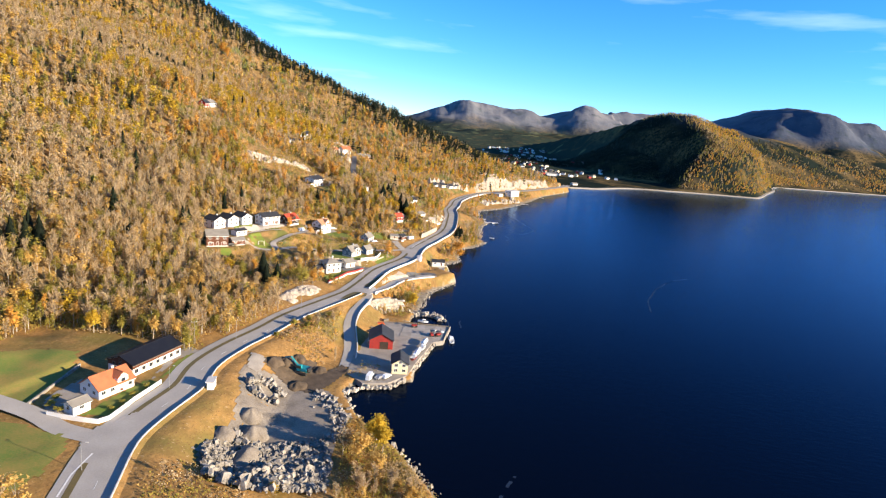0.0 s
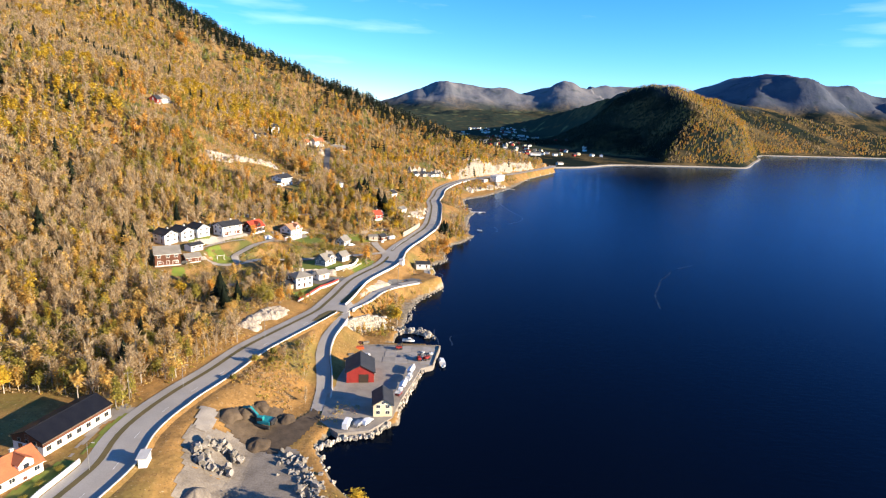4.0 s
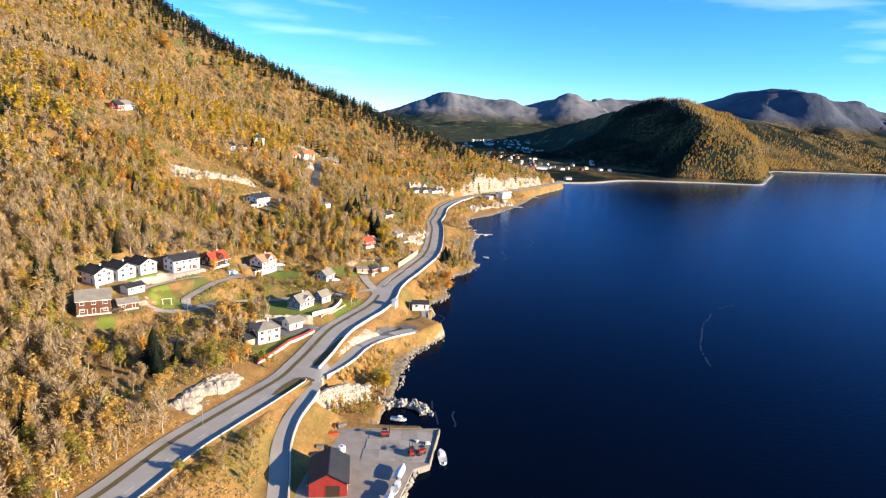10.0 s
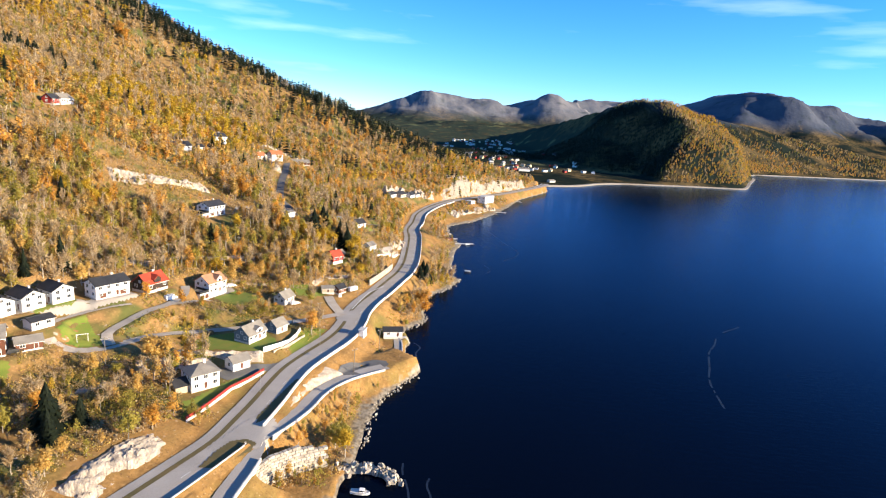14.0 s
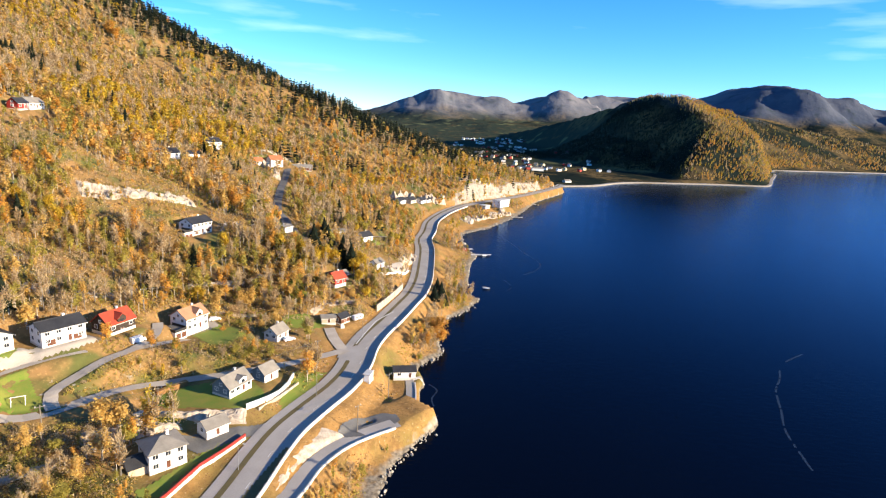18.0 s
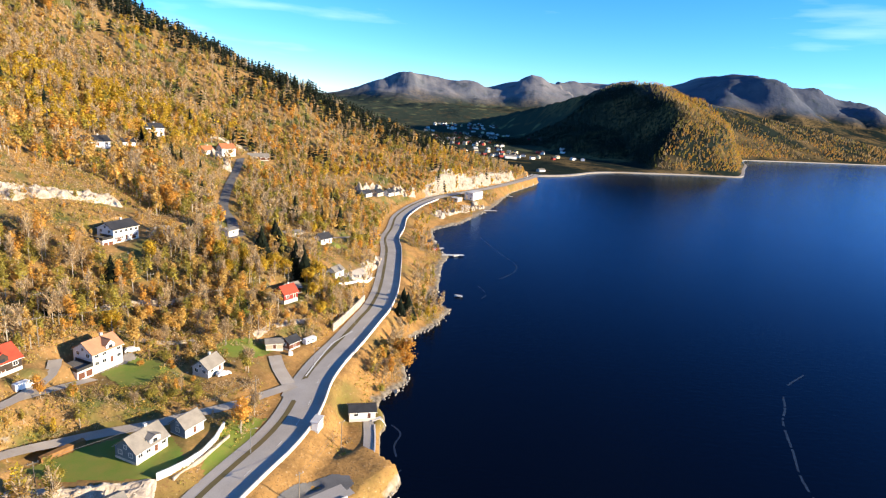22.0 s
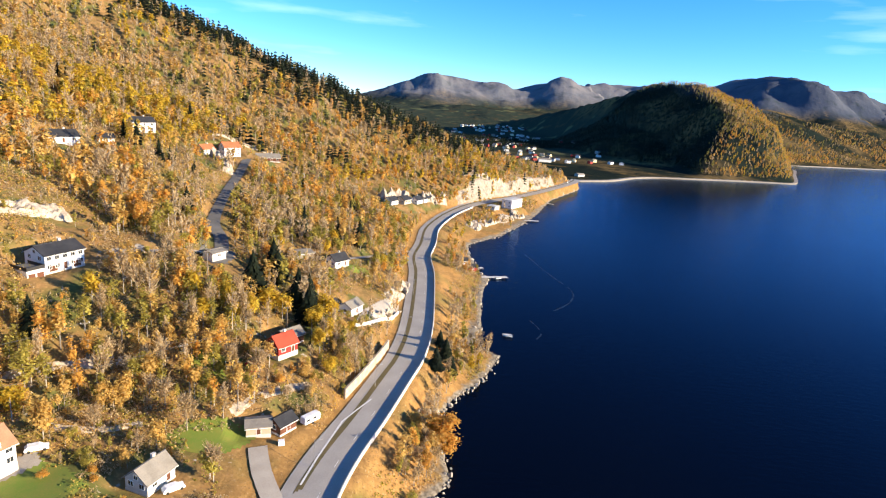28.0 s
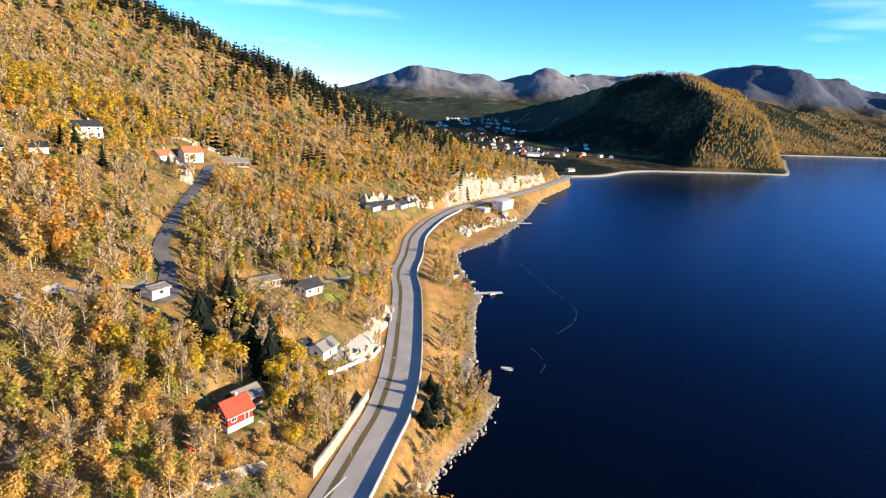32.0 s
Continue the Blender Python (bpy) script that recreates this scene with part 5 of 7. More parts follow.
ledge([(-170, 556), (-160, 566), (-148, 573)], 6.0, 1.4, "pale rock slab in the clearing", 0.8, 35)
ledge([(-136, 700), (-120, 716), (-104, 730)], 10.0, 2.2, "pale scree and rock on the upper slope", 1.0, 37)

def cutting(y0, y1, label, lean=5.0, step=1.6):
    """A blasted rock face beside the footway, with upright clefts, up to the slope behind."""
    ys = np.arange(y0, y1 + step, step)
    xw = np.interp(ys, ROAD_Y, ROAD_X) - 15.2
    top = np.maximum(land(xw - lean - 4, ys) - ROAD_Z, 0.5)
    ends = ramp(ys, y0, y0 + 14) * ramp(ys, y1, y1 - 8)
    cleft = rough(ys, ys * 0 + 5, 7, 77, 3) * 2.6
    verts, n = [], 15
    for k in range(n):
        f = k / (n - 2)
        if k == n - 1:
            x, z = xw - lean - 6, land(xw - lean - 6, ys) - 0.5
        else:
            x = xw - lean * f ** 1.4 + cleft * math.sin(min(f, 1) * 2.8) + rough(ys, ys * 0 + k * 1.9, 4.5, 78, 3) * 1.1
            z = ROAD_Z - 0.4 + (top * 0.92 * f * (0.35 + 0.65 * ends)) + rough(ys, ys * 0 + 60, 11, 79, 2) * 3.0 * f * f
        verts += [(float(a), float(b), float(c)) for a, b, c in zip(x, ys, z)]
    m = len(ys)
    faces = [(k * m + i, k * m + i + 1, (k + 1) * m + i + 1, (k + 1) * m + i) for k in range(n - 1) for i in range(m - 1)]
    tagged(raw("rock_face", verts, faces, CLIFF), label, "cliff", "", "structure")


cutting(806, 1004, "tall pale blasted rock face above the road")

# shore stones
def chunk(bm, seed):
    """An angular block with knocked-off corners."""
    bmesh.ops.create_cube(bm, size=1.5)
    bmesh.ops.bevel(bm, geom=bm.verts[:], offset=0.42, segments=1, affect="VERTICES")
    for v in bm.verts:
        v.co *= 1 + 0.38 * noise.noise(v.co * 1.7 + Vector((seed, seed * 0.7, 0)))
        v.co.z *= 0.75


stone_forms = []
for i in range(6):
    bm = bmesh.new()
    chunk(bm, i * 5.3 + 1)
    me = bpy.data.meshes.new("stone")
    bm.to_mesh(me)
    bm.free()
    me.materials.append(GREY_ROCK)
    stone_forms.append(me)
PALE_STONE = material("pale_shore_stone", (0.48, 0.43, 0.36), (0.27, 0.235, 0.19), 0.9, 0.9, bump=0.05, grain=0.2, each=0.3)
pale_forms = []
for me in stone_forms:
    c = me.copy()
    c.materials.clear()
    c.materials.append(PALE_STONE)
    pale_forms.append(c)
stones = np.random.RandomState(11)


def stone_heap(name, spots, label, forms, lo, hi, category="stones"):
    x0, y0 = spots[0][:2]
    z0 = ground_z(x0, y0)
    heap = thing(name, x0, y0, z0, 0, label, category)
    for x, y, up in spots:
        ob = new("stone", forms[stones.randint(6)])
        k = stones.uniform(lo, hi) * (1.6 if stones.uniform() < 0.12 else 1)
        z = up if up is not None else ground_z(x, y)
        ob.matrix_world = Matrix.LocRotScale((x - x0, y - y0, z - z0 + k * 0.15), Euler(stones.uniform(-3, 3, 3)), (k, k * stones.uniform(0.7, 1.1), k * stones.uniform(0.6, 1)))
        ob.parent = heap
    return heap


def along_line(line, step, wide, up=None):
    out = []
    for (ax, ay), (bx, by) in zip(line, line[1:]):
        n = max(1, int(math.hypot(bx - ax, by - ay) / step))
        for k in range(n):
            t = k / n
            out.append((ax + (bx - ax) * t + stones.normal() * wide, ay + (by - ay) * t + stones.normal() * wide, up))
    return out


stone_heap("quay_stones", along_line([(5, 264), (2, 252), (-1.5, 239), (-3.5, 226), (-10.5, 216.5), (-20.5, 213.5), (-26, 208)], 0.45, 0.5, 0.7), "pale rip-rap stones along the wharf edge", pale_forms, 0.5, 0.95)
stone_heap("shore_stones", along_line([(-26, 208), (-22, 197), (-18, 192), (-12, 184), (-3, 175), (1, 168), (8, 156)], 0.5, 0.9, 0.5), "pale stones along the waterline", pale_forms, 0.25, 0.6)
stone_heap("quarry_bank_stones", along_line([(-33, 203), (-27, 196), (-23, 188), (-22, 180), (-25, 174)], 0.22, 1.8), "tumbled grey stones along the quarry edge", stone_forms, 0.5, 1.1)
stone_heap("shore_stones", along_line([(-3, 316), (-2, 330), (0, 345), (8, 360), (14, 369), (9, 381), (6, 391)], 0.7, 0.8, 0.25), "pale stones along the waterline", pale_forms, 0.25, 0.55)
stone_heap("shore_stones", along_line([(9, 420), (19, 433), (18, 452), (17, 466), (23, 479), (34, 492), (43, 514), (34, 525)], 1.0, 1.0, 0.2), "pale stones along the waterline", pale_forms, 0.25, 0.65)
stone_heap("shore_stones", along_line([(38, 542), (41, 572), (45, 600), (51, 622), (47, 637), (44, 676), (46, 701), (73, 736), (106, 799)], 2.4, 1.1, 0.2), "pale stones along the waterline", pale_forms, 0.3, 0.9)
def pile(x, y):
    return float(np.maximum(0, 0.5 + rough(np.array(x), np.array(y), 9, 97, 3) * 4.0))


field = []
while len(field) < 280:
    x, y = stones.uniform(-58, -20), stones.uniform(141, 174)
    if inside(np.array(x), np.array(y), [(-57, 160), (-50, 143), (-34, 141), (-20, 148), (-21, 163), (-28, 173), (-38, 170), (-46, 165), (-52, 172)]):
        field.append((x, y, ground_z(x, y) + pile(x, y)))
stone_heap("rock_pile", field, "heap of angular grey blast rock in the quarry", stone_forms, 0.5, 1.25)
more = []
for k in range(2600):
    x, y = stones.uniform(-58, -20), stones.uniform(141, 175)
    if inside(np.array(x), np.array(y), [(-57, 160), (-50, 143), (-34, 141), (-20, 148), (-21, 163), (-26, 175), (-38, 170), (-46, 165), (-52, 173)]):
        more.append((x, y))
bm = bmesh.new()
mp = np.array(more)
mzs = land(mp[:, 0], mp[:, 1])
vs, fs = [], []
for (x, y), z in zip(more, mzs):
    me = stone_forms[stones.randint(6)]
    t = Matrix.LocRotScale((x, y, z + pile(x, y) * 0.75), Euler(stones.uniform(-3, 3, 3)), [stones.uniform(0.3, 0.8)] * 3)
    o = len(vs)
    vs += [t @ v.co for v in me.vertices]
    fs += [tuple(o + i for i in p.vertices) for p in me.polygons]
bm.free()
tagged(raw("rubble", vs, fs, GREY_ROCK), "small grey rubble between the quarry blocks", "rubble", "", "stuff")


def mound(x, y, r, h, mat, label, seed):
    bm = bmesh.new()
    n = 26
    top = bm.verts.new((0, 0, h * 0.93))
    rings = []
    for k in range(1, 7):
        f = k / 6
        ring = []
        for i in range(n):
            a = 2 * math.pi * i / n
            rr = r * f * (1 + 0.42 * noise.noise(Vector((math.cos(a) * 1.4, math.sin(a) * 1.4, seed + f))))
            ring.append(bm.verts.new((rr * math.cos(a), rr * math.sin(a), h * (1 - f) ** 0.8 + 0.7 * f * noise.noise(Vector((rr, a * 2, seed))) - (0.8 if k == 6 else 0))))
        rings.append(ring)
    for i in range(n):
        bm.faces.new((top, rings[0][i], rings[0][(i + 1) % n]))
        for a, b in zip(rings, rings[1:]):
            bm.faces.new((a[i], b[i], b[(i + 1) % n], a[(i + 1) % n]))
    for f in bm.faces:
        f.smooth = True
    ob = part("gravel_mound", bm, mat)
    ob.matrix_world = pose(x, y, ground_z(x, y))
    return tagged(ob, label, "mound", "quarry mounds")


for i, (x, y, r, h) in enumerate([(-50, 179, 4.0, 3.0), (-47, 172, 4.6, 3.4), (-44.5, 161, 5.2, 3.8), (-39, 149, 5, 3.2), (-54, 167, 3.6, 2.6)]):
    mound(x, y, r, h, QUARRY, "grey heap of crushed stone in the quarry", i * 2.7)
for i, (x, y, r, h) in enumerate([(-54, 214, 4.0, 2.2), (-50, 219, 3.5, 1.8), (-38, 222, 3.6, 1.8), (-43, 207, 4.2, 2.0), (-47, 224, 3, 1.6)]):
    mound(x, y, r, h, EARTH, "dark heap of dug earth beside the digger", i * 1.9 + 40)

ring_spots = []
for k in range(90):
    a = stones.uniform(0.4, 5.6)
    r = 4.6 + stones.normal() * 0.8
    ring_spots.append((-50 + r * math.cos(a) * 1.15, 196 + r * math.sin(a), ground_z(-50 + r * math.cos(a) * 1.15, 196 + r * math.sin(a)) + abs(stones.normal()) * 0.9))
stone_heap("rock_ring", ring_spots, "ring of tumbled blast rock round a dark hollow", stone_forms, 0.5, 1.2)
draped("earth_track", [(-44, 205), (-36, 203), (-31, 212), (-27, 224), (-31, 229), (-35, 221), (-38, 213)], EARTH, 0.2, 0.8, "dark rutted track from the quarry to the wharf", "track")
draped("gravel_patch", [(-62, 214), (-57, 214), (-55, 205), (-60, 203)], GRAVEL, 0.25, 0.8, "small pale gravel patch below the road", "gravel")

# stacked block wall under the lane
block_wall = thing("block_wall", -31.5, 268, 2.0, 0, "wall of big pale stone blocks holding up the lane", "wall", kind="structure")
course = [(-31.4, 266, 4.6), (-31.3, 278, 6.8), (-29.2, 288, 8.4), (-25.8, 295, 9.2), (-20, 300, 8.8), (-13, 303.5, 7.4)]
for (ax, ay, az), (bx, by, bz) in zip(course, course[1:]):
    run = math.hypot(bx - ax, by - ay)
    turn = math.degrees(math.atan2(by - ay, bx - ax))
    level, row = 1.4, 0
    while level < max(az, bz) - 0.3:
        s = (row % 2) * 0.7 - 0.5
        while s < run:
            w = stones.uniform(1.1, 1.9)
            f = min(max((s + w / 2) / run, 0), 1)
            if level < az + (bz - az) * f - 0.4:
                bm = bmesh.new()
                box(bm, 0, 0, 0, w - 0.08, 1.3, 0.84)
                soften(bm, 0.1)
                ob = part("block", bm, PALE_STONE, block_wall)
                k = s + w / 2
                back = (level - 1.4) * 0.16
                nx, ny = -(by - ay) / run, (bx - ax) / run
                ob.matrix_basis = pose(ax + (bx - ax) * k / run + nx * back + 31.5, ay + (by - ay) * k / run + ny * back - 268, level - 2.0, stones.uniform(-3, 3), stones.uniform(-3, 3), turn + stones.uniform(-4, 4))
            s += w
        level += 0.86
        row += 1


# ---- wharf ----
deck_line = [(-20.5, 283), (12.5, 285.5), (9.3, 266), (4.5, 263), (1.3, 250), (-2, 238), (-4.2, 226), (-11, 217.5), (-20.5, 215), (-27.5, 222), (-28, 240), (-25.5, 258), (-23, 272)]
bm = bmesh.new()
ring = [bm.verts.new((x, y, 2.12)) for x, y in deck_line]
bm.faces.new(ring[::-1])
low_ring = [bm.verts.new((x, y, -2.5)) for x, y in deck_line]
for i in range(len(ring)):
    j = (i + 1) % len(ring)
    bm.faces.new((ring[i], ring[j], low_ring[j], low_ring[i]))
bmesh.ops.recalc_face_normals(bm, faces=bm.faces[:])
tagged(part("wharf", bm, GRAVEL), "grey asphalt wharf on the shore", "wharf", "", "structure")
PIER = material("worn_concrete", (0.36, 0.33, 0.295), (0.27, 0.245, 0.22), 3, 0.9, bump=0.01)
PIER_OLD = material("stained_concrete", (0.31, 0.285, 0.25), (0.22, 0.20, 0.18), 3, 0.9, bump=0.01)
pier = thing("pier_deck", 0, 0, 2.12, 0, "pale concrete pier slabs with raised edge", "pier", kind="structure")
for i in range(4):
    for j in range(3):
        bm = bmesh.new()
        box(bm, -8.6 + i * 5.0 + j * 0.55, 269.5 + j * 5.6, 0.004, 4.94, 5.52, 0.10)
        soften(bm, 0.02)
        part("slab", bm, PIER if (i + j) % 2 else PIER_OLD, pier)
for a, b in (((-20, 282.8), (12.2, 285.2)), ((12.2, 285.2), (9.1, 266.2))):
    bm = bmesh.new()
    beam(bm, (*a, 0.28), (*b, 0.28), 0.22, 4)
    part("edge_beam", bm, WOOD_GREY, pier)
# rock arm round the boat basin
core = smooth_line([(-12, 302, 0.9), (-5, 304.3, 0.9), (1, 304.4, 0.9), (5.5, 302.4, 0.8), (8, 299, 0.4)], 1.0)
cv, cf = ribbon(core, -1.3, 1.3, 0, 1.0)
n = len(cv)
cv = cv + [(x + (x - core[min(i // 2, len(core) - 1)][0]) * 1.2, y + (y - core[min(i // 2, len(core) - 1)][1]) * 1.2, -1.6) for i, (x, y, z) in enumerate(cv)]
cf = cf + [(k, k + 2, n + k + 2, n + k) for k in range(0, n - 2, 2)] + [(k + 1, n + k + 1, n + k + 3, k + 3) for k in range(0, n - 2, 2)]
tagged(raw("breakwater_core", cv, cf, GRAVEL), "gravel crest of the curved breakwater", "breakwater", "", "structure")
stone_heap("breakwater", [(x + stones.normal() * 0.9, y + stones.normal() * 0.9, 0.2 + abs(stones.normal()) * 0.6) for x, y, _ in along_line([(-9, 303), (-4, 304.5), (1, 304.5), (5.5, 302.5), (8, 299)], 0.12, 0.5)], "curved arm of pale stones round the boat basin", pale_forms, 0.5, 1.0)


def boat(x, y, z, turn, length, beam_w, label, cover=False, cabin=True, stand=False, stripe=None):
    b = thing("motorboat", x, y, z, turn, label, "boat")
    sections = [(-0.5, 0.86, 0.0), (-0.2, 1.0, 0.02), (0.12, 0.98, 0.05), (0.34, 0.66, 0.16), (0.46, 0.26, 0.3), (0.5, 0.03, 0.38)]
    up = 0.75 if stand else 0.0
    h = 0.95
    verts, faces = [], []
    for u, w, rise in sections:
        hw = w * beam_w / 2
        for dy, dz in ((-1, h), (-0.82, 0.25), (0, -0.12 + rise * 0.9), (0.82, 0.25), (1, h)):
            verts.append((u * length, dy * hw, dz + rise * 0.5 + up))
    for i in range(len(sections) - 1):
        for k in range(4):
            a = i * 5 + k
            faces.append((a, a + 1, a + 6, a + 5))
    faces.append((0, 1, 2, 3, 4))
    raw("hull", verts, [f[::-1] for f in faces], stripe or GEL, b)
    verts = [v for i, v in enumerate(verts) if i % 5 in (0, 4)]
    lift = 0.55 if cover else -0.12
    mid = [(u * length, 0, h + up + rise * 0.5 + lift * (1 - abs(u)) ) for u, w, rise in sections]
    v, f = [], []
    for i in range(len(sections)):
        v += [verts[2 * i], mid[i], verts[2 * i + 1]]
    for i in range(len(sections) - 1):
        for k in range(2):
            a = 3 * i + k
            f.append((a, a + 3, a + 4, a + 1))
    raw("cover" if cover else "deck", v, f, GEL if cover else GREY_PAINT, b)
    if cabin and not cover:
        bm = bmesh.new()
        box(bm, length * 0.08, 0, h + up - 0.1, length * 0.3, beam_w * 0.62, 0.95)
        soften(bm, 0.16)
        part("cabin", bm, GEL, b)
        bm = bmesh.new()
        box(bm, length * 0.09, 0, h + up + 0.32, length * 0.302, beam_w * 0.635, 0.3)
        part("windscreen", bm, GLASS, b)
    bm = bmesh.new()
    box(bm, -length * 0.52, 0, up + 0.3, 0.35, 0.35, 0.9)
    soften(bm, 0.08)
    part("outboard_motor", bm, DARK_METAL, b)
    if stand:
        for u in (-0.25, 0.2):
            bm = bmesh.new()
            box(bm, u * length, 0, 0, 0.18, beam_w * 0.8, 0.16)
            for s in (-1, 1):
                beam(bm, (u * length, s * beam_w * 0.38, 0.1), (u * length, s * beam_w * 0.36, up + 0.5), 0.06, 6)
            part("cradle", bm, METAL, b)
    return b


boat(0.9, 259.6, 2.12, 76, 6.4, 2.5, "white boat under a tarpaulin on a cradle", True, stand=True)
boat(0.2, 252.6, 2.12, 72, 6.0, 2.4, "white cabin boat on a cradle on the wharf", False, stand=True)
boat(-1.6, 247.2, 2.12, 78, 6.2, 2.4, "white boat under a tarpaulin on a cradle", True, stand=True)
boat(-2.8, 241.2, 2.12, 74, 5.4, 2.2, "white and red boat on a cradle on the wharf", False, stand=True, stripe=RED_PAINT)
boat(13.0, 272.5, 0.05, 96, 7.2, 2.7, "white cabin cruiser moored at the pier")
boat(-1.5, 293.5, 0.05, -8, 5.4, 2.1, "small white boat lying in the basin")
boat(50, 537, 0.05, 170, 4.6, 1.8, "small white dinghy moored off the shore", False, False)
boat(58, 624, 0.05, 30, 5.0, 1.9, "small boat moored beside the jetty", False, False)


def car(x, y, turn, label, paint, length=4.4, high=1.45, van=False, z=None, kind="car"):
    c = thing(kind, x, y, ground_z(x, y) + 0.1 if z is None else z, turn, label, "vehicle")
    w = 1.8
    if van:
        prof = [(-0.5, 0.35), (-0.5, high), (0.22, high), (0.36, high * 0.62), (0.5, high * 0.52), (0.5, 0.35)]
    else:
        prof = [(-0.5, 0.3), (-0.5, 0.85), (-0.36, high), (0.12, high), (0.27, 0.92), (0.5, 0.75), (0.5, 0.3)]
    v = [(u * length, s * w / 2 * (0.88 if zz > 1.0 else 1), zz) for s in (-1, 1) for u, zz in prof]
    n = len(prof)
    f = [tuple(range(n)), tuple(range(2 * n - 1, n - 1, -1))] + [(i, n + i, n + (i + 1) % n, (i + 1) % n) for i in range(n)]
    body = raw("body", v, f, paint, c)
    bm = bmesh.new()
    box(bm, length * (0.26 if van else -0.12), 0, high * 0.66, length * (0.12 if van else 0.42), w * 0.93, high * 0.22)
    part("windows", bm, GLASS, c)
    for u in (-0.32, 0.32):
        for s in (-1, 1):
            bm = bmesh.new()
            tube(bm, 0, 0, -0.1, 0.32, 0.2, 12)
            wh = part("wheel", bm, RUBBER, c)
            wh.matrix_basis = pose(u * length, s * w / 2 * 0.95, 0.32, 90)
    for s in (-1, 1):
        bm = bmesh.new()
        box(bm, length / 2, s * 0.62, 0.58, 0.06, 0.3, 0.16)
        part("headlight", bm, GEL, c)
    return c


car(-18.3, 219.5, 80, "white delivery van parked on the wharf", GEL, 5.6, 2.4, True, 2.14, "van")
car(-14.6, 220.4, 60, "silver car parked on the wharf", METAL, z=2.14)
car(-12.2, 221.8, 60, "white car parked on the wharf", GEL, z=2.14)
car(-42.5, 408.6, 40, "white car parked below the cabin", GEL)
car(-72.5, 412.5, 30, "white car parked before the house", GEL)
car(-87.0, 381.0, 60, "white van parked by the lane", GEL, 5.0, 2.2, True, None, "van")
car(-84.5, 487.0, 70, "dark car parked in the yard", DARK_METAL)
car(-9.0, 589.0, 60, "red car parked beside the drive", RED_PAINT)
car(-111.0, 324.5, 40, "dark car parked before the brown house", DARK_METAL)
car(-70.5, 509.0, 20, "dark car parked on the turning place", DARK_METAL)


def caravan(x, y, turn):
    c = thing("caravan", x, y, ground_z(x, y) + 0.1, turn, "white caravan parked beside the dark hut", "vehicle")
    bm = bmesh.new()
    box(bm, 0, 0, 0.45, 5.4, 2.2, 2.1)
    soften(bm, 0.3, 2)
    part("body", bm, GEL, c)
    for u in (-1.5, 0.6):
        bm = bmesh.new()
        box(bm, u, -1.11, 1.4, 1.1, 0.06, 0.6)
        part("window", bm, GLASS, c)
    for s in (-1, 1):
        bm = bmesh.new()
        tube(bm, 0, 0, -0.1, 0.34, 0.2, 12)
        part("wheel", bm, RUBBER, c).matrix_basis = pose(0, s * 1.0, 0.34, 90)
    bm = bmesh.new()
    beam(bm, (2.6, 0, 0.5), (3.8, 0, 0.45), 0.07)
    part("drawbar", bm, DARK_METAL, c)


caravan(-19.5, 441.5, 50)


def excavator(x, y, turn):
    e = thing("excavator", x, y, ground_z(x, y) + 0.2, turn, "teal tracked excavator standing in dark earth", "excavator")
    for s in (-1, 1):
        bm = bmesh.new()
        box(bm, 0, s * 1.15, 0, 4.0, 0.6, 0.85)
        soften(bm, 0.3, 3)
        part("track", bm, RUBBER, e)
    bm = bmesh.new()
    tube(bm, 0, 0, 0.8, 0.7, 0.25, 14)
    part("turntable", bm, DARK_METAL, e)
    bm = bmesh.new()
    box(bm, -0.6, 0, 1.05, 3.0, 2.5, 1.0)
    soften(bm, 0.14)
    part("body", bm, TEAL_PAINT, e)
    bm = bmesh.new()
    box(bm, -2.2, 0, 1.05, 0.7, 2.4, 1.15)
    soften(bm, 0.2)
    part("counterweight", bm, DARK_METAL, e)
    bm = bmesh.new()
    box(bm, 0.5, 0.75, 1.1, 1.5, 0.95, 1.75)
    soften(bm, 0.1)
    cab = part("cab", bm, TEAL_PAINT, e)
    bm = bmesh.new()
    box(bm, 0.55, 0.75, 1.8, 1.54, 0.99, 0.8)
    part("cab_window", bm, GLASS, cab)
    for nm, a, b, r in (("boom", (0.8, -0.2, 1.6), (3.6, -0.2, 4.2), 0.28), ("boom", (3.6, -0.2, 4.2), (5.4, -0.2, 3.6), 0.24), ("arm", (5.4, -0.2, 3.6), (6.2, -0.2, 1.4), 0.18), ("ram", (1.4, -0.2, 1.6), (3.4, -0.2, 3.3), 0.09)):
        bm = bmesh.new()
        beam(bm, a, b, r, 4)
        part(nm, bm, TEAL_PAINT if nm != "ram" else METAL, e)
    bm = bmesh.new()
    box(bm, 6.2, -0.2, 0.5, 0.9, 1.1, 0.9)
    soften(bm, 0.2)
    part("bucket", bm, DARK_METAL, e)
    return e


digger = excavator(-43.5, 216.5, 165)
digger.scale = (1.35, 1.35, 1.35)


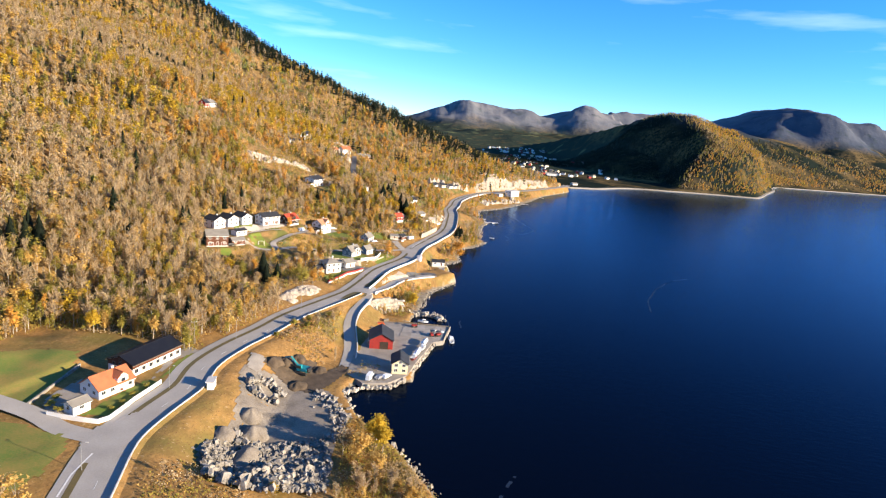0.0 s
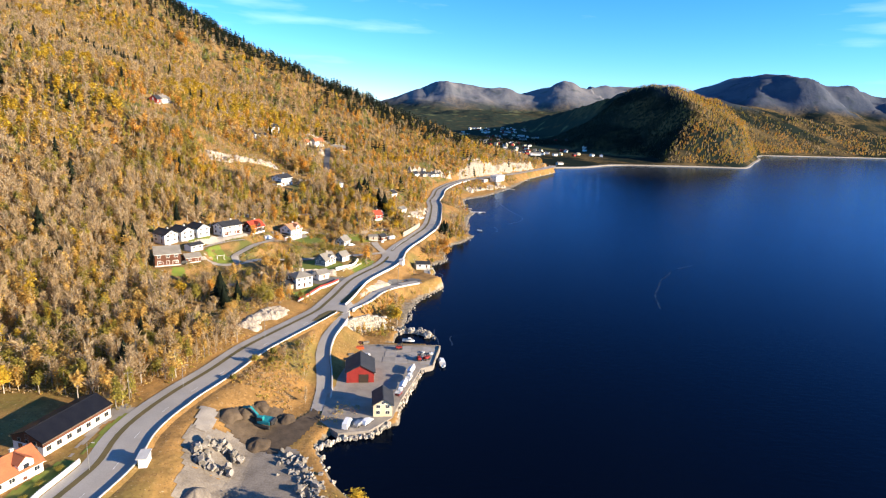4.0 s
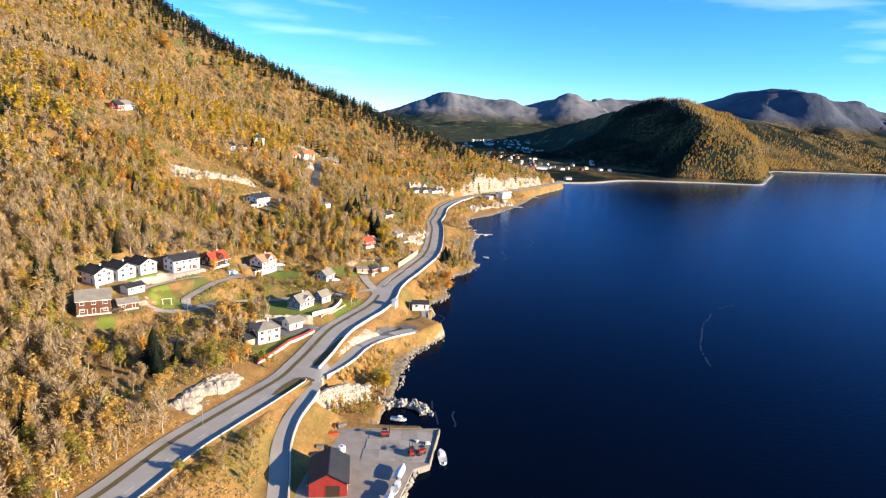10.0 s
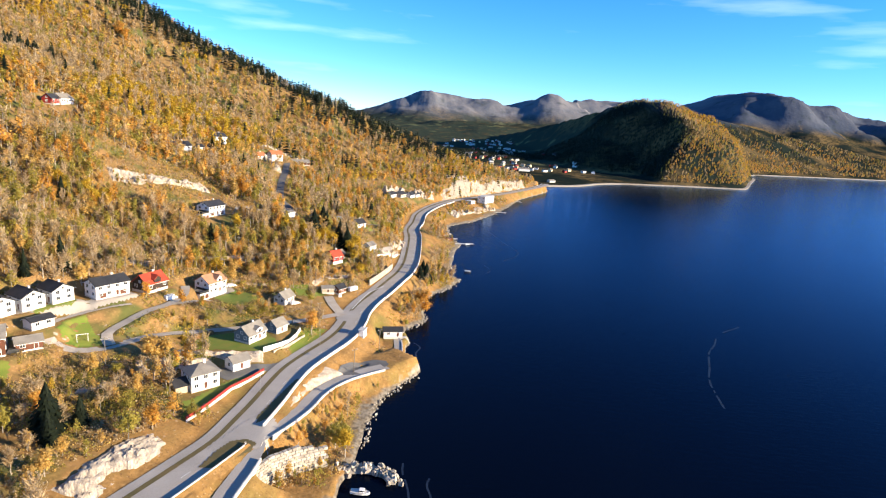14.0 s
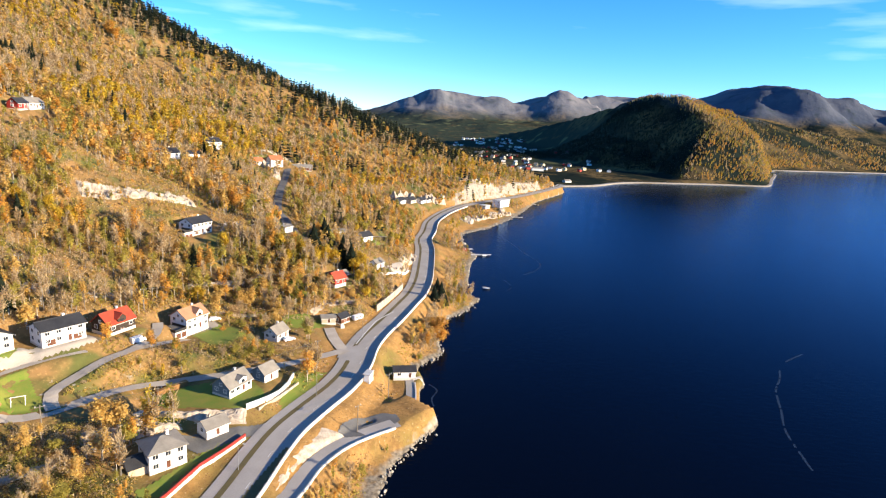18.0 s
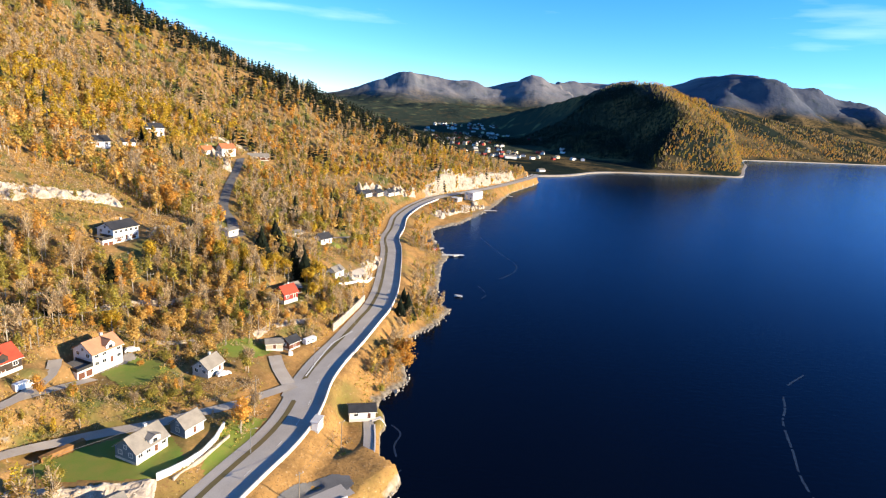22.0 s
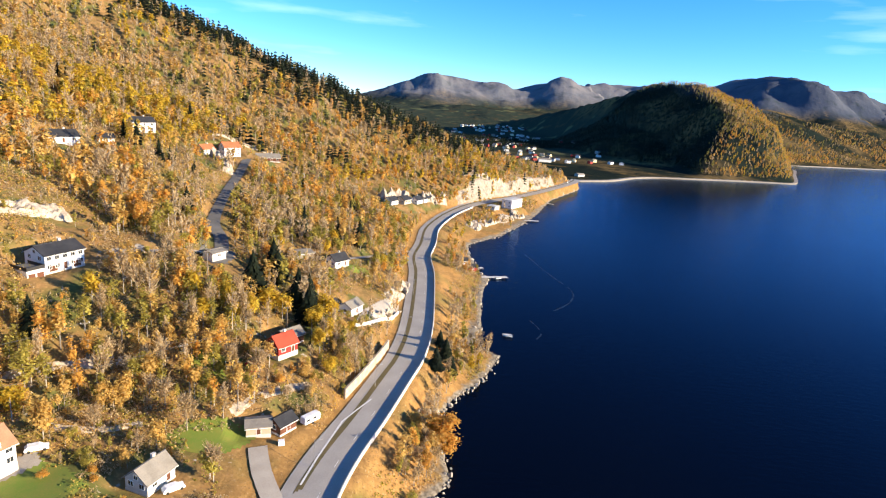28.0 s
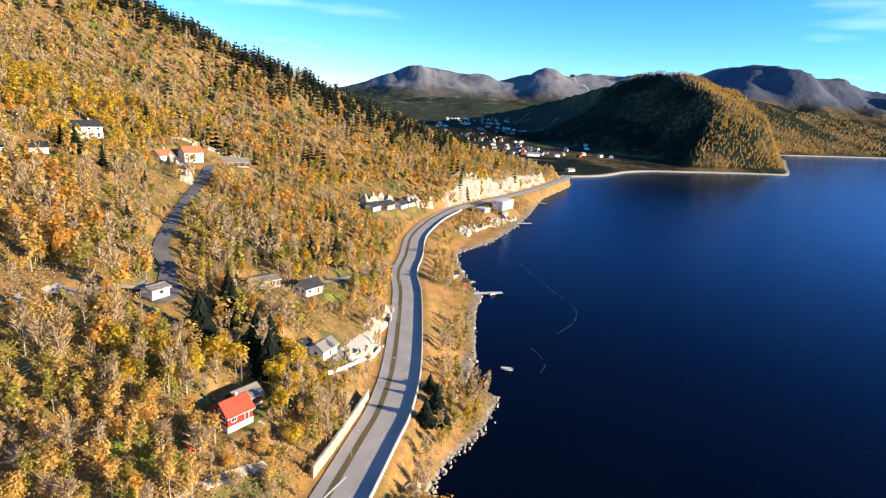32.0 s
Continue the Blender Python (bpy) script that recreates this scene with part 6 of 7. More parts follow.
def loader(x, y, turn, label):
    e = thing("forklift", x, y, 2.24, turn, label, "machine")
    bm = bmesh.new()
    box(bm, 0, 0, 0.5, 2.6, 1.5, 0.9)
    soften(bm, 0.12)
    part("body", bm, RED_PAINT, e)
    bm = bmesh.new()
    for u in (-0.7, 0.5):
        for s in (-1, 1):
            beam(bm, (u, s * 0.6, 1.3), (u, s * 0.55, 2.5), 0.06)
    box(bm, -0.1, 0, 2.45, 1.6, 1.35, 0.1)
    part("cab_frame", bm, DARK_METAL, e)
    for u in (-0.85, 0.85):
        for s in (-1, 1):
            bm = bmesh.new()
            tube(bm, 0, 0, -0.15, 0.5, 0.3, 12)
            part("wheel", bm, RUBBER, e).matrix_basis = pose(u, s * 0.75, 0.5, 90)
    bm = bmesh.new()
    for s in (-1, 1):
        beam(bm, (1.45, s * 0.45, 0.2), (1.45, s * 0.45, 3.4), 0.08, 4)
    box(bm, 1.5, 0, 1.2, 0.1, 1.0, 0.1)
    part("mast", bm, DARK_METAL, e)


loader(6.6, 271.0, 40, "red wharf crane truck at the pier edge")
loader(3.6, 270.2, 100, "red forklift truck on the pier")
loader(-5.2, 279.8, 10, "small red forklift on the pier")

# wharf clutter
for x, y, t, (a, b, c), mat, nm, lab in ((-21.8, 278.5, 20, (4.4, 1.8, 1.1), ORANGE_PAINT, "skip", "orange steel skip beside the stacks"), (-24.0, 271.0, 10, (2.4, 1.6, 1.2), WOOD_GREY, "pallet_stack", "stack of grey wooden pallets"),
                                      (-26.0, 275.0, 40, (2.0, 1.6, 1.4), WOOD_GREY, "pallet_stack", "stack of grey wooden pallets"), (-22.6, 283.0, 0, (2.6, 1.8, 1.3), BROWN_WOOD, "crate", "brown timber crate by the block wall"),
                                      (-19.5, 284.5, 30, (3.0, 1.2, 0.9), WOOD_GREY, "crate", "grey timber crate by the block wall"), (-24.6, 267.5, 15, (3.4, 1.4, 0.8), DARK_METAL, "trailer_bed", "dark steel trailer bed standing on the wharf"),
                                      (-24.7, 430.2, 15, (1.6, 1.2, 1.3), GEL, "storage_box", "white storage box by the lane"), (8.5, 276.5, 10, (1.6, 1.0, 0.7), GEL, "fish_box", "white fish boxes on the pier"), (5.0, 277.5, 50, (1.2, 1.0, 0.6), GREY_PAINT, "fish_box", "grey fish box on the pier")):
    pile = thing(nm, x, y, (2.24 if y < 300 else ground_z(x, y)), t, lab, nm.split("_")[0])
    for k in range(3):
        bm = bmesh.new()
        box(bm, 0, 0, k * c / 3, a * (1 - 0.03 * k), b * (1 - 0.04 * (k % 2)), c / 3 - 0.04)
        soften(bm, 0.04)
        part("tier", bm, mat, pile)
tank = thing("tank", -17.3, 270.0, 2.14, 0, "round white plastic tank behind the boathouse", "tank")
bm = bmesh.new()
tube(bm, 0, 0, 0, 1.2, 1.9, 16)
soften(bm, 0.2, 2)
part("shell", bm, GEL, tank)
bm = bmesh.new()
tube(bm, 0, 0, 1.9, 0.3, 0.15, 12)
part("lid", bm, DARK_METAL, tank)

# ---- roadside ----
def shelter(x, y, turn, label):
    s = thing("bus_shelter", x, y, ROAD_Z, turn, label, "shelter")
    for nm, (a, b, c, d, e2, f2), mat in (("base", (0, 0, -2.5, 4.2, 2.2, 2.55), CONCRETE), ("back_wall", (0, -0.95, 0.05, 4.0, 0.14, 2.4), PLASTER), ("side_wall", (-1.95, 0, 0.05, 0.14, 1.9, 2.4), PLASTER),
                                          ("side_wall", (1.95, 0, 0.05, 0.14, 1.9, 2.4), PLASTER), ("roof", (0, 0.1, 2.45, 4.6, 2.7, 0.22), GREY_PAINT), ("bench", (0, -0.6, 0.45, 3.2, 0.4, 0.08), WOOD_GREY)):
        bm = bmesh.new()
        box(bm, a, b, c, d, e2, f2)
        part(nm, bm, mat, s)


shelter(-65.0, 185.5, 100, "white concrete bus shelter on the seaward road edge")
shelter(-9.4, 385.8, 75, "white concrete bus shelter on the parapet")


def lamp_post(x, y, turn, z):
    p = thing("street_lamp", x, y, z, turn, "slim galvanised street lamp beside the footway", "lamp", "lamps along the road")
    bm = bmesh.new()
    beam(bm, (0, 0, -0.3), (0, 0, 7.5), 0.09, 8, 0.05)
    part("post", bm, METAL, p)
    bm = bmesh.new()
    beam(bm, (0, 0, 7.4), (1.3, 0, 7.7), 0.04, 6)
    arm = part("arm", bm, METAL, p)
    bm = bmesh.new()
    box(bm, 1.5, 0, 7.62, 0.7, 0.24, 0.12)
    part("lamp_head", bm, GREY_PAINT, arm)
    return p


first = None
for y in (138, 182, 226, 268, 330, 372, 424, 466, 508, 556, 606):
    x = float(np.interp(y, ROAD_Y, ROAD_X)) - 9.6
    first = lamp_post(x, y, 0, ROAD_Z) if first is None else copy_thing(first, pose(x, y, ROAD_Z))


def power_pole(x, y, turn=0, high=9.5):
    z = ground_z(x, y)
    p = thing("power_pole", x, y, z, turn, "weathered wooden power pole on the hillside", "pole", "power poles")
    bm = bmesh.new()
    beam(bm, (0, 0, -0.5), (0, 0, high), 0.15, 8, 0.10)
    part("pole", bm, WOOD_GREY, p)
    bm = bmesh.new()
    box(bm, 0, 0, high - 0.6, 2.2, 0.12, 0.14)
    arm = part("crossarm", bm, WOOD_GREY, p)
    for u in (-0.95, 0, 0.95):
        bm = bmesh.new()
        tube(bm, u, 0, high - 0.46, 0.06, 0.25, 8)
        part("insulator", bm, GEL, arm)
    return Vector((x, y, z + high - 0.25))


LINES = [[(-157, 369), (-127, 386), (-101, 414), (-78, 443), (-62, 486), (-50, 530)], [(-93, 399), (-54, 445), (-34, 478)], [(-87, 330), (-66, 348), (-29, 394)], [(-10, 356), (-2, 383)], [(-116, 245), (-84, 216)]]
CABLE = material("dark_cable", (0.118, 0.118, 0.118), (0.089, 0.089, 0.089), 1, 0.6)
for line in LINES:
    tops = [power_pole(x, y, 40) for x, y in line]
    for a, b in zip(tops, tops[1:]):
        span = thing("power_line", a.x, a.y, a.z, 0, "pair of thin power cables between wooden poles", "cable")
        pts = [a.lerp(b, k / 8) - Vector((0, 0, 1.2 * (1 - (2 * k / 8 - 1) ** 2))) for k in range(9)]
        for off in (-0.95, 0.95):
            o = Vector((off * 0.77, off * 0.64, 0))
            curve = bpy.data.curves.new("cable", "CURVE")
            curve.dimensions, curve.bevel_depth, curve.bevel_resolution = "3D", 0.022, 0
            run = curve.splines.new("POLY")
            run.points.add(len(pts) - 1)
            for k, p in enumerate(pts):
                run.points[k].co = (*(p + o - a), 1)
            curve.materials.append(CABLE)
            cable = new("cable", curve)
            cable.parent = span

# painted edge line
paint = [(-17.3, 417), (-15.2, 428), (-11.2, 445), (-7.6, 452), (-4.2, 458)]
tagged(raw("road_marking", *ribbon([(x, y, ROAD_Z) for x, y in paint], -0.25, 0.25, 0.07), LINE_PAINT), "white painted kerb line across the road edge", "marking", "", "structure")
tagged(raw("road_marking", *ribbon([(-76, 128, ROAD_Z), (-78, 136, ROAD_Z), (-78.4, 145, ROAD_Z)], -0.2, 0.2, 0.07), LINE_PAINT), "white painted edge line at the junction", "marking", "", "structure")
dash = bpy.data.meshes.new("road_dash")
dash.from_pydata([(-0.07, -1.5, 0), (0.07, -1.5, 0), (0.07, 1.5, 0), (-0.07, 1.5, 0)], [], [(0, 1, 2, 3)])
dash.materials.append(LINE_PAINT)
centre = thing("road_marking", 0, 0, ROAD_Z + 0.03, 0, "worn white centre dashes of the road", "marking", kind="structure")
mid = ribbon(EDGE, -4.45, -4.35, 0, 3.0)[0][::2]
for i in range(4, len(mid) - 4, 4):
    (ax, ay, _), (bx, by, _) = mid[i], mid[i + 1]
    ob = new("dash", dash)
    ob.matrix_world = pose(ax, ay, 0, 0, 0, math.degrees(math.atan2(by - ay, bx - ax)) - 90)
    ob.parent = centre

# swing on the oval lawn
swing = thing("swing_frame", -100, 341, ground_z(-100, 341), 30, "pale timber swing frame on the oval lawn", "swing")
for u in (-1.6, 1.6):
    for s in (-1, 1):
        bm = bmesh.new()
        beam(bm, (u, s * 1.0, 0), (u, 0, 2.4), 0.08, 6)
        part("leg", bm, PLASTER, swing)
bm = bmesh.new()
beam(bm, (-1.9, 0, 2.4), (1.9, 0, 2.4), 0.09, 6)
part("crossbar", bm, PLASTER, swing)
for u in (-0.7, 0.7):
    bm = bmesh.new()
    for s in (-0.2, 0.2):
        beam(bm, (u + s, 0, 0.5), (u + s, 0, 2.4), 0.02, 4)
    box(bm, u, 0, 0.45, 0.5, 0.2, 0.05)
    part("swing_seat", bm, DARK_WOOD, swing)

# greenhouse and small red shed
gh = thing("greenhouse", -43.6, 451.5, ground_z(-43.6, 451.5), 30, "small glass greenhouse with a pale frame", "greenhouse")
walls(gh, 3.4, 2.4, 1.7, 0.8, GLASS, name="glazing")
bm = bmesh.new()
for u in (-1.72, -0.57, 0.57, 1.72):
    for s in (-1.22, 1.22):
        beam(bm, (u, s, 0), (u, s, 1.72), 0.04, 4)
        beam(bm, (u, s, 1.72), (u, 0, 2.53), 0.04, 4)
part("frame", bm, METAL, gh)
rs = thing("shed", -38.2, 453.0, ground_z(-38.2, 453.0), 50, "tiny red shed with a pink roof in the garden", "shed")
walls(rs, 3.2, 2.4, 2.0, 0.8, RED_PAINT)
gable_roof(rs, 3.2, 2.4, 2.0, 0.8, SALMON_TILE, 0.2, 0.12)

# annexes of the gabled white house and the hillside house
for (sx, sy, st, sl, sw, sz), (ux, uy, l2, w2, h2), lab in ((SITES["gable_white"], (-8.0, -1.0, 5.0, 7.5, 2.6), "white flat-roofed garage with brown doors and roof terrace"), (SITES["hill_white"], (-9.2, -1.5, 5.0, 7.0, 3.0), "white flat-roofed wing with a terrace")):
    m = pose(sx, sy, sz, 0, 0, st)
    at = m @ Vector((ux, uy, 0))
    a = thing("garage", at.x, at.y, sz - 0.6, st, lab, "garage")
    walls(a, l2, w2, h2, 0, PLASTER, True)
    bm = bmesh.new()
    box(bm, 0, 0, h2, l2 + 0.3, w2 + 0.3, 0.16)
    part("flat_roof", bm, OLD_ASPHALT, a)
    for u in (-1.2, 1.2):
        opening(a, "garage_door", 0, u, 0.05, 2.0, 2.0, l2, w2, PLASTER, BROWN_WOOD)
    bm = bmesh.new()
    for u in (-l2 / 2, l2 / 2):
        box(bm, u, 0, h2 + 0.16, 0.06, w2, 0.9)
    box(bm, 0, -w2 / 2, h2 + 0.16, l2, 0.06, 0.9)
    part("railing", bm, DARK_METAL, a)


# ---- jetties and far shore ----
def jetty(x, y, turn, length, wide, label, z=0.9):
    j = thing("jetty", x, y, 0, turn, label, "jetty")
    n = int(length / 0.9)
    plank = bmesh.new()
    box(plank, 0, 0, 0, 0.84, wide, 0.1)
    me = bpy.data.meshes.new("plank")
    plank.to_mesh(me)
    plank.free()
    me.materials.append(CONCRETE)
    for i in range(n):
        ob = new("plank", me)
        ob.parent = j
        ob.matrix_basis = pose(i * 0.9, 0, z)
    for u in np.arange(0.5, length, 3.0):
        for s in (-1, 1):
            bm = bmesh.new()
            tube(bm, float(u), s * wide * 0.42, -3, 0.14, z + 3, 8)
            part("stilt", bm, WOOD_GREY, j)


jetty(46, 622, 12, 18, 3.0, "pale plank jetty reaching into the fjord")
jetty(44, 640, 20, 8, 2.2, "short plank landing stage")
jetty(106, 806, 10, 14, 3.0, "pale boat jetty below the white building")
jetty(150, 912, -30, 8, 2.5, "short landing stage under the cliff")

sail = thing("sailing_boat", 203, 1040, 0.0, 60, "white sailing boat lying off the point", "boat")
bm = bmesh.new()
lump(bm, 0, 0, 0.4, 5.5, 1.6, 0.9, 3.3, 2)
part("hull", bm, GEL, sail)
bm = bmesh.new()
beam(bm, (0, 0, 0.5), (0, 0, 14), 0.14, 6)
part("mast", bm, GEL, sail)
raw("mainsail", [(-0.2, 0, 2), (-4.2, 0.3, 2.2), (-0.2, 0, 13), (-0.25, 0.05, 2), (-4.2, 0.36, 2.2), (-0.25, 0.05, 13)], [(0, 1, 2), (5, 4, 3), (0, 3, 4, 1), (1, 4, 5, 2), (2, 5, 3, 0)], GEL, sail)

# causeway and bridge to the headland
cw = [(205, 1118, 3)] + [(x, y + 1, 3.2) for x, y in zip(COAST_X[1:-1], COAST_Y[1:-1])] + [(2300, 2477, 3.4)]
bank_v, bank_f = ribbon(smooth_line(cw, 20), -3.2, 3.2, -1.0, 12)
n = len(bank_v)
bank_v = bank_v + [(x, y, -4) for x, y, z in bank_v]
bank_f = bank_f + [(k, k + 2, n + k + 2, n + k) for k in range(0, n - 2, 2)] + [(k + 1, n + k + 1, n + k + 3, k + 3) for k in range(0, n - 2, 2)]
tagged(raw("causeway", bank_v, bank_f, GRAVEL), "pale stone causeway road along the far shore", "causeway", "", "structure")
rail_v, rail_f = ribbon(smooth_line(cw, 20), 2.9, 3.1, 0.0, 12)
tagged(raw("causeway_rail", rail_v, rail_f, PLASTER), "pale guard rail of the causeway", "rail", "", "structure")


# far town in the valley
def far_house(x, y, turn, l, w, h, wall_mat, roof_mat):
    z = ground_z(x, y)
    t = thing("far_house", x, y, z, turn, "small pale house of the town across the water", "house", "houses of the far town")
    walls(t, l, w, h, h * 0.45, wall_mat)
    gable_roof(t, l, w, h, h * 0.45, roof_mat, 0.3, 0.2)
    return t


town = np.random.RandomState(5)
protos = [far_house(300, 1420, 20, 10, 8, 4.5, PLASTER, SLATE), far_house(320, 1450, 60, 9, 7, 4.5, CREAM_PAINT, GREY_TILE), far_house(270, 1460, 10, 11, 7, 4.5, GREY_PAINT, SLATE), far_house(350, 1440, 40, 9, 7, 4.5, RED_PAINT, SLATE), far_house(250, 1400, 0, 24, 11, 5, PLASTER, GREY_TILE)]
made = 0
while made < 150:
    x = town.uniform(110, 440)
    y = town.uniform(1400, 2650)
    z = ground_z(x, y)
    if y - float(np.interp(x, COAST_X, COAST_Y)) < 45 or z > 30 or value_noise(np.array(x), np.array(y), 90, 9) < -0.05:
        continue
    copy_thing(protos[town.choice(5, p=[0.34, 0.2, 0.26, 0.16, 0.04])], pose(x, y, z, 0, 0, town.uniform(0, 180)))
    made += 1
hall = thing("far_hall", 262, 1195, ground_z(262, 1195) + 0.3, 30, "white quay building on the causeway", "building")
walls(hall, 14, 8, 3, 1.6, GREY_PAINT)
gable_roof(hall, 14, 8, 3, 1.6, GREY_TILE)

# foam streaks on the water
FOAM = material("foam_streak", (0.016, 0.024, 0.042), (0.005, 0.009, 0.022), 1.6, 0.5, grain=0.3)
for pts, w in (([(27, 138), (25, 150), (28, 160), (33, 170)], 0.5), ([(43, 214), (46, 217), (50, 216)], 0.7), ([(15, 384), (14, 392), (16, 399), (13, 404)], 0.3), ([(9, 371), (13, 376), (16, 380)], 0.25), ([(16, 287), (18, 293), (17, 299), (19, 304)], 0.3),
               ([(84, 690), (92, 640), (98, 610), (92, 590), (80, 575)], 0.4), ([(64, 560), (67, 545), (63, 536)], 0.3),
               ([(198, 454), (179, 440), (168, 424), (159, 412), (150, 394), (142, 378), (136, 355)], 0.4), ([(10, 309), (10, 304), (11.5, 297), (12, 291)], 0.3)):
    line = smooth_line([(x, y, 0.0) for x, y in pts], 1.0)
    verts, faces = ribbon(line, -w, w, 0.03, 0.6)
    verts = [(x + 0.7 * w * float(value_noise(np.array(x), np.array(y), 1.2, i % 2)), y, z) for i, (x, y, z) in enumerate(verts)]
    faces = [f for f in faces if value_noise(np.array(verts[f[0]][0]), np.array(verts[f[0]][1]), 2.5, 3) > -0.12]
    tagged(raw("foam", verts, faces, FOAM), "thin broken streak of foam drifting on the water", "foam", "", "stuff")



def hut(x, y, turn, length, width, wall, rise, wall_mat, roof_mat, label):
    h = thing("boathouse", x, y, max(ground_z(x, y), 1.2), turn, label, "boathouse")
    walls(h, length, width, wall, rise, wall_mat)
    gable_roof(h, length, width, wall, rise, roof_mat, 0.3, 0.16)
    opening(h, "door", 2, 0, 0.1, 1.6, 1.9, length, width, PLASTER, BROWN_WOOD)
    opening(h, "window", 0, 0, 1.0, 0.9, 0.8, length, width, PLASTER, GLASS)


hut(42.5, 634, 20, 6, 4.2, 2.3, 1.4, RED_PAINT, SLATE, "small red boathouse at the jetty")
hut(38.0, 646, 25, 6, 4.2, 2.3, 1.4, GREY_PAINT, SLATE, "small grey boathouse beside the jetty")
# ---- woods ----
BARE = foliage("bare_twigs", (0.32, 0.23, 0.122), (0.62, 0.475, 0.285))
OCHRE = foliage("ochre_leaves", (0.41, 0.252, 0.066), (0.73, 0.505, 0.162))
OLIVE = foliage("olive_leaves", (0.205, 0.178, 0.036), (0.50, 0.415, 0.088))
RUST = foliage("orange_leaves", (0.46, 0.235, 0.04), (0.76, 0.44, 0.10))
GOLD = foliage("golden_leaves", (0.40, 0.265, 0.025), (0.70, 0.50, 0.06))
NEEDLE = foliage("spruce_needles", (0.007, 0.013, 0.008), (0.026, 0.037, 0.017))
BARK = material("grey_bark", (0.40, 0.36, 0.31), (0.22, 0.19, 0.155), 0.8, 0.9)
LEAF = {"bare": BARE, "ochre": OCHRE, "olive": OLIVE, "orange": RUST, "golden": GOLD, "spruce": NEEDLE}
pick = np.random.RandomState(7)


def slivers(a, b, width):
    """Thin triangles from points a to points b."""
    d = b - a
    s = np.cross(d, pick.normal(size=d.shape))
    s *= (width / np.maximum(np.linalg.norm(s, axis=1, keepdims=True), 1e-9))
    return np.stack([a - s, a + s, b], 1)


def scraps(c, size, out=None):
    """Small leaf triangles about points c, that mostly face outwards."""
    n = len(c)
    face = pick.normal(size=(n, 3)) * (1.0 if out is None else 0.55) + (np.array([0.0, 0.0, 0.7]) if out is None else out)
    face /= np.maximum(np.linalg.norm(face, axis=1, keepdims=True), 1e-9)
    s = np.cross(face, pick.normal(size=(n, 3)))
    s /= np.maximum(np.linalg.norm(s, axis=1, keepdims=True), 1e-9)
    t = np.cross(face, s)
    size = np.broadcast_to(size, (n,))[:, None]
    u = pick.uniform(0.75, 1.1, (n, 3))
    return np.stack([c + s * size * u[:, :1], c + (-0.5 * s + 0.86 * t) * size * u[:, 1:2], c + (-0.5 * s - 0.86 * t) * size * u[:, 2:]], 1)


def outward(p):
    o = p - np.array([0, 0, 0.45])
    o /= np.maximum(np.linalg.norm(o, axis=1, keepdims=True), 1e-9)
    return o + np.array([0, 0, 0.35])


def broadleaf(n, size, wide=0.26, bare=False):
    """Crown and wood of a tree one metre high."""
    k = 9
    cz = pick.uniform(0.36, 0.92, k)
    reach = wide * np.sqrt(np.clip(1 - ((cz - 0.55) / 0.48) ** 2, 0.08, 1))
    an = pick.uniform(0, 2 * np.pi, k)
    r = reach * pick.uniform(0.2, 0.95, k)
    clump = np.stack([r * np.cos(an), r * np.sin(an), cz], 1)
    at = clump[pick.randint(0, k, n)] + pick.normal(size=(n, 3)) * np.array([wide * 0.30, wide * 0.30, 0.075])
    at[:, 2] = np.clip(at[:, 2], 0.24, 1.02)
    if bare:
        m = n // 2
        tip = at[:m] + np.stack([at[:m, 0] * 0.5, at[:m, 1] * 0.5, pick.uniform(0.05, 0.16, m)], 1)
        crown = np.concatenate([slivers(at[:m] * np.array([0.8, 0.8, 1]), tip, size * 0.28), scraps(at[m:], size * pick.uniform(0.5, 0.9, n - m), outward(at[m:]))])
    else:
        crown = scraps(at, size * pick.uniform(0.6, 1.25, n), outward(at))
    top = clump[:7] * np.array([0.8, 0.8, 0.95])
    foot = np.stack([0 * top[:, 0], 0 * top[:, 0], top[:, 2] * 0.55], 1)
    ring = np.array([[math.cos(a), math.sin(a), 0] for a in (0, 2.1, 4.2)])
    trunk = []
    for i in range(3):
        p, q = ring[i] * 0.017, ring[(i + 1) % 3] * 0.017
        t = np.array([0, 0, 0.85])
        trunk += [[p + [0, 0, -0.05], q + [0, 0, -0.05], t + q * 0.2], [p + [0, 0, -0.05], t + q * 0.2, t + p * 0.2]]
    wood = np.concatenate([np.array(trunk), slivers(foot, top, 0.008)])
    return crown, wood


def spruce_tree(tiers, each, wide=0.21):
    crown = []
    for i in range(tiers):
        f = i / tiers
        z, r = 0.08 + 0.9 * f, wide * (1 - f) ** 0.85 + 0.008
        for j in range(each):
            a = 2 * math.pi * (j + pick.uniform(-0.4, 0.4)) / each + i
            rr = r * pick.uniform(0.7, 1.15)
            w = 1.5 * r / each * 2.2
            o = np.array([math.cos(a), math.sin(a), 0])
            s = np.array([-o[1], o[0], 0])
            crown.append([o * rr * 0.05 + [0, 0, z + 0.10], o * rr + s * w + [0, 0, z - 0.03], o * rr * pick.uniform(0.8, 1.1) - s * w + [0, 0, z - 0.03]])
    crown = np.array(crown)
    ring = np.array([[math.cos(a), math.sin(a), 0] for a in (0, 2.1, 4.2)])
    wood = np.array([[ring[i] * 0.016 + [0, 0, -0.05], ring[(i + 1) % 3] * 0.016 + [0, 0, -0.05], [0, 0, 0.9]] for i in range(3)])
    return crown, wood


def sort_of(kind, detail):
    n = {"near": 280, "mid": 108, "far": 48}[detail]
    size = {"near": 0.043, "mid": 0.076, "far": 0.112}[detail]
    if kind == "spruce":
        return spruce_tree(*{"near": (13, 11, 0.25), "mid": (8, 7, 0.24), "far": (5, 4, 0.22)}[detail])
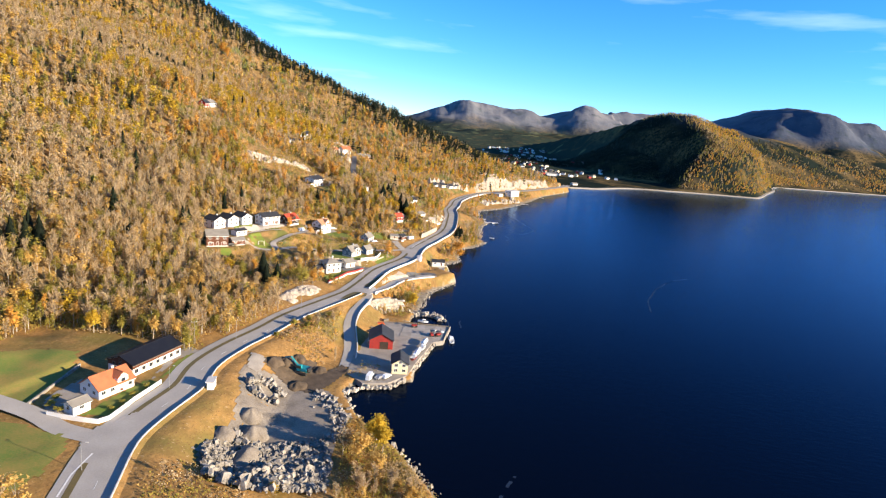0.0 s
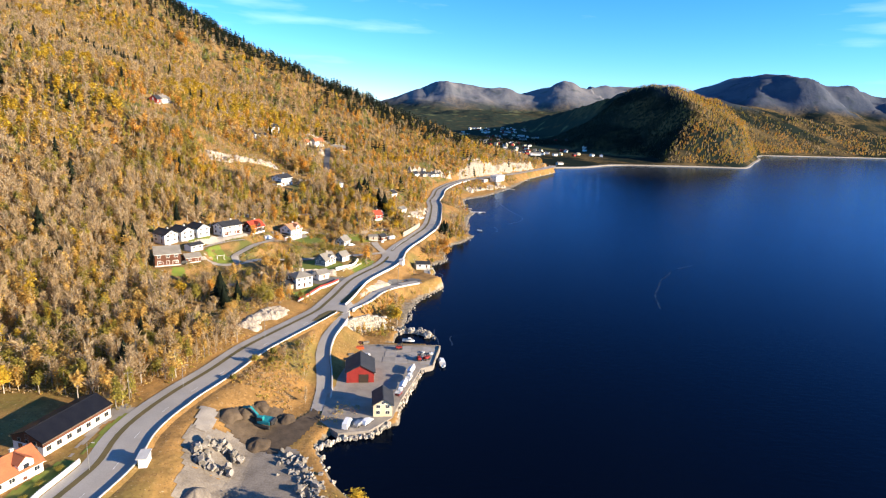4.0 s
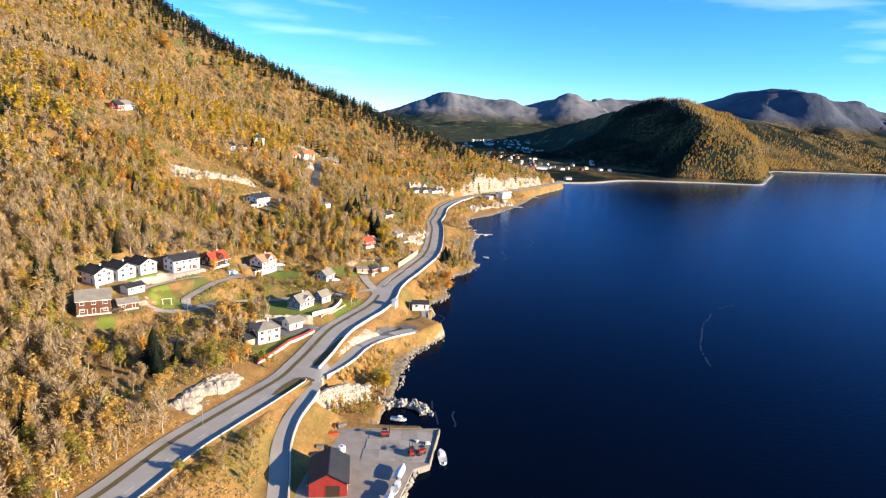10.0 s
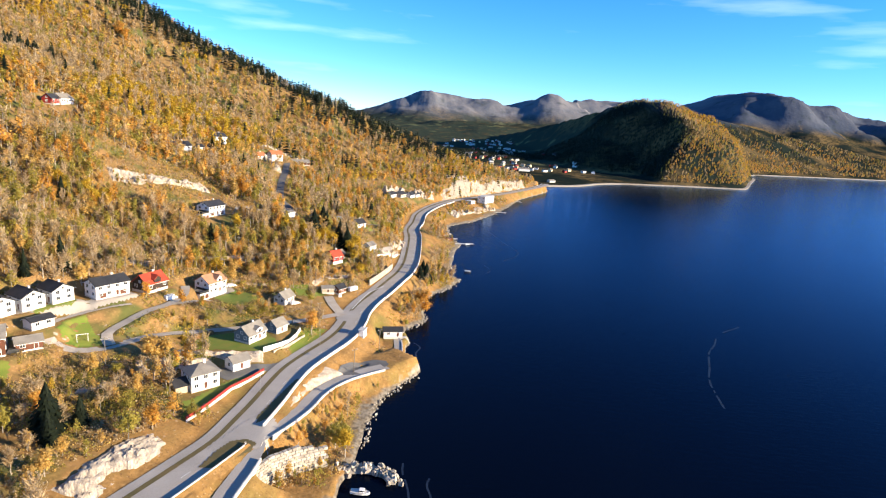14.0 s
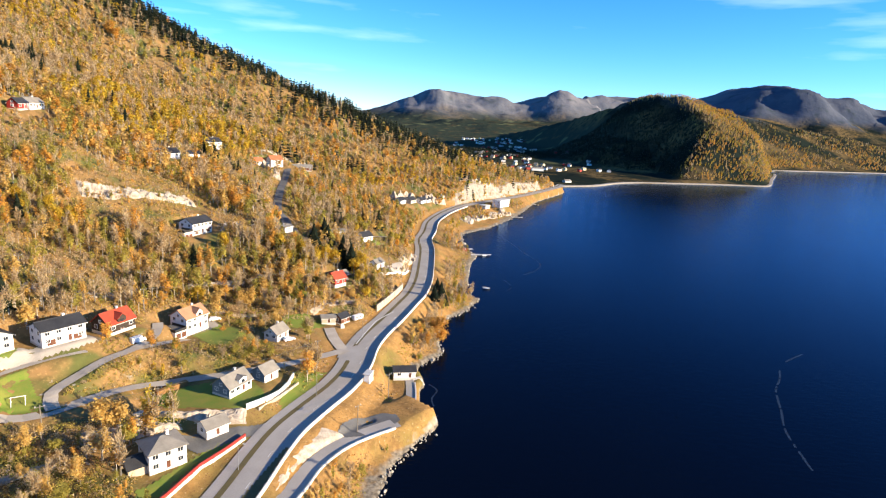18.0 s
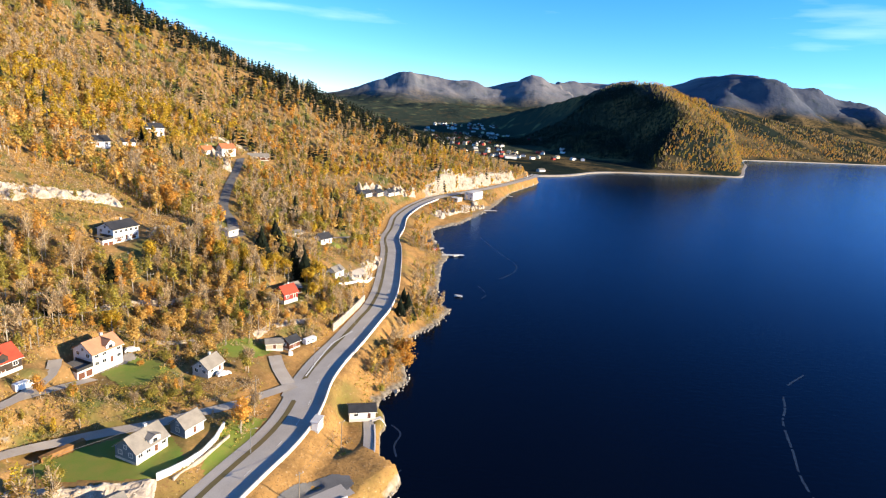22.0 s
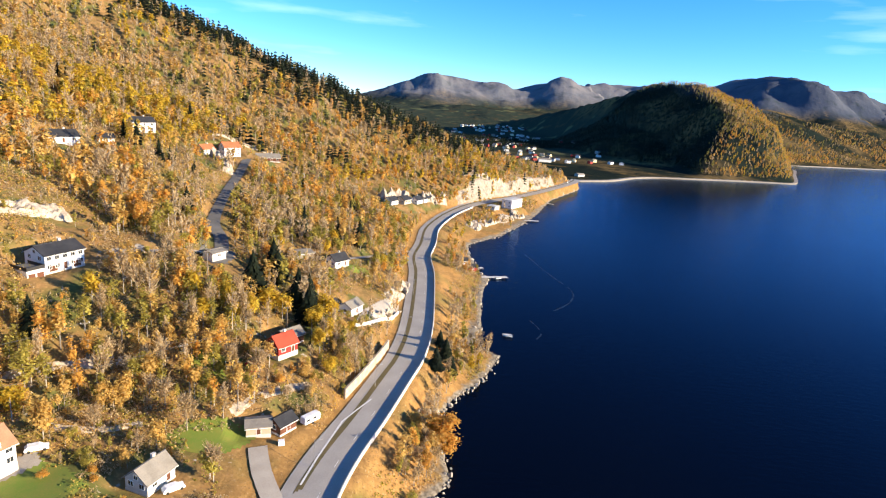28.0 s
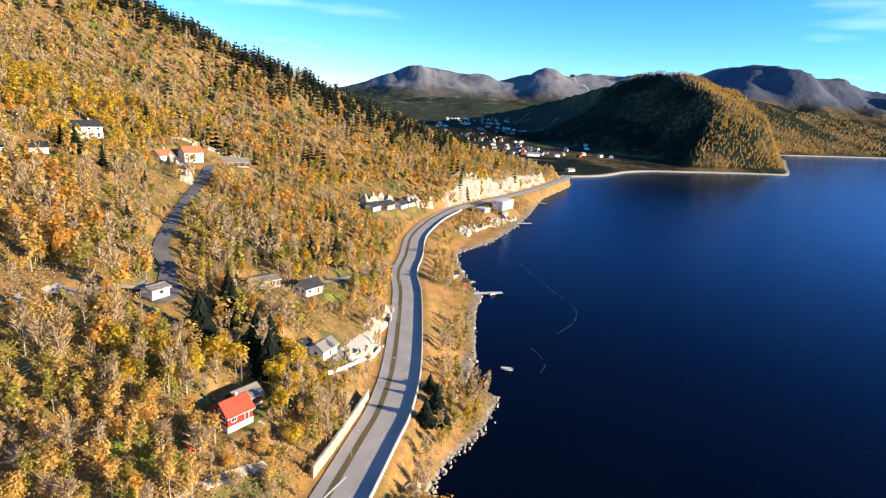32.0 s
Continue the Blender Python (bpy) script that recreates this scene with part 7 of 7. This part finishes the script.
    if kind == "bare":
        return broadleaf(n, size, pick.uniform(0.10, 0.155), True)
    return broadleaf(n, size, pick.uniform(0.12, 0.185))


KINDS = ("bare", "ochre", "olive", "orange", "golden", "spruce")
FORMS = {(k, d): [sort_of(k, d) for _ in range(6)] for k in KINDS for d in ("near", "mid", "far")}

# keep trees off what is built
CLEAR = [(x, y, l / 2 + 3.5, w / 2 + 4.0, t) for x, y, t, l, w, z in SITES.values()]
CLEAR += [(x + 6, y - 7, 7, 8, 0) for s, (x, y, t, l, w, z) in SITES.items() if s not in ("red_house", "red_annex", "white_shed", "white_lean", "far_white", "flat_garage")]
CLEAR += [(-100, 170, 18, 30, -20), (-60, 366, 17, 12, 20), (-68, 398, 9, 10, 20), (3, 371, 10, 8, 50), (8, 395, 6, 14, -8), (-10, 262, 24, 30, 0), (-104, 143, 26, 18, 0),
          (-120, 190, 22, 26, 0), (-44, 182, 30, 34, 0), (-103, 352, 18, 12, 60), (-88, 345, 16, 14, 30), (-33, 425, 12, 8, 20), (-10, 520, 8, 14, 0), (-60, 288, 7, 20, -32), (-30, 420, 6, 12, 10), (-47, 344, 12, 6, 35), (-56, 352, 16, 4, 5)]
# thinner stretches of wood: centre, reach, share of trees kept
GLADES = [(-122, 478, 42, 34, 0.22), (-104, 600, 22, 50, 0.6), (-60, 402, 34, 34, 0.45), (-98, 340, 26, 26, 0.25), (-80, 300, 25, 32, 0.38), (-16, 545, 18, 36, 0.5), (-140, 405, 40, 16, 0.35), (-96, 690, 30, 30, 0.4), (0, 730, 40, 50, 0.5), (-190, 480, 40, 24, 0.5), (-80, 288, 9, 12, 0.2)]


def open_ground(x, y):
    """True where a tree may stand."""
    xw, xs = np.interp(y, ROAD_Y, ROAD_X), np.interp(y, SHORE_Y, SHORE_X)
    ok = (x < xw - 15.5) | ((x > xw + 3.5) & (x < xs - 1.5))
    for cx, cy, hx, hy, t in CLEAR:
        c, s = math.cos(radians(t)), math.sin(radians(t))
        px, py = (x - cx) * c + (y - cy) * s, -(x - cx) * s + (y - cy) * c
        ok &= ~((np.abs(px) < hx) & (np.abs(py) < hy))
    for line, half in list(DRIVES.values()) + list(LANES.values()):
        ok &= along(x, y, line)[0] > half + 2.2
    return ok


def plant(step, x0, x1, y0, y1):
    gx2, gy2 = np.meshgrid(np.arange(x0, x1, step), np.arange(y0, y1, step))
    x = gx2.ravel() + pick.uniform(-0.55, 0.55, gx2.size) * step
    y = gy2.ravel() + pick.uniform(-0.55, 0.55, gx2.size) * step
    return x, y


def choose(x, y):
    """The kind and height of a tree at each place, in drifts."""
    drift, patch = rough(x, y, 170, 51, 3), rough(x, y, 45, 52, 3)
    u = pick.uniform(size=len(x)) + drift * 0.55 - 0.22 * ramp(np.interp(y, ROAD_Y, ROAD_X) - x, 150, 330)
    kind = np.select([u < 0.36, u < 0.60, u < 0.97], [0, 1, 2], 3)
    kind = np.where((patch > 0.30) & (pick.uniform(size=len(x)) < np.where(y < 340, 0.12, 0.38)), 4, kind)
    kind = np.where((np.hypot((x + 185) / 60, (y - 640) / 90) < 1) & (pick.uniform(size=len(x)) < 0.4), 4, kind)
    xw = np.interp(y, ROAD_Y, ROAD_X)
    d = xw - x
    fir = 0.012 + 0.85 * ramp(y, 820, 890) * ramp(d, 60, 140) + 0.5 * ramp(rough(x, y, 60, 53, 3), 0.34, 0.5) + 0.10 * ramp(d, 380, 520)
    kind = np.where(pick.uniform(size=len(x)) < fir, 5, kind)
    tall = np.array([10.5, 9.5, 8.5, 9.5, 10.0, 12.5])[kind] * pick.uniform(0.6, 1.3, len(x))
    return kind, tall


def grove(name, x, y, z, kind, tall, detail, label):
    """Joins many trees into one crown mesh for each kind and one mesh of trunks."""
    wood = []
    for ki, kn in enumerate(KINDS):
        at = np.nonzero(kind == ki)[0]
        if not len(at):
            continue
        form = pick.randint(0, 6, len(at))
        out = []
        for fi in range(6):
            sel = at[form == fi]
            if not len(sel):
                continue
            a = pick.uniform(0, 2 * np.pi, len(sel))
            c, s, h = np.cos(a), np.sin(a), tall[sel]
            fat = h * pick.uniform(0.85, 1.2, len(sel))
            for which, store in ((0, out), (1, wood)):
                v = FORMS[(kn, detail)][fi][which]
                if which == 1 and detail == "far":
                    v = v[:6] if kn != "spruce" else v
                p = np.empty((len(sel),) + v.shape)
                p[..., 0] = (v[None, ..., 0] * c[:, None, None] - v[None, ..., 1] * s[:, None, None]) * fat[:, None, None] + x[sel][:, None, None]
                p[..., 1] = (v[None, ..., 0] * s[:, None, None] + v[None, ..., 1] * c[:, None, None]) * fat[:, None, None] + y[sel][:, None, None]
                p[..., 2] = v[None, ..., 2] * h[:, None, None] + z[sel][:, None, None]
                store.append(p.reshape(-1, 3, 3))
        tagged(triangles(name + "_" + kn, np.concatenate(out), LEAF[kn]), label[kn], "trees", "", "stuff")
    tagged(triangles(name + "_trunks", np.concatenate(wood), BARK), "grey trunks and limbs of the hillside woods", "trees", "", "stuff")


WORDS = {"bare": "half-bare brown birches on the hillside", "ochre": "ochre autumn birches on the hillside", "olive": "olive green trees still in leaf on the slope",
         "orange": "orange autumn trees on the hillside", "golden": "golden yellow aspens on the hillside", "spruce": "dark green spruces on the slope and ridge"}
for detail, step, (x0, x1, y0, y1) in (("near", 3.35, (-180, 60, 120, 480)), ("mid", 4.1, (-420, 60, 200, 720)), ("far", 4.9, (-760, 240, 200, 1060))):
    x, y = plant(step, x0, x1, y0, y1)
    seen = (x > -0.86 * (y - 5) - 12)
    if detail == "mid":
        seen &= ~((x > -180) & (y < 480))
    if detail == "far":
        seen &= ~((x > -180) & (y < 480)) & ~((x > -420) & (y > 200) & (y < 720))
    thin = rough(x, y, 55, 61, 3) + 0.5
    open_to = np.ones(len(x))
    for cx, cy, rx, ry, keep in GLADES:
        open_to = np.where(np.hypot((x - cx) / rx, (y - cy) / ry) < 1 + rough(x, y, 14, 66, 2) * 0.5, np.minimum(open_to, keep), open_to)
    xw = np.interp(y, ROAD_Y, ROAD_X)
    shoreward = x > xw
    seen &= np.where(shoreward, (rough(x, y, 30, 62, 2) > np.where((y > 425) & (y < 720), -0.16, 0.12)) & (x > xw + 8), pick.uniform(size=len(x)) < (0.46 + thin * 0.9) * (0.45 + 0.55 * open_to))
    low_wood = open_to
    x, y, low_wood = x[seen], y[seen], low_wood[seen]
    ok = open_ground(x, y)
    x, y, low_wood = x[ok], y[ok], low_wood[ok]
    z = land(x, y)
    ok = z > 1.2
    x, y, z, low_wood = x[ok], y[ok], z[ok], low_wood[ok]
    kind, tall = choose(x, y)
    kind = np.where((low_wood < 0.6) & (kind == 5), 2, kind)
    tall = tall * np.where(low_wood < 1, 0.22 + 0.6 * low_wood, 1) * np.where((low_wood < 1) & (pick.uniform(size=len(x)) < 0.06), 1.9, 1)
    tall = np.where(x > np.interp(y, ROAD_Y, ROAD_X), tall * np.where(y > 425, 0.72, 0.5), tall)
    for sx, sy, st, sl, sw, sz in SITES.values():
        tall = np.where(np.hypot(x - sx - 9, y - sy + 13) < 11, np.minimum(tall, 4.5), tall)
    kind = np.where((x > np.interp(y, ROAD_Y, ROAD_X)) & (kind == 5), 0, kind)
    grove("wood_" + detail, x, y, z - 0.2, kind, tall, detail, WORDS)

# undergrowth on the near slope
x, y = plant(1.45, -190, 45, 130, 640)
low = open_ground(x, y) & (x > -0.86 * (y - 5)) & (rough(x, y, 16, 71, 3) > -0.34)
x, y = x[low], y[low]
z = land(x, y)
x, y, z = x[z > 1], y[z > 1], z[z > 1]
seaward = x > np.interp(y, ROAD_Y, ROAD_X)
keep = ~seaward | ((x > np.interp(y, ROAD_Y, ROAD_X) + 6) & (rough(x, y, 11, 73, 3) > np.where(y > 425, -0.08, 0.14)))
x, y, z = x[keep], y[keep], z[keep]
tone = rough(x, y, 13, 72, 2) + pick.normal(size=len(x)) * 0.22
kind = np.select([tone < -0.02, tone < 0.20], [0, 1], 2)
for ki, kn in ((0, "bare"), (1, "ochre"), (2, "olive")):
    s = kind == ki
    n = int(s.sum())
    tall = pick.uniform(0.35, 1.0, n) ** 1.5 * np.where(rough(x[s], y[s], 9, 74, 2) > 0.08, 2.6, 1.5)
    c = np.repeat(np.stack([x[s], y[s], z[s] + tall * 0.45], 1), 13, 0) + pick.normal(size=(13 * n, 3)) * np.repeat(np.stack([tall * 0.45, tall * 0.45, tall * 0.34], 1), 13, 0)
    tagged(triangles("scrub_" + kn, scraps(c, pick.uniform(0.14, 0.36, len(c))), LEAF[kn]), "low scrub and bushes on the slope", "scrub", "", "stuff")

# thickets between the gardens and along the shore: outline, height, spacing
THICKETS = [
    ([(-82, 352), (-76, 366), (-68, 376), (-56, 383), (-44, 390), (-36, 399), (-30, 408), (-37, 410), (-42, 403), (-55, 402), (-62, 392), (-74, 392), (-80, 380), (-87, 365)], 2.4, 1.0),
    ([(-106, 330), (-92, 333), (-80, 340), (-75, 347), (-71, 343), (-76, 335), (-70, 326), (-63, 318), (-58, 306), (-72, 298), (-92, 308), (-110, 322)], 2.6, 1.0),
    ([(-41, 360), (-37.6, 370), (-35.6, 379), (-33.6, 378), (-36, 369), (-38.6, 361)], 1.3, 0.7),
    ([(-60, 230), (-54, 244), (-44, 262), (-39, 276), (-38, 262), (-37, 250), (-36, 238), (-46, 230)], 1.3, 1.1),
    ([(-20, 176), (-12, 182), (-2, 171), (6, 158), (16, 138), (0, 138), (-18, 148)], 2.0, 1.0),
    ([(-92, 346), (-84, 356), (-80, 366), (-86, 372), (-92, 362), (-97, 352)], 1.5, 0.9),
    ([(-96, 372), (-88, 366), (-82, 372), (-86, 378), (-90, 386), (-94, 378)], 1.4, 0.9),
    ([(-110, 398), (-96, 412), (-80, 428), (-62, 440), (-50, 436), (-60, 424), (-74, 418), (-88, 404), (-100, 394)], 1.6, 1.2),
]
GREENS = [[(-77, 401), (-70, 411), (-58, 405), (-60, 394), (-67, 391)], [(-75, 359), (-67, 355), (-56, 356), (-43.5, 357), (-40, 366), (-46, 374), (-57, 374), (-66, 369)],
          [(-107, 339), (-108, 347), (-105, 352), (-98, 346), (-93, 341.5), (-98, 337.6), (-104, 336.6)], [(-116, 318), (-109, 320), (-106, 314), (-112, 312)]]
store = {"bare": [], "ochre": [], "olive": []}
for outline, most, step in THICKETS:
    ox, oy = [p[0] for p in outline], [p[1] for p in outline]
    x, y = plant(step, min(ox), max(ox), min(oy), max(oy))
    ok = inside(x, y, outline) & (pick.uniform(size=len(x)) < 0.82)
    for poly in GREENS:
        ok &= ~inside(x, y, poly)
    for sx, sy, st, sl, sw, sz in SITES.values():
        ok &= np.hypot(x - sx, y - sy) > max(sl, sw) * 0.62 + 0.6
    for line, half in list(DRIVES.values()) + list(LANES.values()):
        ok &= along(x, y, line)[0] > half + 1.0
    x, y = x[ok], y[ok]
    z = land(x, y)
    tone = rough(x, y, 7, 76, 2) + pick.normal(size=len(x)) * 0.2
    kind = np.select([tone < -0.06, tone < 0.10], [0, 1], 2)
    for ki, kn in enumerate(("bare", "ochre", "olive")):
        s2 = kind == ki
        n = int(s2.sum())
        tall = most * pick.uniform(0.3, 1.0, n) ** 1.3
        c = np.repeat(np.stack([x[s2], y[s2], z[s2] + tall * 0.48], 1), 22, 0) + pick.normal(size=(22 * n, 3)) * np.repeat(np.stack([tall * 0.30, tall * 0.30, tall * 0.28], 1), 22, 0)
        store[kn].append(scraps(c, pick.uniform(0.10, 0.26, len(c))))
for kn, sets in store.items():
    tagged(triangles("thicket_" + kn, np.concatenate(sets), LEAF[kn]), "dense autumn brush between the gardens and along the shore", "scrub", "", "stuff")

# woods of the headland across the water
x, y = plant(6.0, 60, 1300, 1250, 2150)
z = land(x, y)
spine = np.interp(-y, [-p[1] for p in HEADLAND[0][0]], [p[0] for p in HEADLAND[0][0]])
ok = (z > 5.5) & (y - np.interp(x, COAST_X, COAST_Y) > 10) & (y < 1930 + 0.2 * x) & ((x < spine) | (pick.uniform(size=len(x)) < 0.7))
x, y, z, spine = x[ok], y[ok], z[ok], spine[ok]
# west of the crest, dark spruce colour also paints in that flank's shade
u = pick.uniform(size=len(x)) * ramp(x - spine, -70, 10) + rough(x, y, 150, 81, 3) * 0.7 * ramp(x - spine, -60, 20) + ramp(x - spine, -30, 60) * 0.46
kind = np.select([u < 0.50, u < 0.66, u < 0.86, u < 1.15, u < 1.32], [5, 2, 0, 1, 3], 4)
tall = pick.uniform(6, 11, len(x))
HEAD_WORDS = {k: v.replace("hillside", "headland").replace("slope and ridge", "headland").replace("slope", "headland") for k, v in WORDS.items()}
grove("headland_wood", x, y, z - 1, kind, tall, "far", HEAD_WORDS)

# woods of the foothill behind it
x, y = plant(13, 1000, 2300, 1900, 2700)
z = land(x, y)
ok = (z > 4) & (y - np.interp(x, COAST_X, COAST_Y) > 14) & (y - np.interp(x, COAST_X, COAST_Y) < 420) & (rough(x, y, 90, 84, 2) > -0.25)
x, y, z = x[ok], y[ok], z[ok]
u = pick.uniform(size=len(x)) + rough(x, y, 190, 83, 3) * 0.9 - ramp(z, 60, 150) * 0.25
kind = np.select([u < 0.34, u < 0.48, u < 0.70, u < 0.95], [5, 2, 0, 1], 3)
grove("foothill_wood", x, y, z - 1, kind, pick.uniform(8, 14, len(x)), "far", HEAD_WORDS)

# ---- single trees ----
NAMES = {"bare": ("birch_tree", "half-bare brown birch with a pale trunk"), "ochre": ("birch_tree", "ochre autumn birch with a pale trunk"), "olive": ("willow_tree", "olive green willow still in leaf"),
         "orange": ("birch_tree", "glowing orange autumn birch"), "golden": ("aspen_tree", "golden yellow aspen in full autumn colour"), "spruce": ("spruce_tree", "dark green spruce with drooping boughs")}


def model(kind):
    if kind == "spruce":
        crown, wood = spruce_tree(19, 15, 0.25)
    elif kind == "bare":
        crown, wood = broadleaf(800, 0.038, 0.18, True)
    else:
        crown, wood = broadleaf(900, 0.043, 0.22)
    name, label = NAMES[kind]
    t = thing(name, 0, -900, 0, 0, label, "tree", "trees of the near slope")
    triangles("crown", crown, LEAF[kind], t)
    triangles("trunk", wood, BARK, t)
    return t


MODELS = {k: [model(k) for _ in range(3)] for k in KINDS}
used_models = set()


def tree(kind, x, y, high, fat=1.0):
    i = int(lattice(x, y, 3) * 3) % 3
    m = pose(x, y, ground_z(x, y) - 0.15, 0, 0, lattice(x, y, 8) * 360) @ Matrix.Diagonal((high * fat, high * fat, high, 1))
    if (kind, i) not in used_models:
        used_models.add((kind, i))
        ob = MODELS[kind][i]
    else:
        ob = copy_thing(MODELS[kind][i], Matrix.Identity(4))
    ob.matrix_basis = m
    return ob


PLACED = [("golden", -22, 470, 9, 1.1), ("golden", -20, 476, 10, 1.0), ("golden", -18, 464, 7, 1.2), ("ochre", -24, 457, 5, 1.4), ("golden", -26, 478, 10, 1.0), ("ochre", -15, 470, 6, 1.3), ("orange", -30, 451, 4, 1.5), ("ochre", -36, 453, 4.5, 1.4), ("olive", -41, 458, 4, 1.5), ("golden", -44, 470, 10, 1.1), ("golden", -40, 478, 11, 1.1), ("golden", -36, 480, 10, 1.1), ("bare", -27, 447, 4, 1.4), ("ochre", -21, 452, 4, 1.5), ("olive", -46, 449, 3.5, 1.6), ("golden", -12, 478, 6, 1.2), ("ochre", -9, 484, 5, 1.4), ("golden", -55, 462, 9, 1.1), ("orange", -64, 470, 11, 1.1),
          ("orange", 17.0, 447.5, 11.5, 1.5), ("orange", 18.0, 443.5, 9, 1.5), ("ochre", 14.0, 442.5, 7.5, 1.4), ("orange", 15.5, 451.5, 9, 1.4), ("golden", -7.5, 309, 9, 1.2), ("olive", -11, 313, 8.5, 1.2), ("olive", -9, 318, 7, 1.2), ("golden", -10, 174, 10.5, 1.3), ("golden", -7.5, 170, 8.5, 1.4),
          ("ochre", -16, 172, 9.5, 1.3), ("ochre", -14, 166, 9, 1.3), ("bare", -19, 168, 9, 1.3), ("ochre", -8, 160, 7.5, 1.4), ("bare", -3, 155, 6, 1.5), ("ochre", 2, 150, 5, 1.5), ("bare", -12, 153, 5, 1.5), ("golden", -32, 143, 4, 1.2),
          ("spruce", -28, 484, 14, 1.4), ("spruce", -33, 490, 15, 1.4), ("spruce", -30, 494, 13, 1.4), ("spruce", -48, 489, 15, 1.35), ("spruce", -46, 509, 14, 1.4), ("spruce", -43, 503, 13, 1.4),
          ("golden", -24, 490, 11, 1.0), ("golden", -25, 482, 9, 1.0), ("golden", -51, 470, 11, 1.0), ("golden", -47, 466, 9, 1.0), ("golden", -60, 469, 11, 1.0), ("orange", -55, 476, 10, 1.0), ("golden", -83, 456, 10, 1.0), ("orange", -66, 478, 10, 1.0),
          ("orange", -96, 510, 13, 1.1), ("orange", -92, 507, 11, 1.0), ("orange", -74, 500, 10, 1.1), ("orange", -71, 488, 9, 1.0), ("spruce", 16, 486, 9, 1.4), ("spruce", 20, 496, 9, 1.5), ("spruce", 22, 490, 7, 1.5), ("spruce", 18, 503, 7, 1.4), ("olive", 25, 500, 5, 1.5), ("ochre", 24, 508, 5, 1.6),
          ("orange", -92.7, 372.5, 7.5, 0.8), ("orange", -81, 377.5, 7, 0.9), ("bare", -28.6, 390.4, 9.5, 0.8), ("golden", -21, 492, 8, 1.0), ("ochre", -17, 484, 7, 1.1), ("golden", -19, 478, 6, 1.1), ("golden", -14, 489, 6, 1.1),
          ("golden", -121, 215.5, 9, 1.1), ("golden", -118.8, 264, 8, 1.0), ("orange", -160.5, 266, 11, 1.0), ("olive", -220.7, 346.6, 13, 1.1), ("olive", -216, 342, 11, 1.1), ("olive", -189, 353.6, 12, 1.0), ("olive", -204, 288.8, 10, 1.1),
          ("spruce", -177, 251, 15, 1.0), ("spruce", -173, 254, 14, 1.0), ("spruce", -169, 257, 15, 1.0), ("spruce", -181, 249, 13, 1.0), ("spruce", -175, 259, 13, 1.0), ("olive", -162, 398, 11, 1.3), ("olive", -158, 402, 10, 1.2), ("spruce", -84, 295, 14, 1.35), ("spruce", -78, 299, 9, 1.1), ("spruce", -81, 290, 10, 1.1),
          ("golden", -145, 436, 10, 1.1), ("golden", -141, 440, 10, 1.2), ("golden", -150, 441, 9, 1.1), ("golden", -158, 436, 9, 1.1), ("golden", -163, 440, 8, 1.1), ("golden", -390, 668, 16, 1.5), ("golden", -380, 668, 15, 1.5), ("golden", -370, 672, 14, 1.5), ("golden", -398, 664, 14, 1.4),
          ("orange", -308, 811, 15, 1.4), ("orange", -300, 808, 14, 1.4), ("ochre", -85, 470, 8, 1.0), ("olive", -65.3, 356, 3.2, 1.5), ("orange", -67.2, 405.3, 2.4, 1.8), ("orange", -59, 409, 2.2, 1.8), ("orange", -57.7, 406.5, 2.0, 1.8), ("orange", -50.2, 402.5, 2.0, 1.8),
          ("olive", -64, 413, 3.0, 1.7), ("olive", -61, 410.5, 3.0, 1.7), ("olive", -57, 388, 4.0, 1.5), ("olive", -52, 391, 4.0, 1.5), ("olive", -46, 394, 4.0, 1.5), ("bare", -60, 384, 5.0, 1.2), ("olive", -69, 419, 3.0, 1.6), ("olive", 9, 424, 3.5, 1.6), ("bare", 6, 430, 4.5, 1.6), ("bare", 10, 437, 5, 1.5), ("bare", 12, 458, 5, 1.5), ("ochre", 9, 452, 4.5, 1.6),
          ("olive", -55, 246, 3.5, 1.8), ("olive", -50, 252, 3.5, 1.8), ("olive", -49, 246, 3, 1.8), ("olive", -43, 262, 3, 1.8), ("olive", -58, 232, 2.5, 1.8), ("olive", -98, 161.5, 2.6, 1.8), ("olive", -102, 164, 2.8, 1.8), ("olive", -103, 168, 2.4, 1.8), ("olive", -86, 166, 1.6, 2.0), ("olive", -85, 170, 1.6, 2.0), ("olive", -84.5, 175, 1.8, 2.0), ("olive", -83.5, 181, 1.8, 2.0)]
for row in PLACED:
    tree(*row)

# the wood edge nearest the road
edge = np.random.RandomState(23)
done = 0
while done < 165:
    y = edge.uniform(200, 600)
    d = edge.uniform(17, 75)
    x = float(np.interp(y, ROAD_Y, ROAD_X)) - d
    if not bool(open_ground(np.array([x]), np.array([y]))[0]):
        continue
    kind = ("bare", "ochre", "olive", "orange", "golden", "spruce")[edge.choice(6, p=[0.40, 0.27, 0.20, 0.08, 0.05, 0.0])]
    high = edge.uniform(5, 10.5)
    if any(math.hypot(x - q[0] - 9, y - q[1] + 13) < 11 for q in SITES.values()):
        high = min(high, 4.5)
    tree(kind, x, y, high, edge.uniform(0.9, 1.2))
    done += 1
for kind, i in [(k, i) for k in KINDS for i in range(3)]:
    if (kind, i) not in used_models:
        tree(kind, -130.0 - 7 * i, 300.0 + 11 * KINDS.index(kind), 8)
        MODELS[kind][i].matrix_basis = pose(-135.0 - 6 * i, 290.0 + 5 * KINDS.index(kind), ground_z(-135.0 - 6 * i, 290.0 + 5 * KINDS.index(kind))) @ Matrix.Diagonal((8, 8, 8, 1))
